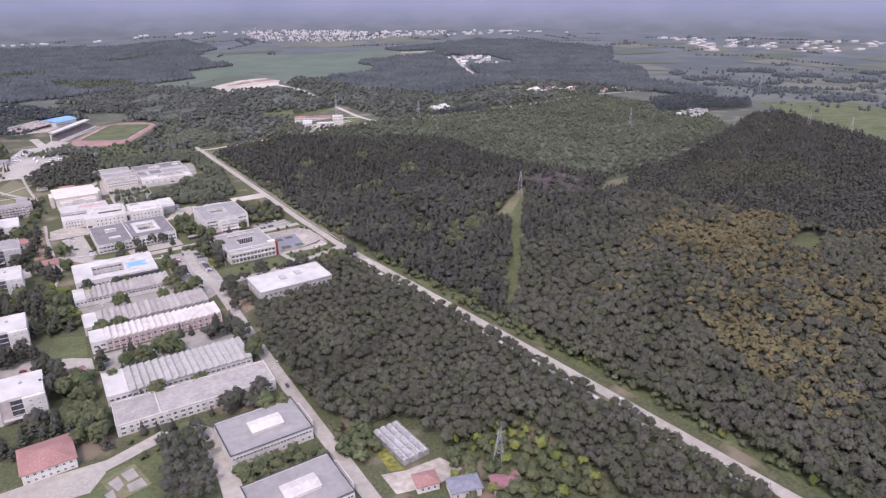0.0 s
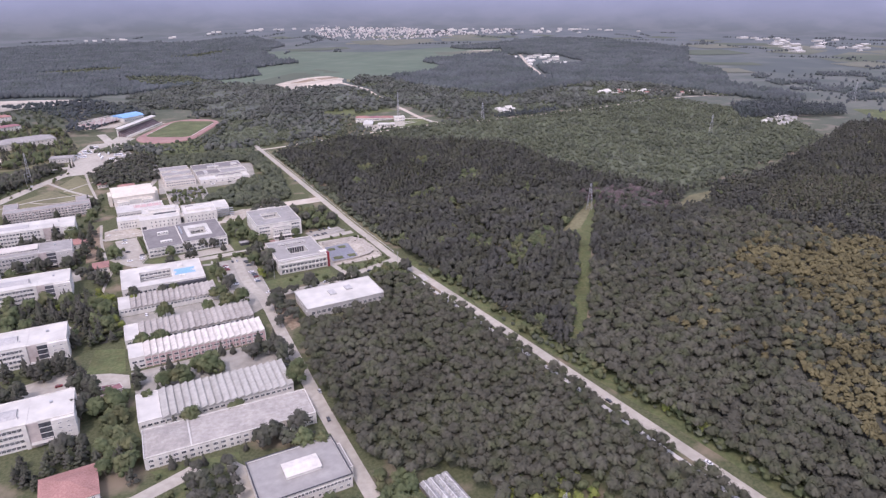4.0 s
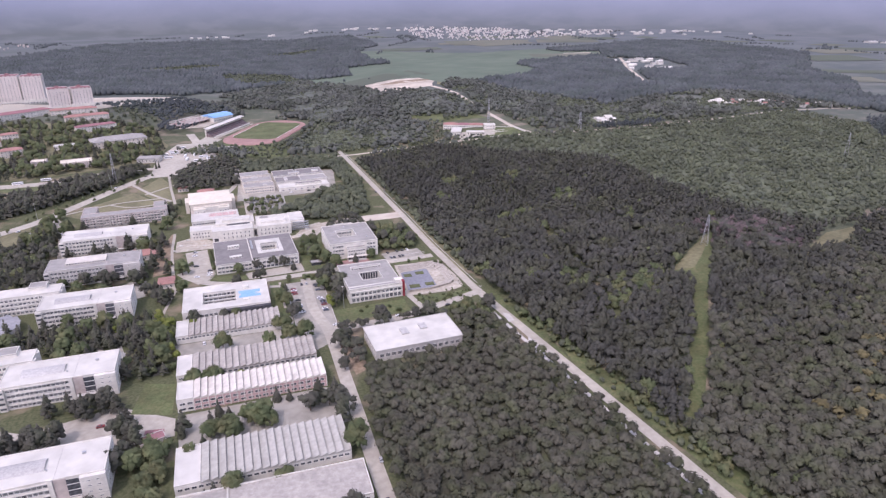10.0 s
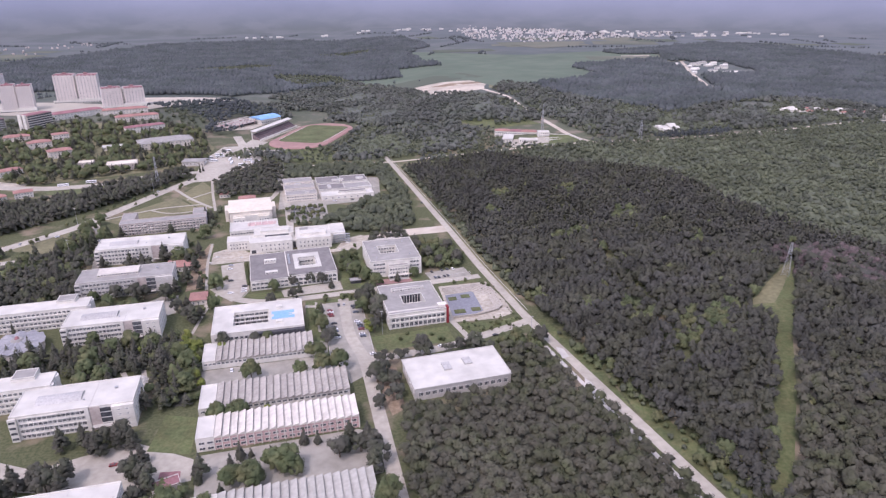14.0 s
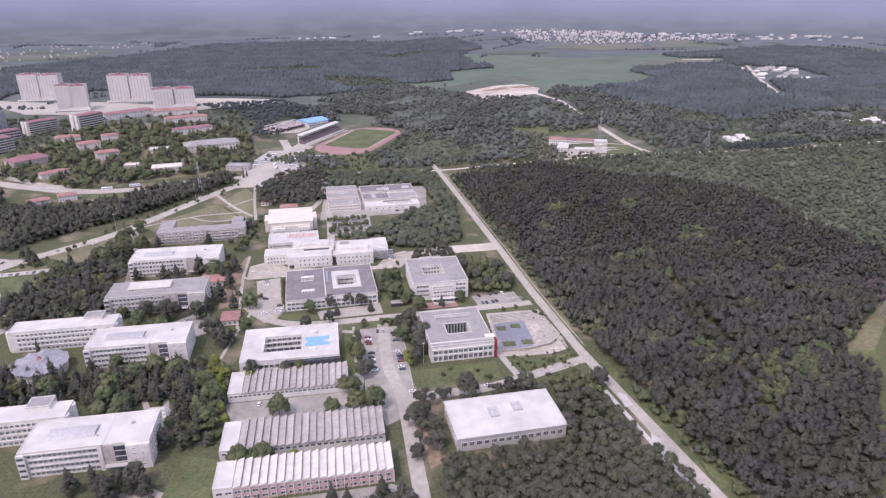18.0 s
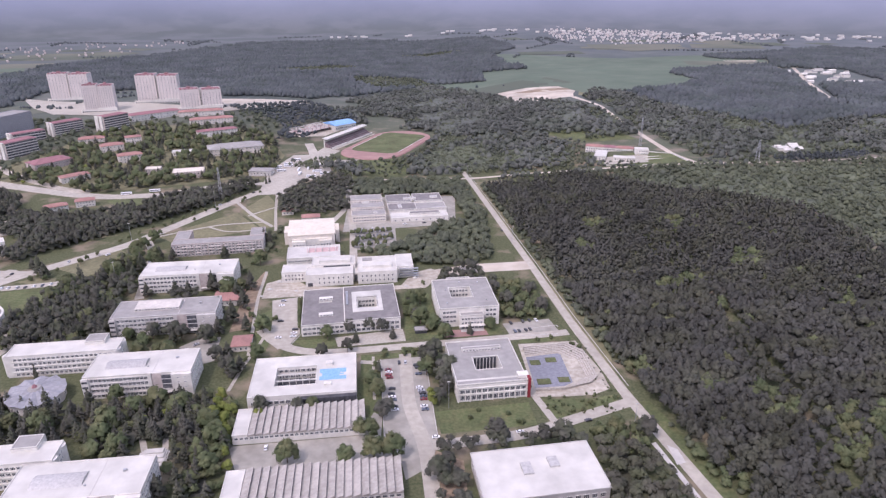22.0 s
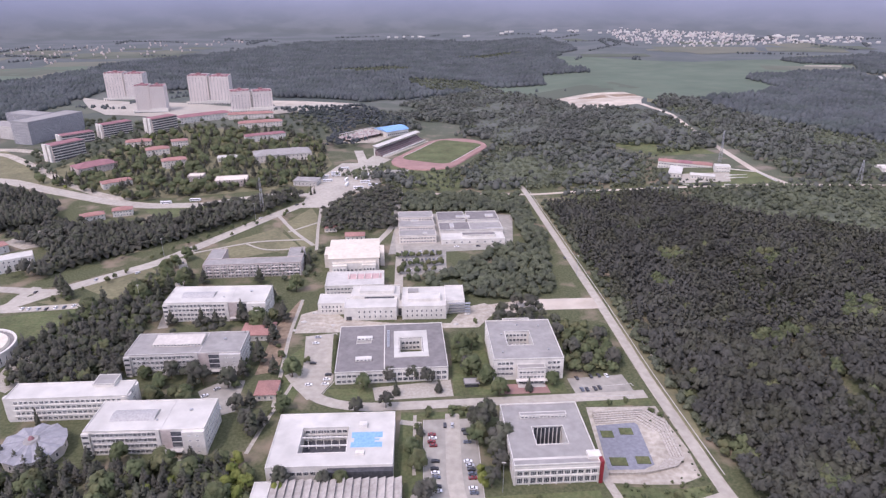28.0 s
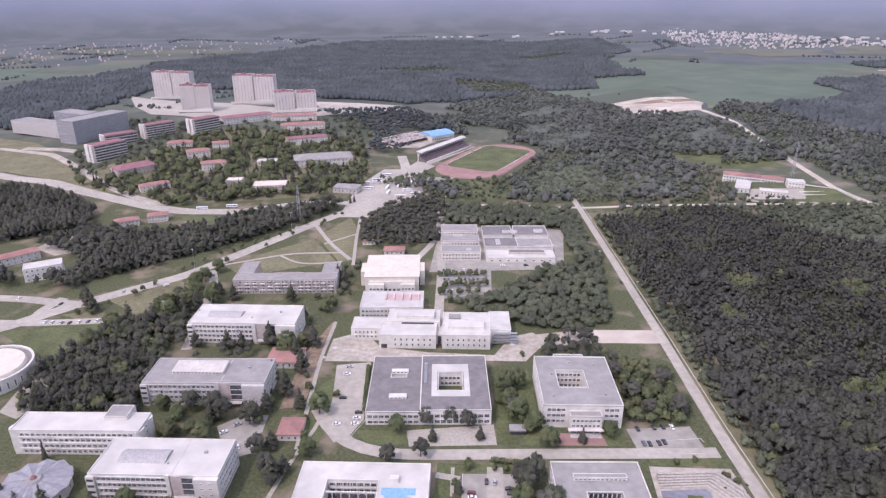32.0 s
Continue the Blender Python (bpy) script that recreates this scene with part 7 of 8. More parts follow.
planted("broadleaf_tree", "full green broad-leaved tree on the campus", "leaf", [dome_spec(30, 4.2, 2.0, 9.0, 1.4) for _ in range(5)], 7.5, 0.25, LEAFY + LEAFY_B, (0.95, 1.5), tufts=220)
planted("spring_tree", "yellow-green tree in fresh leaf", "lime", [dome_spec(24, 3.0, 2.2, 8.4, 1.2) for _ in range(3)], 7, 0.2, [(-50, -207), (-173, -194), (-173, -202), (-167, -208), (-173, -212), (-170, -207), (-168, -224), (-160, -244), (-156, -255), (-210, -215), (-51, -200), (-115, -290), (-74, -290), (123, -494), (128, -517), (134, -586), (141, -632)], (0.7, 1.2), tufts=220)
planted("conifer", "narrow dark green conifer", "pine", [cone_spec(9, 2.3, 0.8, 9.5) for _ in range(3)], 8, 0.2, [(-98, -132), (-73, -129), (-19, -127), (-82, -169), (-146, -340), (-134, -351), (-131, -334), (-122, -325), (-127, -326), (-95, -320), (-88, -321), (-94, -424), (-130, -423), (-115, -427), (-123, -423), (-131, -392), (-127, -391), (-112, -326), (-76, -330)], (0.6, 1.15), limb=0)
planted("cypress", "slender dark green cypress", "pine", [cone_spec(12, 1.3, 0.4, 12) for _ in range(2)], 9, 0.15, [(-293, -163), (-289, -205), (-268, -203), (-271, -205), (-300, -200), (-560, 318), (-552, 312), (-225, 268), (-228, 262)], (0.85, 1.2), limb=0)
AVTREES = [(-339, 40), (-344, 30), (-330, 70), (-326, 80), (-320, 90), (-312, 106), (-303, 112), (-298, 121), (-290, 134), (-283, 146), (-274, 156), (-268, 168), (-259, 190), (-240, 196), (-228, 222), (-346, 21), (-358, 5), (-368, -5), (-300, 90), (-278, 128), (-262, 160), (-240, 185)]
planted("street_tree", "small round street tree along the avenue", "leaf", [dome_spec(14, 1.9, 1.2, 4.6, 0.9) for _ in range(3)], 4, 0.12, AVTREES, (0.8, 1.3), tufts=110, ts=0.5, limb=2)

# ---------------------------------------------------------------- vehicles
def paint(name, c, rough=0.3):
    return material(name, c, tuple(min(1, v * 1.12 + 0.01) for v in c), rough, 1.0, spec=0.5)


PAINTS = [paint("white_car_paint", (0.78, 0.78, 0.78)), paint("black_car_paint", (0.03, 0.03, 0.035)), paint("silver_car_paint", (0.42, 0.43, 0.45)), paint("dark_red_car_paint", (0.22, 0.03, 0.035)), paint("blue_grey_car_paint", (0.10, 0.12, 0.16))]
RUBBER = material("tyre_rubber", (0.02, 0.02, 0.02), (0.04, 0.04, 0.04), 0.9, 4.0)


def profile(pts, w, top_in, mat, name, parent):
    """A closed side outline (x, z, is_top) extruded across the width, narrower where is_top."""
    b_ = Build()
    l_ = [(x_, -(w / 2 - top_in * t_), z_) for x_, z_, t_ in pts]
    r_ = [(x_, w / 2 - top_in * t_, z_) for x_, z_, t_ in pts]
    n_ = len(pts)
    b_.quad(*l_[::-1]).quad(*r_)
    for i in range(n_):
        b_.quad(l_[i], l_[(i + 1) % n_], r_[(i + 1) % n_], r_[i])
    return b_.make(name, mat, parent)


def wheel(parent, x_, y_, r_=0.32, w_=0.22):
    b_ = Build()
    for s_ in (-1, 1):
        b_.v += [(x_ + r_ * math.cos(2 * math.pi * i / 12), y_ + s_ * w_ / 2, r_ + r_ * math.sin(2 * math.pi * i / 12)) for i in range(12)]
    b_.f = [(i, (i + 1) % 12, 12 + (i + 1) % 12, 12 + i) for i in range(12)] + [tuple(range(12)), tuple(range(23, 11, -1))]
    b_.s = [0] * 14
    return b_.make("wheel", RUBBER, parent)


def car(label, paint_mat, x_, y_, rot):
    c_ = thing("car", label, "car", x_, y_, rot, "parked cars", g1(x_, y_) + 0.12)
    profile([(-2.1, 0.3, 0), (2.1, 0.3, 0), (2.15, 0.65, 0), (1.9, 0.85, 0.3), (0.95, 0.98, 0.3), (-1.6, 1.0, 0.3), (-2.1, 0.95, 0.3), (-2.2, 0.6, 0)], 1.75, 0.1, paint_mat, "body", c_)
    cab = profile([(1.0, 0.96, 0), (0.35, 1.42, 1), (-1.05, 1.42, 1), (-1.7, 0.98, 0)], 1.6, 0.14, M["pane"], "cabin_glass", c_)
    profile([(0.32, 1.42, 0), (0.2, 1.48, 1), (-0.95, 1.48, 1), (-1.05, 1.42, 0)], 1.32, 0.08, paint_mat, "car_roof", cab)
    for wx in (-1.35, 1.35):
        for wy in (-0.78, 0.78):
            wheel(c_, wx, wy)
    return c_


def car_row(places, rots, label_of, picks):
    for i, (px, py) in enumerate(places):
        k = picks[i % len(picks)]
        if k not in CARS:
            CARS[k] = car(label_of[k], PAINTS[k], px, py, rots[i % len(rots)])
        else:
            copy_thing(CARS[k], pose(px, py, g1(px, py) + 0.18, 0, 0, rots[i % len(rots)]))


CARS = {}
CL = ["white car", "black car", "silver car", "dark red car", "blue-grey car"]
CL = [c + " parked on the campus" for c in CL]
car_row([(-76, -169), (-75.4, -172), (-76, -175), (-75, -178), (-73.6, -190), (-74, -195.6), (-73.4, -198.6), (-73, -201.6), (-72.4, -208), (-72, -211)], [4, 2, 6], CL, [3, 0, 3, 3, 1, 1, 0, 4, 1, 0])
car_row([(-58, -165), (-57, -168), (-57, -175), (-57, -190), (-56, -193), (-55.4, -196), (-55, -199), (-55, -202), (-55, -209), (-54.6, -212), (-69, -161), (-65, -161)], [4, 2, 5, 3, 4, 2, 5, 3, 4, 2, 92, 88], CL, [1, 1, 4, 0, 2, 1, 4, 3, 0, 4, 1, 2])
car_row([(-152, -123), (-142, -122), (-142, -117), (-142, -112), (-154, -99), (-157, -74), (-157, -66)], [4, 5, 4, 6, 3, 5, 2], CL, [0, 0, 0, 1, 1, 0, 2])
car_row([(12, -114), (21, -112), (26, -111), (31, -111), (13, -126), (16, -126), (21, -125), (24, -124)], [100, 98, 102, 100], CL, [1, 1, 1, 0, 4, 1, 1, 1])
car_row([(-50, -237), (-4, -236), (36, -229), (-113, -289), (-84, -222), (-140, -239), (36, 76), (115, -534), (103, -470), (-48, -416), (-46, -387), (-190, -318)], [5, 3, 10, 2, 80, 95, 95, 98, 98, 90, 90, 5], CL, [0, 0, 1, 0, 1, 0, 1, 0, 1, 1, 2, 3])
car_row([(-106, 64), (-102, 64.4), (-98, 65), (-94, 65), (-90, 66), (-86, 66), (-82, 66), (-78, 67), (-104, 48), (-100, 49), (-96, 49), (-92, 50), (-88, 50), (-84, 50), (-110, 88), (-103, 89), (-93, 90), (-82, 92)], [95, 93, 97], CL, [1, 2, 0, 4, 1, 0, 2])


def bus(x_, y_, rot):
    b_ = thing("bus", "white coach with dark window bands standing in the yard", "bus", x_, y_, rot, "buses", g1(x_, y_) + 0.2)
    profile([(-5.8, 0.4, 0), (5.8, 0.4, 0), (6, 1.4, 0), (5.8, 3.0, 1), (-6, 3.0, 1), (-6, 1.0, 0)], 2.5, 0.12, PAINTS[0], "body", b_)
    for s_ in (-1, 1):
        Build().box(-5.5, s_ * 1.24 - 0.03, 1.5, 5.4, s_ * 1.24 + 0.03, 2.5).make("window_band", M["pane"], b_)
    Build().box(5.78, -1.0, 1.3, 5.97, 1.0, 2.5).make("windscreen", M["pane"], b_)
    for wx in (-3.6, 3.8):
        for wy in (-1.1, 1.1):
            wheel(b_, wx, wy, 0.5, 0.3)
    return b_


first = bus(-226, 336, 10)
for px, py, rot in ((-214, 352, 12), (-212, 342, 8), (-218, 318, 5), (-206, 374, 15), (-196, 322, 85), (-192, 302, 85), (-171, 312, 5), (-176, 288, 4), (-183, 330, 75), (-170, 345, 80), (-160, 300, 10), (-354, 238, 8), (-383, 228, 10)):
    copy_thing(first, pose(px, py, g1(px, py) + 0.2, 0, 0, rot))

# ---------------------------------------------------------------- pylons and masts
def beam(b_, p0, p1, r_):
    p0, p1 = Vector(p0), Vector(p1)
    d_ = (p1 - p0).normalized()
    s_ = d_.orthogonal().normalized() * r_
    u_ = d_.cross(s_)
    q0, q1 = [p0 + s_, p0 + u_, p0 - s_, p0 - u_], [p1 + s_, p1 + u_, p1 - s_, p1 - u_]
    for k in range(4):
        b_.quad(tuple(q0[k]), tuple(q0[(k + 1) % 4]), tuple(q1[(k + 1) % 4]), tuple(q1[k]))


def pylon(x_, y_, h_, rot, name="pylon", label="grey steel lattice power pylon", arms=3, base=2.6, r_=0.1):
    t_ = thing(name, label, "pylon", x_, y_, rot)
    for sx, sy in ((-1, -1), (1, -1), (1, 1), (-1, 1)):
        b_ = Build()
        beam(b_, (sx * base, sy * base, 0), (sx * 0.5, sy * 0.5, h_), r_)
        b_.make("leg", M["steel"], t_)
    for k in range(7):
        b_ = Build()
        z0, z1 = h_ * k / 7, h_ * (k + 1) / 7
        w0, w1 = base + (0.5 - base) * k / 7, base + (0.5 - base) * (k + 1) / 7
        for c0, c1 in (((-1, -1), (1, -1)), ((1, -1), (1, 1)), ((1, 1), (-1, 1)), ((-1, 1), (-1, -1))):
            beam(b_, (c0[0] * w0, c0[1] * w0, z0), (c1[0] * w1, c1[1] * w1, z1), r_ * 0.6)
            beam(b_, (c1[0] * w0, c1[1] * w0, z0), (c0[0] * w1, c0[1] * w1, z1), r_ * 0.6)
        b_.make("brace", M["steel"], t_)
    for k in range(arms):
        b_ = Build()
        z_, w_ = h_ * (0.72 + 0.11 * k), 6 - k
        for e in (-1, 1):
            beam(b_, (-w_, 0, z_), (0, e * 0.6, z_ + 0.9), r_ * 0.8)
            beam(b_, (w_, 0, z_), (0, e * 0.6, z_ + 0.9), r_ * 0.8)
        beam(b_, (-w_, 0, z_), (w_, 0, z_), r_ * 0.8)
        b_.make("crossarm", M["steel"], t_)
    return t_


for px, py, hh in ((266, -222, 27), (26, -538, 22), (624, -20, 33), (1110, 105, 38), (859, -163, 30), (874, -221, 28), (375, 222, 30)):
    pylon(px, py, hh, 40)
pylon(-268, 202, 38, 0, "radio_mast", "slender steel lattice mast beside the avenue", 0, 1.8, 0.14)
pylon(268, 330, 40, 0, "radio_mast", "steel lattice mast behind the compound", 0, 1.6, 0.12)


def lamp_post(x_, y_, h_):
    t_ = thing("lamp_post", "tall grey floodlight mast", "lamp", x_, y_, 0, "lamp masts")
    Build().tube(0, 0, 0, h_, 0.16, 0.09, 8).make("pole", M["steel"], t_)
    Build().box(-0.9, -0.2, h_ - 0.3, 0.9, 0.2, h_).make("lamp_head", M["concrete"], t_)
    return t_


lp = lamp_post(-41, -211, 18)
for px, py in ((-300, -20), (-322, 75), (-268, 175), (58, -240), (40, 40), (22, 262), (-120, 240)):
    copy_thing(lp, pose(px, py, g1(px, py)))
# concrete drain beside the pines and a low kerb wall on the far side of the road
def beside(line, off):
    q = np.array(line, float)
    t = np.gradient(q, axis=0)
    t /= np.linalg.norm(t, axis=1)[:, None]
    return [tuple(v) for v in q + np.stack([t[:, 1], -t[:, 0]], 1) * off]


strip("drain", beside([(72, -250), (80, -304), (85, -335), (101, -440), (114, -534), (127, -630)], 7.4), 2.6, M["concrete"], "pale concrete drain along the country road", "drain", 0.24)
strip("kerb_wall", beside([(22, 284), (36, 130), (48, -12), (55, -110), (64, -200)], -5.2), 0.5, M["concrete"], "low pale kerb wall along the country road", "kerb", 0.4)
# roadside wall and glints by the country road
for px, py in ((52, -20), (56, -70)):
    b = thing("low_wall", "low white concrete wall on the verge", "wall", px + 8, py, 95)
    Build().box(-20, -0.2, 0, 20, 0.2, 0.8).make("wall_body", M["concrete"], b)

# ---------------------------------------------------------------- far plain: hamlets, town, fields, hedges
def hamlet(name, label, poly, n, size, kind="stuff", mats=("white_wall", "red_roof")):
    p = np.array(poly, float)
    lo, hi = p.min(0), p.max(0)
    b_ = Build()
    c_ = 0
    while c_ < n:
        px, py = rs.uniform(lo[0], hi[0]), rs.uniform(lo[1], hi[1])
        if not inside(poly, np.array([px]), np.array([py]))[0]:
            continue
        c_ += 1
        w_, d_, h_ = rs.uniform(*size), rs.uniform(*size) * 0.7, rs.uniform(3, 6.5)
        z_ = g1(px, py)
        b_.box(px - w_ / 2, py - d_ / 2, z_ - 2, px + w_ / 2, py + d_ / 2, z_ + h_)
        e_ = 0.4
        x0_, x1_, y0_, y1_, r_ = px - w_ / 2 - e_, px + w_ / 2 + e_, py - d_ / 2 - e_, py + d_ / 2 + e_, z_ + h_ + 0.05
        s_ = 1 if rs.rand() < 0.5 else 0
        b_.quad((x0_, y0_, r_), (x1_, y0_, r_), (x1_, py, r_ + 2.2), (x0_, py, r_ + 2.2), slot=s_)
        b_.quad((x1_, y1_, r_), (x0_, y1_, r_), (x0_, py, r_ + 2.2), (x1_, py, r_ + 2.2), slot=s_)
    return tagged(b_.make(name, [M[m_] for m_ in mats]), label, "houses", kind=kind)


hamlet("far_town", "distant town of white houses with pale pink roofs", [(660, 2800), (800, 3050), (960, 2980), (1230, 2850), (1256, 2428), (1420, 2330), (1640, 2500), (1700, 2440), (1500, 2138), (1086, 2067), (805, 1990), (640, 2240)], 460, (4, 8), mats=("grey_wall", "old_wall"))
area("field", [(878, 1278), (938, 1276), (1017, 1395), (918, 1405)], "bare sandy field at the wood's edge", "field", "sand", 0.9)
hamlet("far_hamlet", "sheds and houses in the far wood", HAM1, 20, (8, 26), mats=("white_wall", "grey_roof"))
hamlet("far_hamlet", "white houses at the wood's edge", [(690, 420), (900, 330), (930, 300), (900, 280), (760, 350), (680, 400)], 26, (7, 13), mats=("white_wall", "red_roof"))
hamlet("far_hamlet", "pale scrap yard sheds by the field", [(770, 20), (850, 60), (840, 10), (790, -20)], 26, (5, 12), mats=("white_wall", "grey_roof"))
hamlet("far_hamlet", "small walled group of white sheds", [(440, 265), (480, 275), (470, 300), (430, 290)], 9, (8, 14), mats=("white_wall", "white_roof"))
hamlet("far_hamlet", "scattered farms on the western plain", [(-2300, 1000), (-1300, 1450), (-950, 2300), (-1000, 2650), (-2300, 2100)], 210, (3, 7), mats=("old_wall", "grey_roof"))
hamlet("far_hamlet", "scattered sheds on the northern plain", [(-800, 2750), (700, 2950), (2000, 2400), (2200, 2000), (1600, 2000), (500, 2800)], 120, (8, 24), mats=("grey_wall", "white_roof"))
hamlet("far_hamlet", "industrial sheds on the eastern plain", [(1900, 900), (2900, 300), (3000, 900), (2300, 1500)], 70, (12, 50), mats=("grey_wall", "white_roof"))
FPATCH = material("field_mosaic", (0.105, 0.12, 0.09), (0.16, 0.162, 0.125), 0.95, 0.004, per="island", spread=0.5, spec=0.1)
b = Build()
for i in range(620):
    px, py = rs.uniform(-3300, 3800), rs.uniform(-300, 3300)
    if math.hypot(px + 80, py + 580) < 1500 or math.hypot(px + 80, py + 580) > 3000:
        continue
    if any(inside(q, np.array([px]), np.array([py]))[0] for q in (DARKF, DARKF_R, [(14, 1083), (265, 1617), (924, 1576), (515, 820)])):
        continue
    w_, d_, a_ = rs.uniform(40, 130), rs.uniform(30, 90), rs.uniform(-0.4, 0.4)
    pts = [[(px + u_ * w_ * math.cos(a_) - v_ * d_ * math.sin(a_), py + u_ * w_ * math.sin(a_) + v_ * d_ * math.cos(a_)) for u_ in (-1, -0.33, 0.33, 1)] for v_ in (-1, 0, 1)]
    n0 = len(b.v)
    b.v += [(qx, qy, g1(qx, qy) + 0.3 + i * 0.0015) for row in pts for qx, qy in row]
    for r_ in range(2):
        for c_ in range(3):
            k = n0 + r_ * 4 + c_
            b.f.append((k, k + 1, k + 5, k + 4))
            b.s.append(0)
tagged(b.make("far_fields", FPATCH), "patchwork of fields on the plain", "fields", kind="stuff")
hx, hy = [], []
for i in range(330):
    px, py, a_ = rs.uniform(-3200, 3600), rs.uniform(-250, 3200), rs.choice([0.2, 1.7, -0.5, 1.1]) + rs.normal() * 0.15
    n_ = rs.randint(8, 44)
    t_ = np.arange(n_) * rs.uniform(5, 9)
    hx.append(px + np.cos(a_) * t_ + rs.normal(size=n_) * 5)
    hy.append(py + np.sin(a_) * t_ + rs.normal(size=n_) * 5)
hx, hy = np.concatenate(hx), np.concatenate(hy)
ok = (np.hypot(hx + 80, hy + 580) > 1450) & ~inside(DARKF, hx, hy) & ~inside(DARKF_R, hx, hy) & (np.hypot(hx + 80, hy + 580) < 3500) & ~inside([(14, 1083), (265, 1617), (924, 1576), (515, 820)], hx, hy)
wood("far_hedges", "hedges and lone trees on the plain", hx[ok], hy[ok], DOME, [M["pine_hazed"]], (0.45, 1.1), category="hedges")
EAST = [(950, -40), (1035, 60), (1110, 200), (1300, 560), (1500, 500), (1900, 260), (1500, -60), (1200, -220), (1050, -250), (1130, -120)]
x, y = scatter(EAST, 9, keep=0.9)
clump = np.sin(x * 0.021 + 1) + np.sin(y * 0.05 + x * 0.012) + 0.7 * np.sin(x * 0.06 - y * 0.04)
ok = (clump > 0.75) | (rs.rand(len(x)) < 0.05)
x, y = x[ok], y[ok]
wood("far_hedges", "scattered trees on the eastern meadows", x, y, DOME, [M["pine_hazed"]], (0.5, 1.15), category="hedges")
# groves on the campus
def grove(poly, step, mat, kinds, size, label, keep=0.9):
    gx_, gy_ = scatter(poly, step, keep=keep)
    ok_ = np.ones(len(gx_), bool)
    for k in KEEP_OUT:
        ok_ &= ~inside(k, gx_, gy_)
    for fx, fy, fr in FOOT:
        ok_ &= np.hypot(gx_ - fx, gy_ - fy) > fr
    for line, d in ((ROAD, 9), (AVENUE, 8), (RING, 7.5)):
        ok_ &= off_line(gx_, gy_, line, d)
    wood("campus_grove", label, gx_[ok_], gy_[ok_], kinds, [M[mat]], size, category="trees")


AVENUE = [(-520, -95), (-415, -40), (-384, 0), (-322, 62), (-288, 124), (-249, 196), (-214, 253), (-190, 310), (-185, 409), (-200, 470)]
RING = [(-800, 372), (-658, 322), (-612, 312), (-547, 279), (-499, 257), (-444, 232), (-398, 219), (-343, 224), (-302, 249), (-270, 264), (-215, 262)]
KEEP_OUT = [
    STADIUM, [(-235, 500), (-170, 515), (-130, 560), (-150, 600), (-215, 605)],
    [(-462, 158), (-400, 195), (-410, 215), (-470, 185)], [(-505, 60), (-460, 40), (-410, 60), (-440, 90), (-490, 110)],
    [(-270, -120), (-190, -114), (-192, -76), (-272, -82)], [(-258, -192), (-186, -190), (-188, -155), (-258, -158)],
    [(-315, -166), (-240, -158), (-240, -135), (-315, -140)], [(-252, -292), (-178, -290), (-178, -256), (-255, -258)],
    [(-305, -270), (-232, -265), (-232, -242), (-305, -245)], [(-240, -385), (-170, -382), (-170, -345), (-242, -348)],
    [(-160, -240), (-84, -236), (-84, -205), (-160, -210)], [(-155, -292), (-64, -285), (-64, -255), (-155, -262)],
    [(-35, -300), (34, -292), (32, -255), (-36, -262)], [(-208, -252), (-186, -252), (-186, -234), (-206, -234)], [(-42, -122), (6, -116), (4, -56), (-46, -64)],
]
PALE = "broad-leaved and pine trees between the campus buildings"
G_WEST = [(-348, -92), (-345, -58), (-324, -17), (-286, -18), (-268, -59), (-277, -75), (-273, -104), (-262, -127), (-322, -130), (-338, -126)]
grove(G_WEST, 6.5, "pine", UMB, (0.9, 1.3), PALE, 0.75)
grove(G_WEST, 9, "leaf", BUSH, (1.0, 1.6), PALE, 0.5)
grove([(-645, 284), (-575, 262), (-525, 232), (-484, 200), (-470, 160), (-531, 112), (-600, 120), (-645, 170)], 6.0, "pine", SPIRE, (1.2, 1.7), "dark conifer plantation below the ring road")
grove([(-464, 150), (-379, 147), (-304, 218), (-240, 262), (-228, 232), (-262, 190), (-318, 116), (-370, 61), (-404, 25), (-440, 28), (-520, 20), (-480, 110)], 6.0, "pine", UMB3 + SPIRE, (1.1, 1.6), "dark belt of conifers along the avenue", 0.9)
G_NW = [(-572, 296), (-541, 355), (-543, 484), (-480, 560), (-381, 560), (-267, 519), (-226, 380), (-230, 315), (-280, 280), (-361, 252), (-418, 238)]
grove(G_NW, 15, "leaf", BIGBUSH, (1.3, 2.5), "green garden trees among the hillside houses", 0.55)
grove(G_NW, 36, "lime", BIGBUSH, (0.8, 1.5), "fresh green garden trees among the hillside houses", 0.3)
grove(G_NW, 15, "pine", CEDAR, (0.7, 1.1), "pines among the hillside houses", 0.8)
grove([(-700, 560), (-560, 500), (-540, 540), (-480, 580), (-410, 560), (-250, 520), (-230, 560), (-270, 640), (-330, 690), (-420, 620), (-560, 600), (-680, 660)], 13, "scrub", BUSH, (1.0, 1.8), "trees below the towers", 0.6)
grove([(-250, 470), (-200, 480), (-160, 600), (-120, 620), (-230, 780), (-380, 700), (-300, 640), (-250, 560)], 8, "pine_hazed", UMB3, (0.9, 1.5), "wood behind the stadium", 0.85)
grove([(-204, 205), (-155, 287), (-122, 264), (-118, 150), (-163, 131), (-192, 135)], 6.2, "pine", UMB3, (0.9, 1.3), "dark grove beside the avenue")
grove([(-126, 262), (12, 258), (26, 113), (4, 105), (-2, 196), (-116, 200)], 6.2, "scrub", BIGBUSH, (1.0, 1.7), "young wood round the north workshops")
grove([(-98, 28), (-70, 40), (-26, 99), (25, 108), (20, 49), (16, 4), (-18, -8), (-66, 2)], 6.2, "scrub", BIGBUSH, (0.9, 1.5), "light green wood beside the sandy access", 0.85)
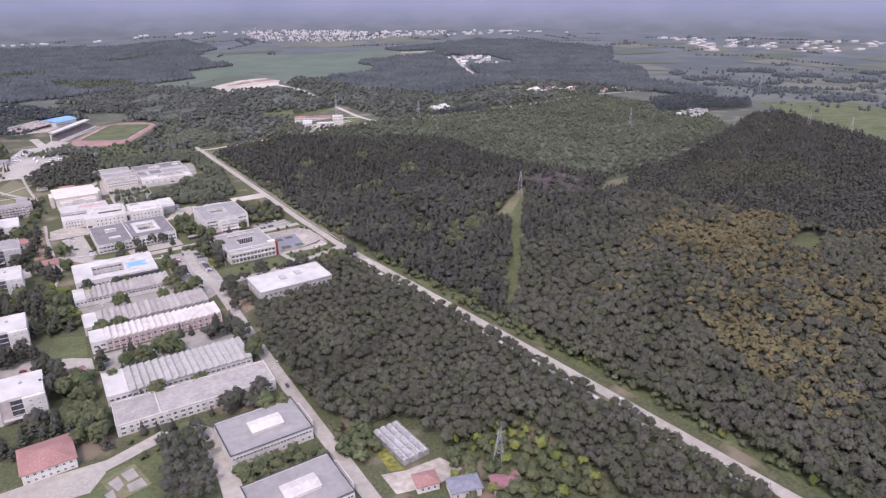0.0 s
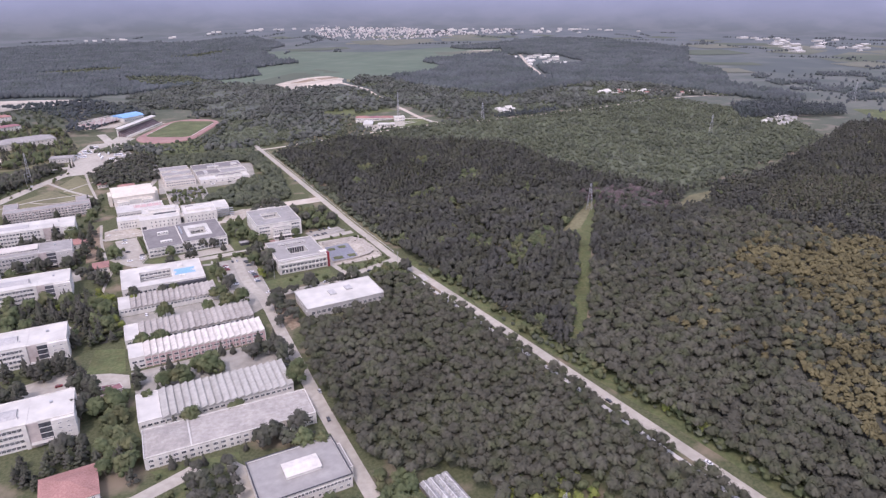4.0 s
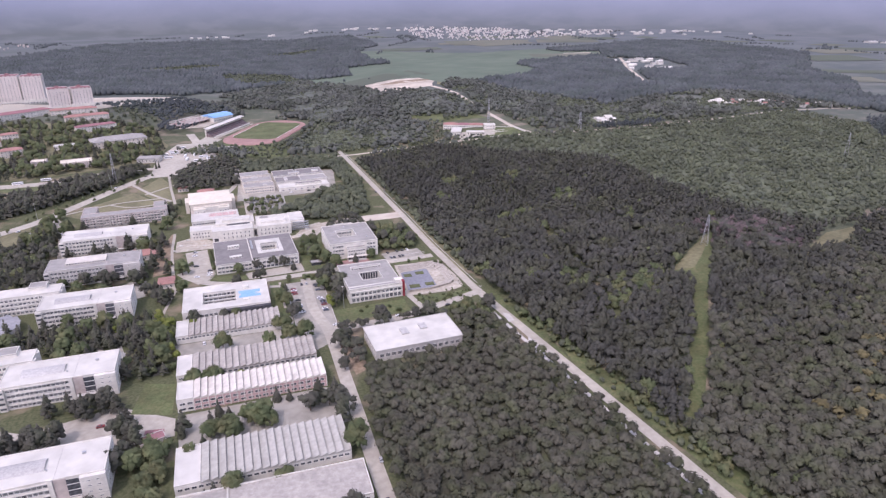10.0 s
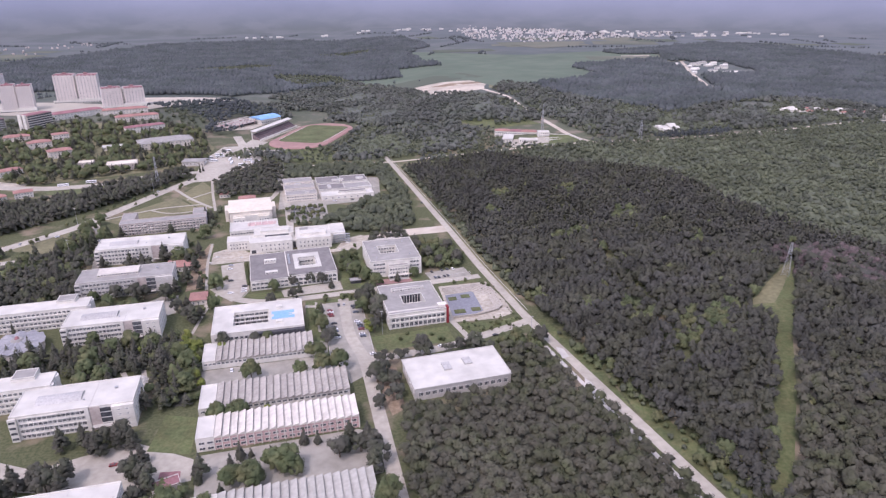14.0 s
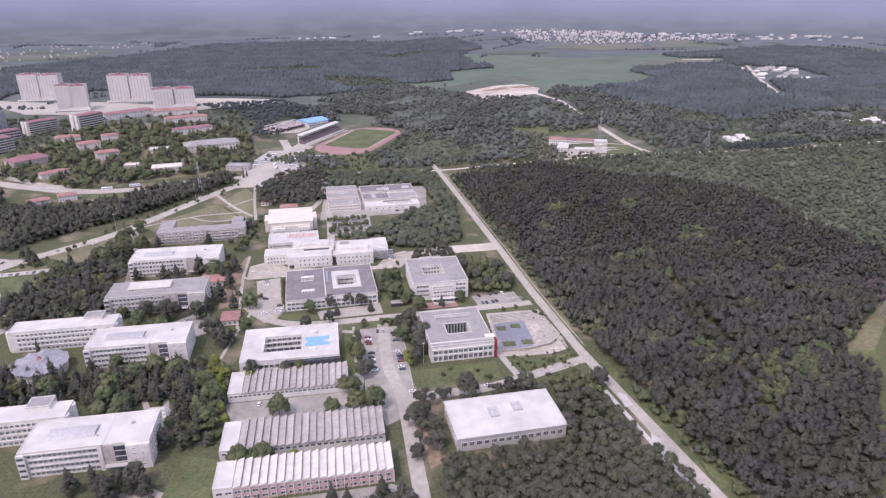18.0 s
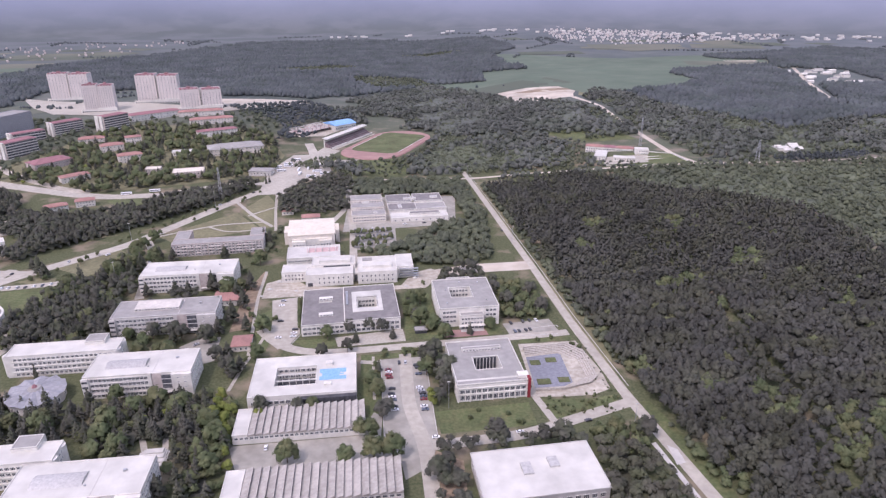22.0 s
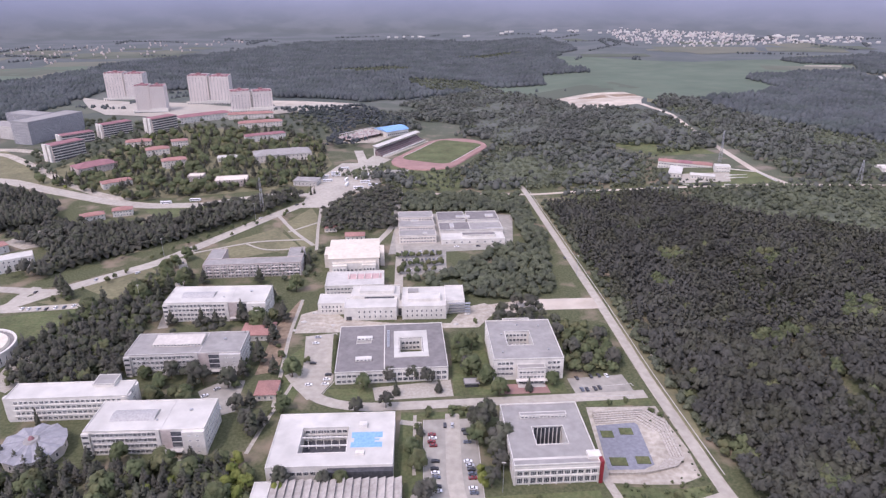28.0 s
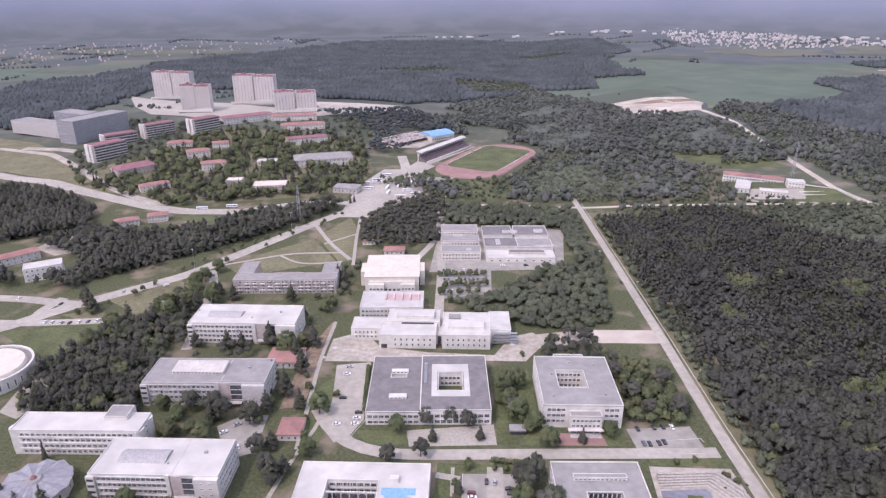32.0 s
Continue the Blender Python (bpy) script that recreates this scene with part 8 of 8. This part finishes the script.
grove([(10, -51), (40, -49), (44, -85), (42, -106), (8, -110)], 6.5, "leaf", BUSH, (1.1, 1.7), "broad-leaved trees beside the square building", 0.8)
grove([(-40, -34), (-2, -24), (12, -48), (7, -54), (-35, -52)], 6.5, "pine", UMB, (1.0, 1.4), "round pines behind the square building", 0.8)
G_MID = [(-250, -204), (-180, -192), (-160, -240), (-160, -280), (-176, -282), (-190, -247), (-238, -238)]
grove(G_MID, 7.5, "pine", CEDAR, (0.7, 1.15), PALE, 0.75)
grove(G_MID, 9, "leaf", BIGBUSH, (1.1, 1.9), PALE, 0.65)
grove([(-312, -187), (-255, -198), (-240, -232), (-250, -240), (-312, -235)], 7.5, "pine", CEDAR, (0.7, 1.1), PALE, 0.7)
grove([(-52, -243), (-26, -240), (8, -241), (30, -250), (-10, -252), (-37, -258), (-37, -296), (-48, -300), (-54, -274)], 6.2, "pine", UMB, (0.8, 1.25), "pines round the white hall", 0.55)
grove([(30, -242), (58, -236), (62, -262), (36, -258)], 6.2, "leaf", BUSH, (1.0, 1.5), "broad-leaved trees by the country road", 0.85)
grove([(-124, -430), (-101, -437), (-101, -481), (-109, -500), (-127, -500)], 5.8, "pine", UMB, (0.9, 1.35), "clump of umbrella pines between the workshops")
grove([(-97, -478), (-52, -480), (-50, -494), (-92, -496)], 6, "leaf", BUSH, (1.0, 1.5), "broad-leaved trees behind the grey workshop")
grove([(-215, -391), (-182, -392), (-148, -404), (-145, -431), (-161, -428), (-205, -407)], 7.5, "pine", CEDAR, (0.7, 1.0), "dark trees behind the red-roofed house", 0.8)
grove([(-167, -331), (-150, -349), (-150, -391), (-148, -412), (-163, -398), (-163, -370)], 6, "leaf", BUSH, (1.1, 1.7), "tall green trees beside the sheds", 0.9)
grove([(-178, -200), (-162, -196), (-156, -276), (-172, -270)], 6.5, "leaf", BUSH, (1.0, 1.6), "bright trees along the west path", 0.8)
grove([(-40, -463), (-23, -476), (-25, -506), (-42, -500)], 6, "leaf", BUSH, (1.0, 1.5), "broad-leaved trees by the greenhouse")
grove([(-120, -640), (-60, -600), (-45, -560), (-60, -700), (-130, -720)], 7, "leaf", BUSH, (1.0, 1.5), "trees south of the workshops")

grove([(-650, 400), (-600, 330), (-545, 330), (-545, 480), (-500, 560), (-560, 580), (-660, 520)], 11, "scrub", BIGBUSH, (0.9, 1.7), "trees between the dormitories", 0.6)
grove([(-560, 320), (-540, 350), (-470, 560), (-400, 540), (-230, 400), (-240, 320), (-360, 262)], 15, "leaf", BIGBUSH, (1.2, 2.2), "large garden trees in the hillside quarter", 0.4)

# ---------------------------------------------------------------- more of the campus ground
strip("avenue_lane", [(-450, -28), (-412, -30), (-370, -24), (-353, -21), (-322, -14)], 9, M["asphalt"], "pale lane with parked cars off the avenue", "road", 0.2)
strip("avenue_lane", [(-470, 8), (-421, 8), (-387, 2), (-372, 4)], 10, M["asphalt"], "pale lane joining the avenue", "road", 0.25)
strip("avenue_lane", [(-398, 12), (-404, -8), (-398, -28)], 9, M["asphalt"], "short lane between the avenue and the parking lane", "road", 0.3)
strip("side_lane", [(-270, -54), (-284, 10), (-294, 50), (-306, 72)], 7, M["asphalt"], "narrow lane beside the long faculty block", "road", 0.23)
area("island", [(-384, -14), (-370, -9), (-353, -8), (-350, -17), (-369, -19)], "bare traffic island with low shrubs", "bare ground", "dryfield", 0.14)
area("forecourt", [(-345, -128), (-354, -79), (-342, -88), (-334, -99), (-329, -124), (-331, -133)], "pale forecourt of the round hall", "forecourt", "paving", 0.18)
area("lay_by", [(71, -254), (75, -258), (75, -268), (70, -269)], "pale lay-by beside the country road", "lay-by", "concrete", 0.2)
area("lay_by", [(75, -293), (77, -299), (77, -317), (72, -316), (71, -304)], "pale lay-by with a culvert beside the country road", "lay-by", "concrete", 0.2)
area("bare_ground", [(-475, 152), (-440, 105), (-460, 92), (-490, 108)], "pale yard behind the villa", "bare ground", "dirt", 0.1)
area("lawn", [(-399, 206), (-349, 175), (-310, 205), (-307, 233), (-350, 222)], "bright grass below the ring road", "lawn", "lawn", 0.11)
area("bare_ground", [(-170, -45), (-140, -40), (-110, -44), (-66, -44), (-56, -20), (-40, -12), (-30, -22), (-46, -50), (-120, -54), (-168, -58)], "white dust and rubble round the new building", "bare ground", "dirt", 0.19)
area("yard", [(-118, 100), (-8, 112), (-8, 104), (-70, 94), (-116, 86)], "asphalt apron before the north workshops", "yard", "parking", 0.16)
for i, (pts, w) in enumerate((([(-161, -105), (-162, -128), (-168, -150), (-172, -185)], 2.2), ([(-79, -85), (-80, -118)], 2), ([(-205, -190), (-196, -225), (-190, -244)], 3), ([(-86, -152), (-84, -200)], 1.8), ([(-94, -158), (-82, -160)], 4), ([(-226, 140), (-200, 170), (-178, 188)], 2.5))):
    strip("footpath", pts, w, M["paving"], "pale footpath between trees", "path", 0.22 + 0.012 * i)
car_row([(-387, -26), (-382, -26), (-375, -26), (-369, -26), (-363, -24), (-357, -23), (-351, -21), (-394, 2), (-432, 8), (-358, 26)], [92, 95, 90, 94], CL, [0, 0, 2, 1, 0, 4, 0, 1, 0, 2])
car_row([(-283, 2), (-287, 20), (-290, 32), (-300, 62), (-330, 40), (-310, 96), (-264, 180), (-236, 224), (20, 230), (28, 140), (-60, 102), (-40, 104), (-20, 108), (-211, -135), (-206, -128), (-199, -146)], [100, 102, 104, 110, 55, 60, 62, 60, 95, 95, 6, 4, 5, 40, 42, 120], CL, [0, 2, 0, 1, 0, 4, 0, 1, 2, 0, 0, 1, 2, 0, 2, 0])

house("red_roofed_house", "small red-roofed lodge near the avenue", -190, 140, 12, 9, 4, 6, "cream_wall", "red_roof", 2.2, 1, 3)
house("red_roofed_house", "low house with a faded red roof beside the cream hall", -166, 118, 18, 10, 4, 6, "cream_wall", "red_roof", 2.2, 1, 4)
strip("side_lane", [(-127, 243), (-118, 150), (-112, 90), (-108, 20), (-106, -8)], 7, M["asphalt"], "grey lane beside the north complex", "road", 0.21)
area("court_mat", [(-166, -338), (-155, -339), (-156, -329), (-166, -328)], "small dark red ball court among trees", "court", "maroon_roof", 0.25)
area("lawn", [(10, -206), (29, -207), (46, -208), (60, -206), (56, -222), (30, -229), (14, -226)], "rough lawn with shrubs south of the amphitheatre", "lawn", "lawn", 0.1)
planted("shrub", "round green shrub on a lawn", "leaf", [dome_spec(9, 1.4, 0.3, 2.6, 0.8) for _ in range(2)], 1.2, 0.06, [(-30, -222), (-18, -226), (-8, -220), (-2, -228), (-24, -215), (20, -215), (30, -220), (42, -214), (50, -217), (48, -148), (52, -152), (26, -140), (36, -137), (-38, -432), (-116, -434), (-110, -431), (-132, -444), (-137, -428)], (0.8, 1.5), tufts=60, ts=0.5, limb=0, cat="shrub", group="shrubs")
for x0, y0, x1, y1, h in ((-105, 150, -98, 154, 8.6), (-92, 116, -88, 119, 8.8), (-60, 168, -46, 173, 6.6), (-30, 172, -22, 178, 6.8), (-66, 138, -62, 150, 6.4), (-30, 136, -14, 139, 6.0)):
    u = thing("roof_unit", "raised white roof light on a workshop roof", "roof light", x0, y0, 5, "workshop roof lights", z=0)
    Build().box(0, 0, 4.2, x1 - x0, y1 - y0, h).make("curb", M["white_wall"], u)
    Build().box(0.3, 0.3, h, x1 - x0 - 0.3, y1 - y0 - 0.3, h + 0.15).make("pane", M["skylight"], u)
# ---- kerbs of the car parks
for pts in ([(14, -128), (15, -124), (44, -119), (45, -122)], [(-81, -156), (-78, -233), (-70, -249)], [(-52, -154), (-49, -236)], [(12, -133), (46, -131)], [(-142, -132), (-137, -118), (-140, -89)]):
    k = Build()
    for (xa, ya), (xb, yb) in zip(pts[:-1], pts[1:]):
        d = Vector((xb - xa, yb - ya, 0)).normalized()
        n = Vector((-d.y, d.x, 0)) * 0.15
        z = g1(xa, ya)
        p = [(xa - n.x, ya - n.y), (xb - n.x, yb - n.y), (xb + n.x, yb + n.y), (xa + n.x, ya + n.y)]
        k.v += [(*q, z) for q in p] + [(*q, z + 0.3) for q in p]
        m = len(k.v) - 8
        k.f += [tuple(m + i for i in f) for f in BOX_F]
        k.s += [0] * 6
    tagged(k.make("kerb", M["concrete"]), "low concrete kerb of a car park", "kerb", kind="structure")

# ---- clipped hedge beside the courtyard building and rubble heaps
for x0, y0, x1, y1 in ((-145, -66, -139, -110), (-66, -146, -54, -147)):
    n = int(math.hypot(x1 - x0, y1 - y0) / 1.6)
    spec = [(x0 + (x1 - x0) * i / n, y0 + (y1 - y0) * i / n, 1.6, 1.5, 1.7) for i in range(n + 1)]
    kv, kf, kn = leafy(spec, n * 45, 0.5, ICO0, 0.9, 0.2)
    kv[:, 2] += g1(x0, y0)
    tagged(new("hedge", tri_mesh("hedge", kv, kf, [M["leaf"]], smooth=True, normals=kn)), "thick dark green hedge beside a car park", "hedge")
for px, py, r in ((-166, -30, 2.2), (-158, -26, 1.5), (-172, -44, 1.8), (-150, -48, 1.4), (-54, -30, 2.0), (-62, -46, 1.6), (-176, -56, 1.3)):
    kv, kf = lumps([(0, 0, 0.2, r, r * 0.5), (r * 0.8, 0.4, 0.1, r * 0.6, r * 0.35), (-r * 0.6, 0.7, 0.1, r * 0.5, r * 0.3)], ICO1, 0.3)
    o = new("rubble_heap", tri_mesh("rubble_heap", kv, kf, [M["concrete"]], smooth=False))
    o.matrix_basis = pose(px, py, g1(px, py))
    tagged(o, "pale heap of rubble and soil on the building site", "rubble", group="rubble heaps")

# ---------------------------------------------------------------- large trees round the faculty blocks
GREEN = "large spreading broad-leaved tree near a faculty block"
planted("broadleaf_tree", GREEN, "leaf", [dome_spec(34, 5.4, 2.2, 12.5, 1.7) for _ in range(4)], 9, 0.35, [
    (-238, -142), (-218, -146), (-302, 51), (-299, 70), (-297, 24), (-296, 6), (-233, -193), (-193, -206), (-207, -200), (-265, -212), (-217, -208), (-262, -220), (-304, 38), (-228, -219), (-161, -149), (-164, -114),
    (-193, -43), (-201, -54), (-188, 7), (-211, -37), (-53, -110), (-57, -97), (-52, -79), (-59, -83), (-330, -60), (-292, -91), (-102, -339), (-166, -359), (-158, -355), (-120, -347), (-108, -338), (-56, -373), (-43, -117), (-330, -36), (-300, -14), (-280, 14), (-173, -222), (-166, -236), (-165, -256), (-172, -246)], (0.9, 1.35), tufts=260)
CEDARS = [(-247, -196), (-272, -212), (-286, -212), (-217, -204), (-191, -214), (-228, -206), (-247, -217), (-257, -226), (-179, -219), (-221, -127), (-284, -140), (-285, -20), (-271, -26), (-294, -4), (-286, 1), (-310, -19), (-265, -49), (-243, -49), (-216, -43), (-233, -49), (-300, -104), (-336, -81), (-325, -76), (-315, -71), (-292, -76), (-369, -1), (-380, 10), (-362, -7), (-280, 28), (-266, 20), (-204, -6), (-186, -43), (-221, 21), (-181, -145), (-173, -169), (-169, -163)]
CEDARS_B = [(-176, -110), (-194, -115), (-188, -99), (-200, -85), (-185, -75), (-193, -60), (-194, 60), (-187, 52), (-209, -299), (-219, -301), (-199, -309), (-191, -303), (-183, -306), (-176, -331), (-176, -319), (-168, -344), (-224, -329), (-217, -325), (-208, -337), (-230, -331), (-145, -336), (-235, -334), (-71, -324), (-62, -330), (-60, -349), (-210, -222), (-200, -228), (-236, -226), (-268, -222), (-288, -222), (-298, -214), (-187, -222), (-182, -232), (-190, -262), (-184, -272), (-238, -206)]
planted("cedar", "tall dark conifer with tiered boughs among the faculty blocks", "pine", [cedar(8) for _ in range(5)], 11, 0.3, CEDARS + CEDARS_B, (0.9, 1.3), tufts=200, limb=0)
planted("spring_tree", "yellow-green tree in fresh leaf beside the west path", "lime", [dome_spec(26, 3.6, 2.0, 10.5, 1.4) for _ in range(2)], 8, 0.25, [(-164, -211), (-166, -220), (-163, -228), (-200, -210), (-148, -214)], (0.8, 1.2), tufts=220)
planted("street_tree", "small garden tree by a footpath", "leaf", [dome_spec(14, 2.0, 1.0, 5.0, 1.0) for _ in range(3)], 4, 0.12, [
    (-193, -108), (-166, -107), (-158, -98), (-168, -152), (-135, -110), (-124, -114), (-130, -110), (-64, -96), (-33, -129), (-197, -13), (-218, -43), (-194, 7), (-179, 36), (-106, 52), (-92, 30), (-88, 52), (-100, 30), (-48, -44), (-34, -38), (-372, -12), (-360, -12),
    (-66, -152), (-60, -152), (-78, -152), (-84, -165), (-84, -176), (-206, -97), (-197, -100), (-181, -80), (-176, -92), (-170, -120), (-166, -136)], (0.7, 1.2), tufts=110, ts=0.5, limb=2)
G_WEST2 = [(-319, -108), (-346, -93), (-332, -69), (-337, -43), (-334, -13), (-316, -3), (-307, 31), (-292, -5), (-283, -63), (-284, -88), (-276, -118), (-282, -124)]
grove(G_WEST2, 8.5, "pine", CEDAR, (0.6, 1.2), "dark conifers west of the faculty blocks", 0.6)
grove(G_WEST2, 10, "leaf", BIGBUSH, (0.9, 2.0), "broad-leaved trees west of the faculty blocks", 0.5)
grove([(-312, -300), (-262, -300), (-262, -350), (-312, -352)], 8, "pine", CEDAR, (0.7, 1.0), "dark conifers between the faculty wings", 0.6)
grove([(-345, -240), (-312, -235), (-312, -180), (-335, -170)], 8, "pine", CEDAR, (0.7, 1.1), "dark conifers behind the rotunda", 0.7)
grove([(-205, 20), (-186, 20), (-180, 95), (-196, 95)], 9, "scrub", BIGBUSH, (0.8, 1.3), "trees along the path by the cream hall", 0.6)

grove(STADIUM_LAWN, 8, "scrub", BIGBUSH, (0.6, 1.3), "scrubby trees on the lawn beside the track", 0.5)
grove([(-330, -60), (-272, -78), (-268, -118), (-262, -128), (-240, -132), (-318, -140), (-345, -110)], 8, "pine", CEDAR, (0.7, 1.2), "dark trees beside the grey faculty block", 0.6)
grove([(-262, -122), (-190, -116), (-190, -132), (-212, -150), (-240, -148), (-262, -134)], 9, "leaf", BIGBUSH, (0.9, 1.7), "broad-leaved trees before the grey faculty block", 0.5)
grove([(-262, -52), (-196, -46), (-196, -58), (-262, -72)], 7, "pine", UMB, (0.9, 1.3), "round pines before the white faculty block", 0.6)
grove([(-262, -200), (-182, -196), (-180, -212), (-258, -216)], 6.5, "pine", CEDAR, (0.6, 1.0), "conifers before a white faculty block", 0.7)

planted("street_tree", "round tree between rows of parked cars", "leaf", [dome_spec(14, 2.3, 1.2, 5.4, 1.1) for _ in range(2)], 4, 0.12, [(-106 + 5.2 * i, 57 + 0.45 * i) for i in range(7)] + [(-112 + 6 * i, 76 + 0.6 * i) for i in range(7)] + [(-108 + 7 * i, 41 + 1.5 * i) for i in range(5)], (0.8, 1.3), tufts=100, ts=0.5)
car_row([(-108 + 3.4 * i, 70 + 0.3 * i) for i in range(11)] + [(-107 + 3.6 * i, 82 + 0.3 * i) for i in range(9)], [95, 97, 93], CL, [1, 4, 2, 0, 1, 1, 4])

x, y = scatter([(14, -206), (40, -205), (58, -196), (60, -222), (48, -226), (16, -222)], 3.4, keep=0.5)
wood("weeds", "low weeds and shrubs south of the amphitheatre", x, y, BUSH, [M["leaf"]], (0.15, 0.45), category="shrubs")
x, y = scatter([(44, -150), (56, -146), (60, -196), (50, -200)], 3.6, keep=0.28)
wood("weeds", "low weeds on the earth bank by the amphitheatre", x, y, BUSH, [M["scrub"]], (0.12, 0.35), category="shrubs")

b = thing("garden_terrace", "pale stepped garden terrace among trees", "terrace", -204, -250, 3)
for i in range(4):
    Build().box(i * 1.2, i * 2.8, 0, 15 - i * 0.8, 12, 0.5 + i * 0.7).make("step", M["concrete"], b)
strip("footpath", [(-219, -200), (-217, -208), (-208, -225), (-197, -250)], 3.2, M["paving"], "pale garden path under trees", "path", 0.32)

# leaf-coloured sheets added under the denser groves to lift their dark gaps
for poly, mat in (([(-645, 284), (-575, 262), (-525, 232), (-484, 200), (-470, 160), (-531, 112), (-600, 120), (-645, 170)], "pine"), ([(-464, 150), (-379, 147), (-304, 218), (-240, 262), (-228, 232), (-262, 190), (-318, 116), (-370, 61), (-404, 25), (-440, 28), (-520, 20), (-480, 110)], "pine"),
                  ([(-204, 205), (-155, 287), (-122, 264), (-118, 150), (-163, 131), (-192, 135)], "pine"), (G_MID, "pine")):
    canopy(poly, KEEP_OUT, "leaf-coloured filler sheet under a dense grove", 3.6, ((AVENUE, 12), (RING, 12)), 5.0, mat, FOOT)
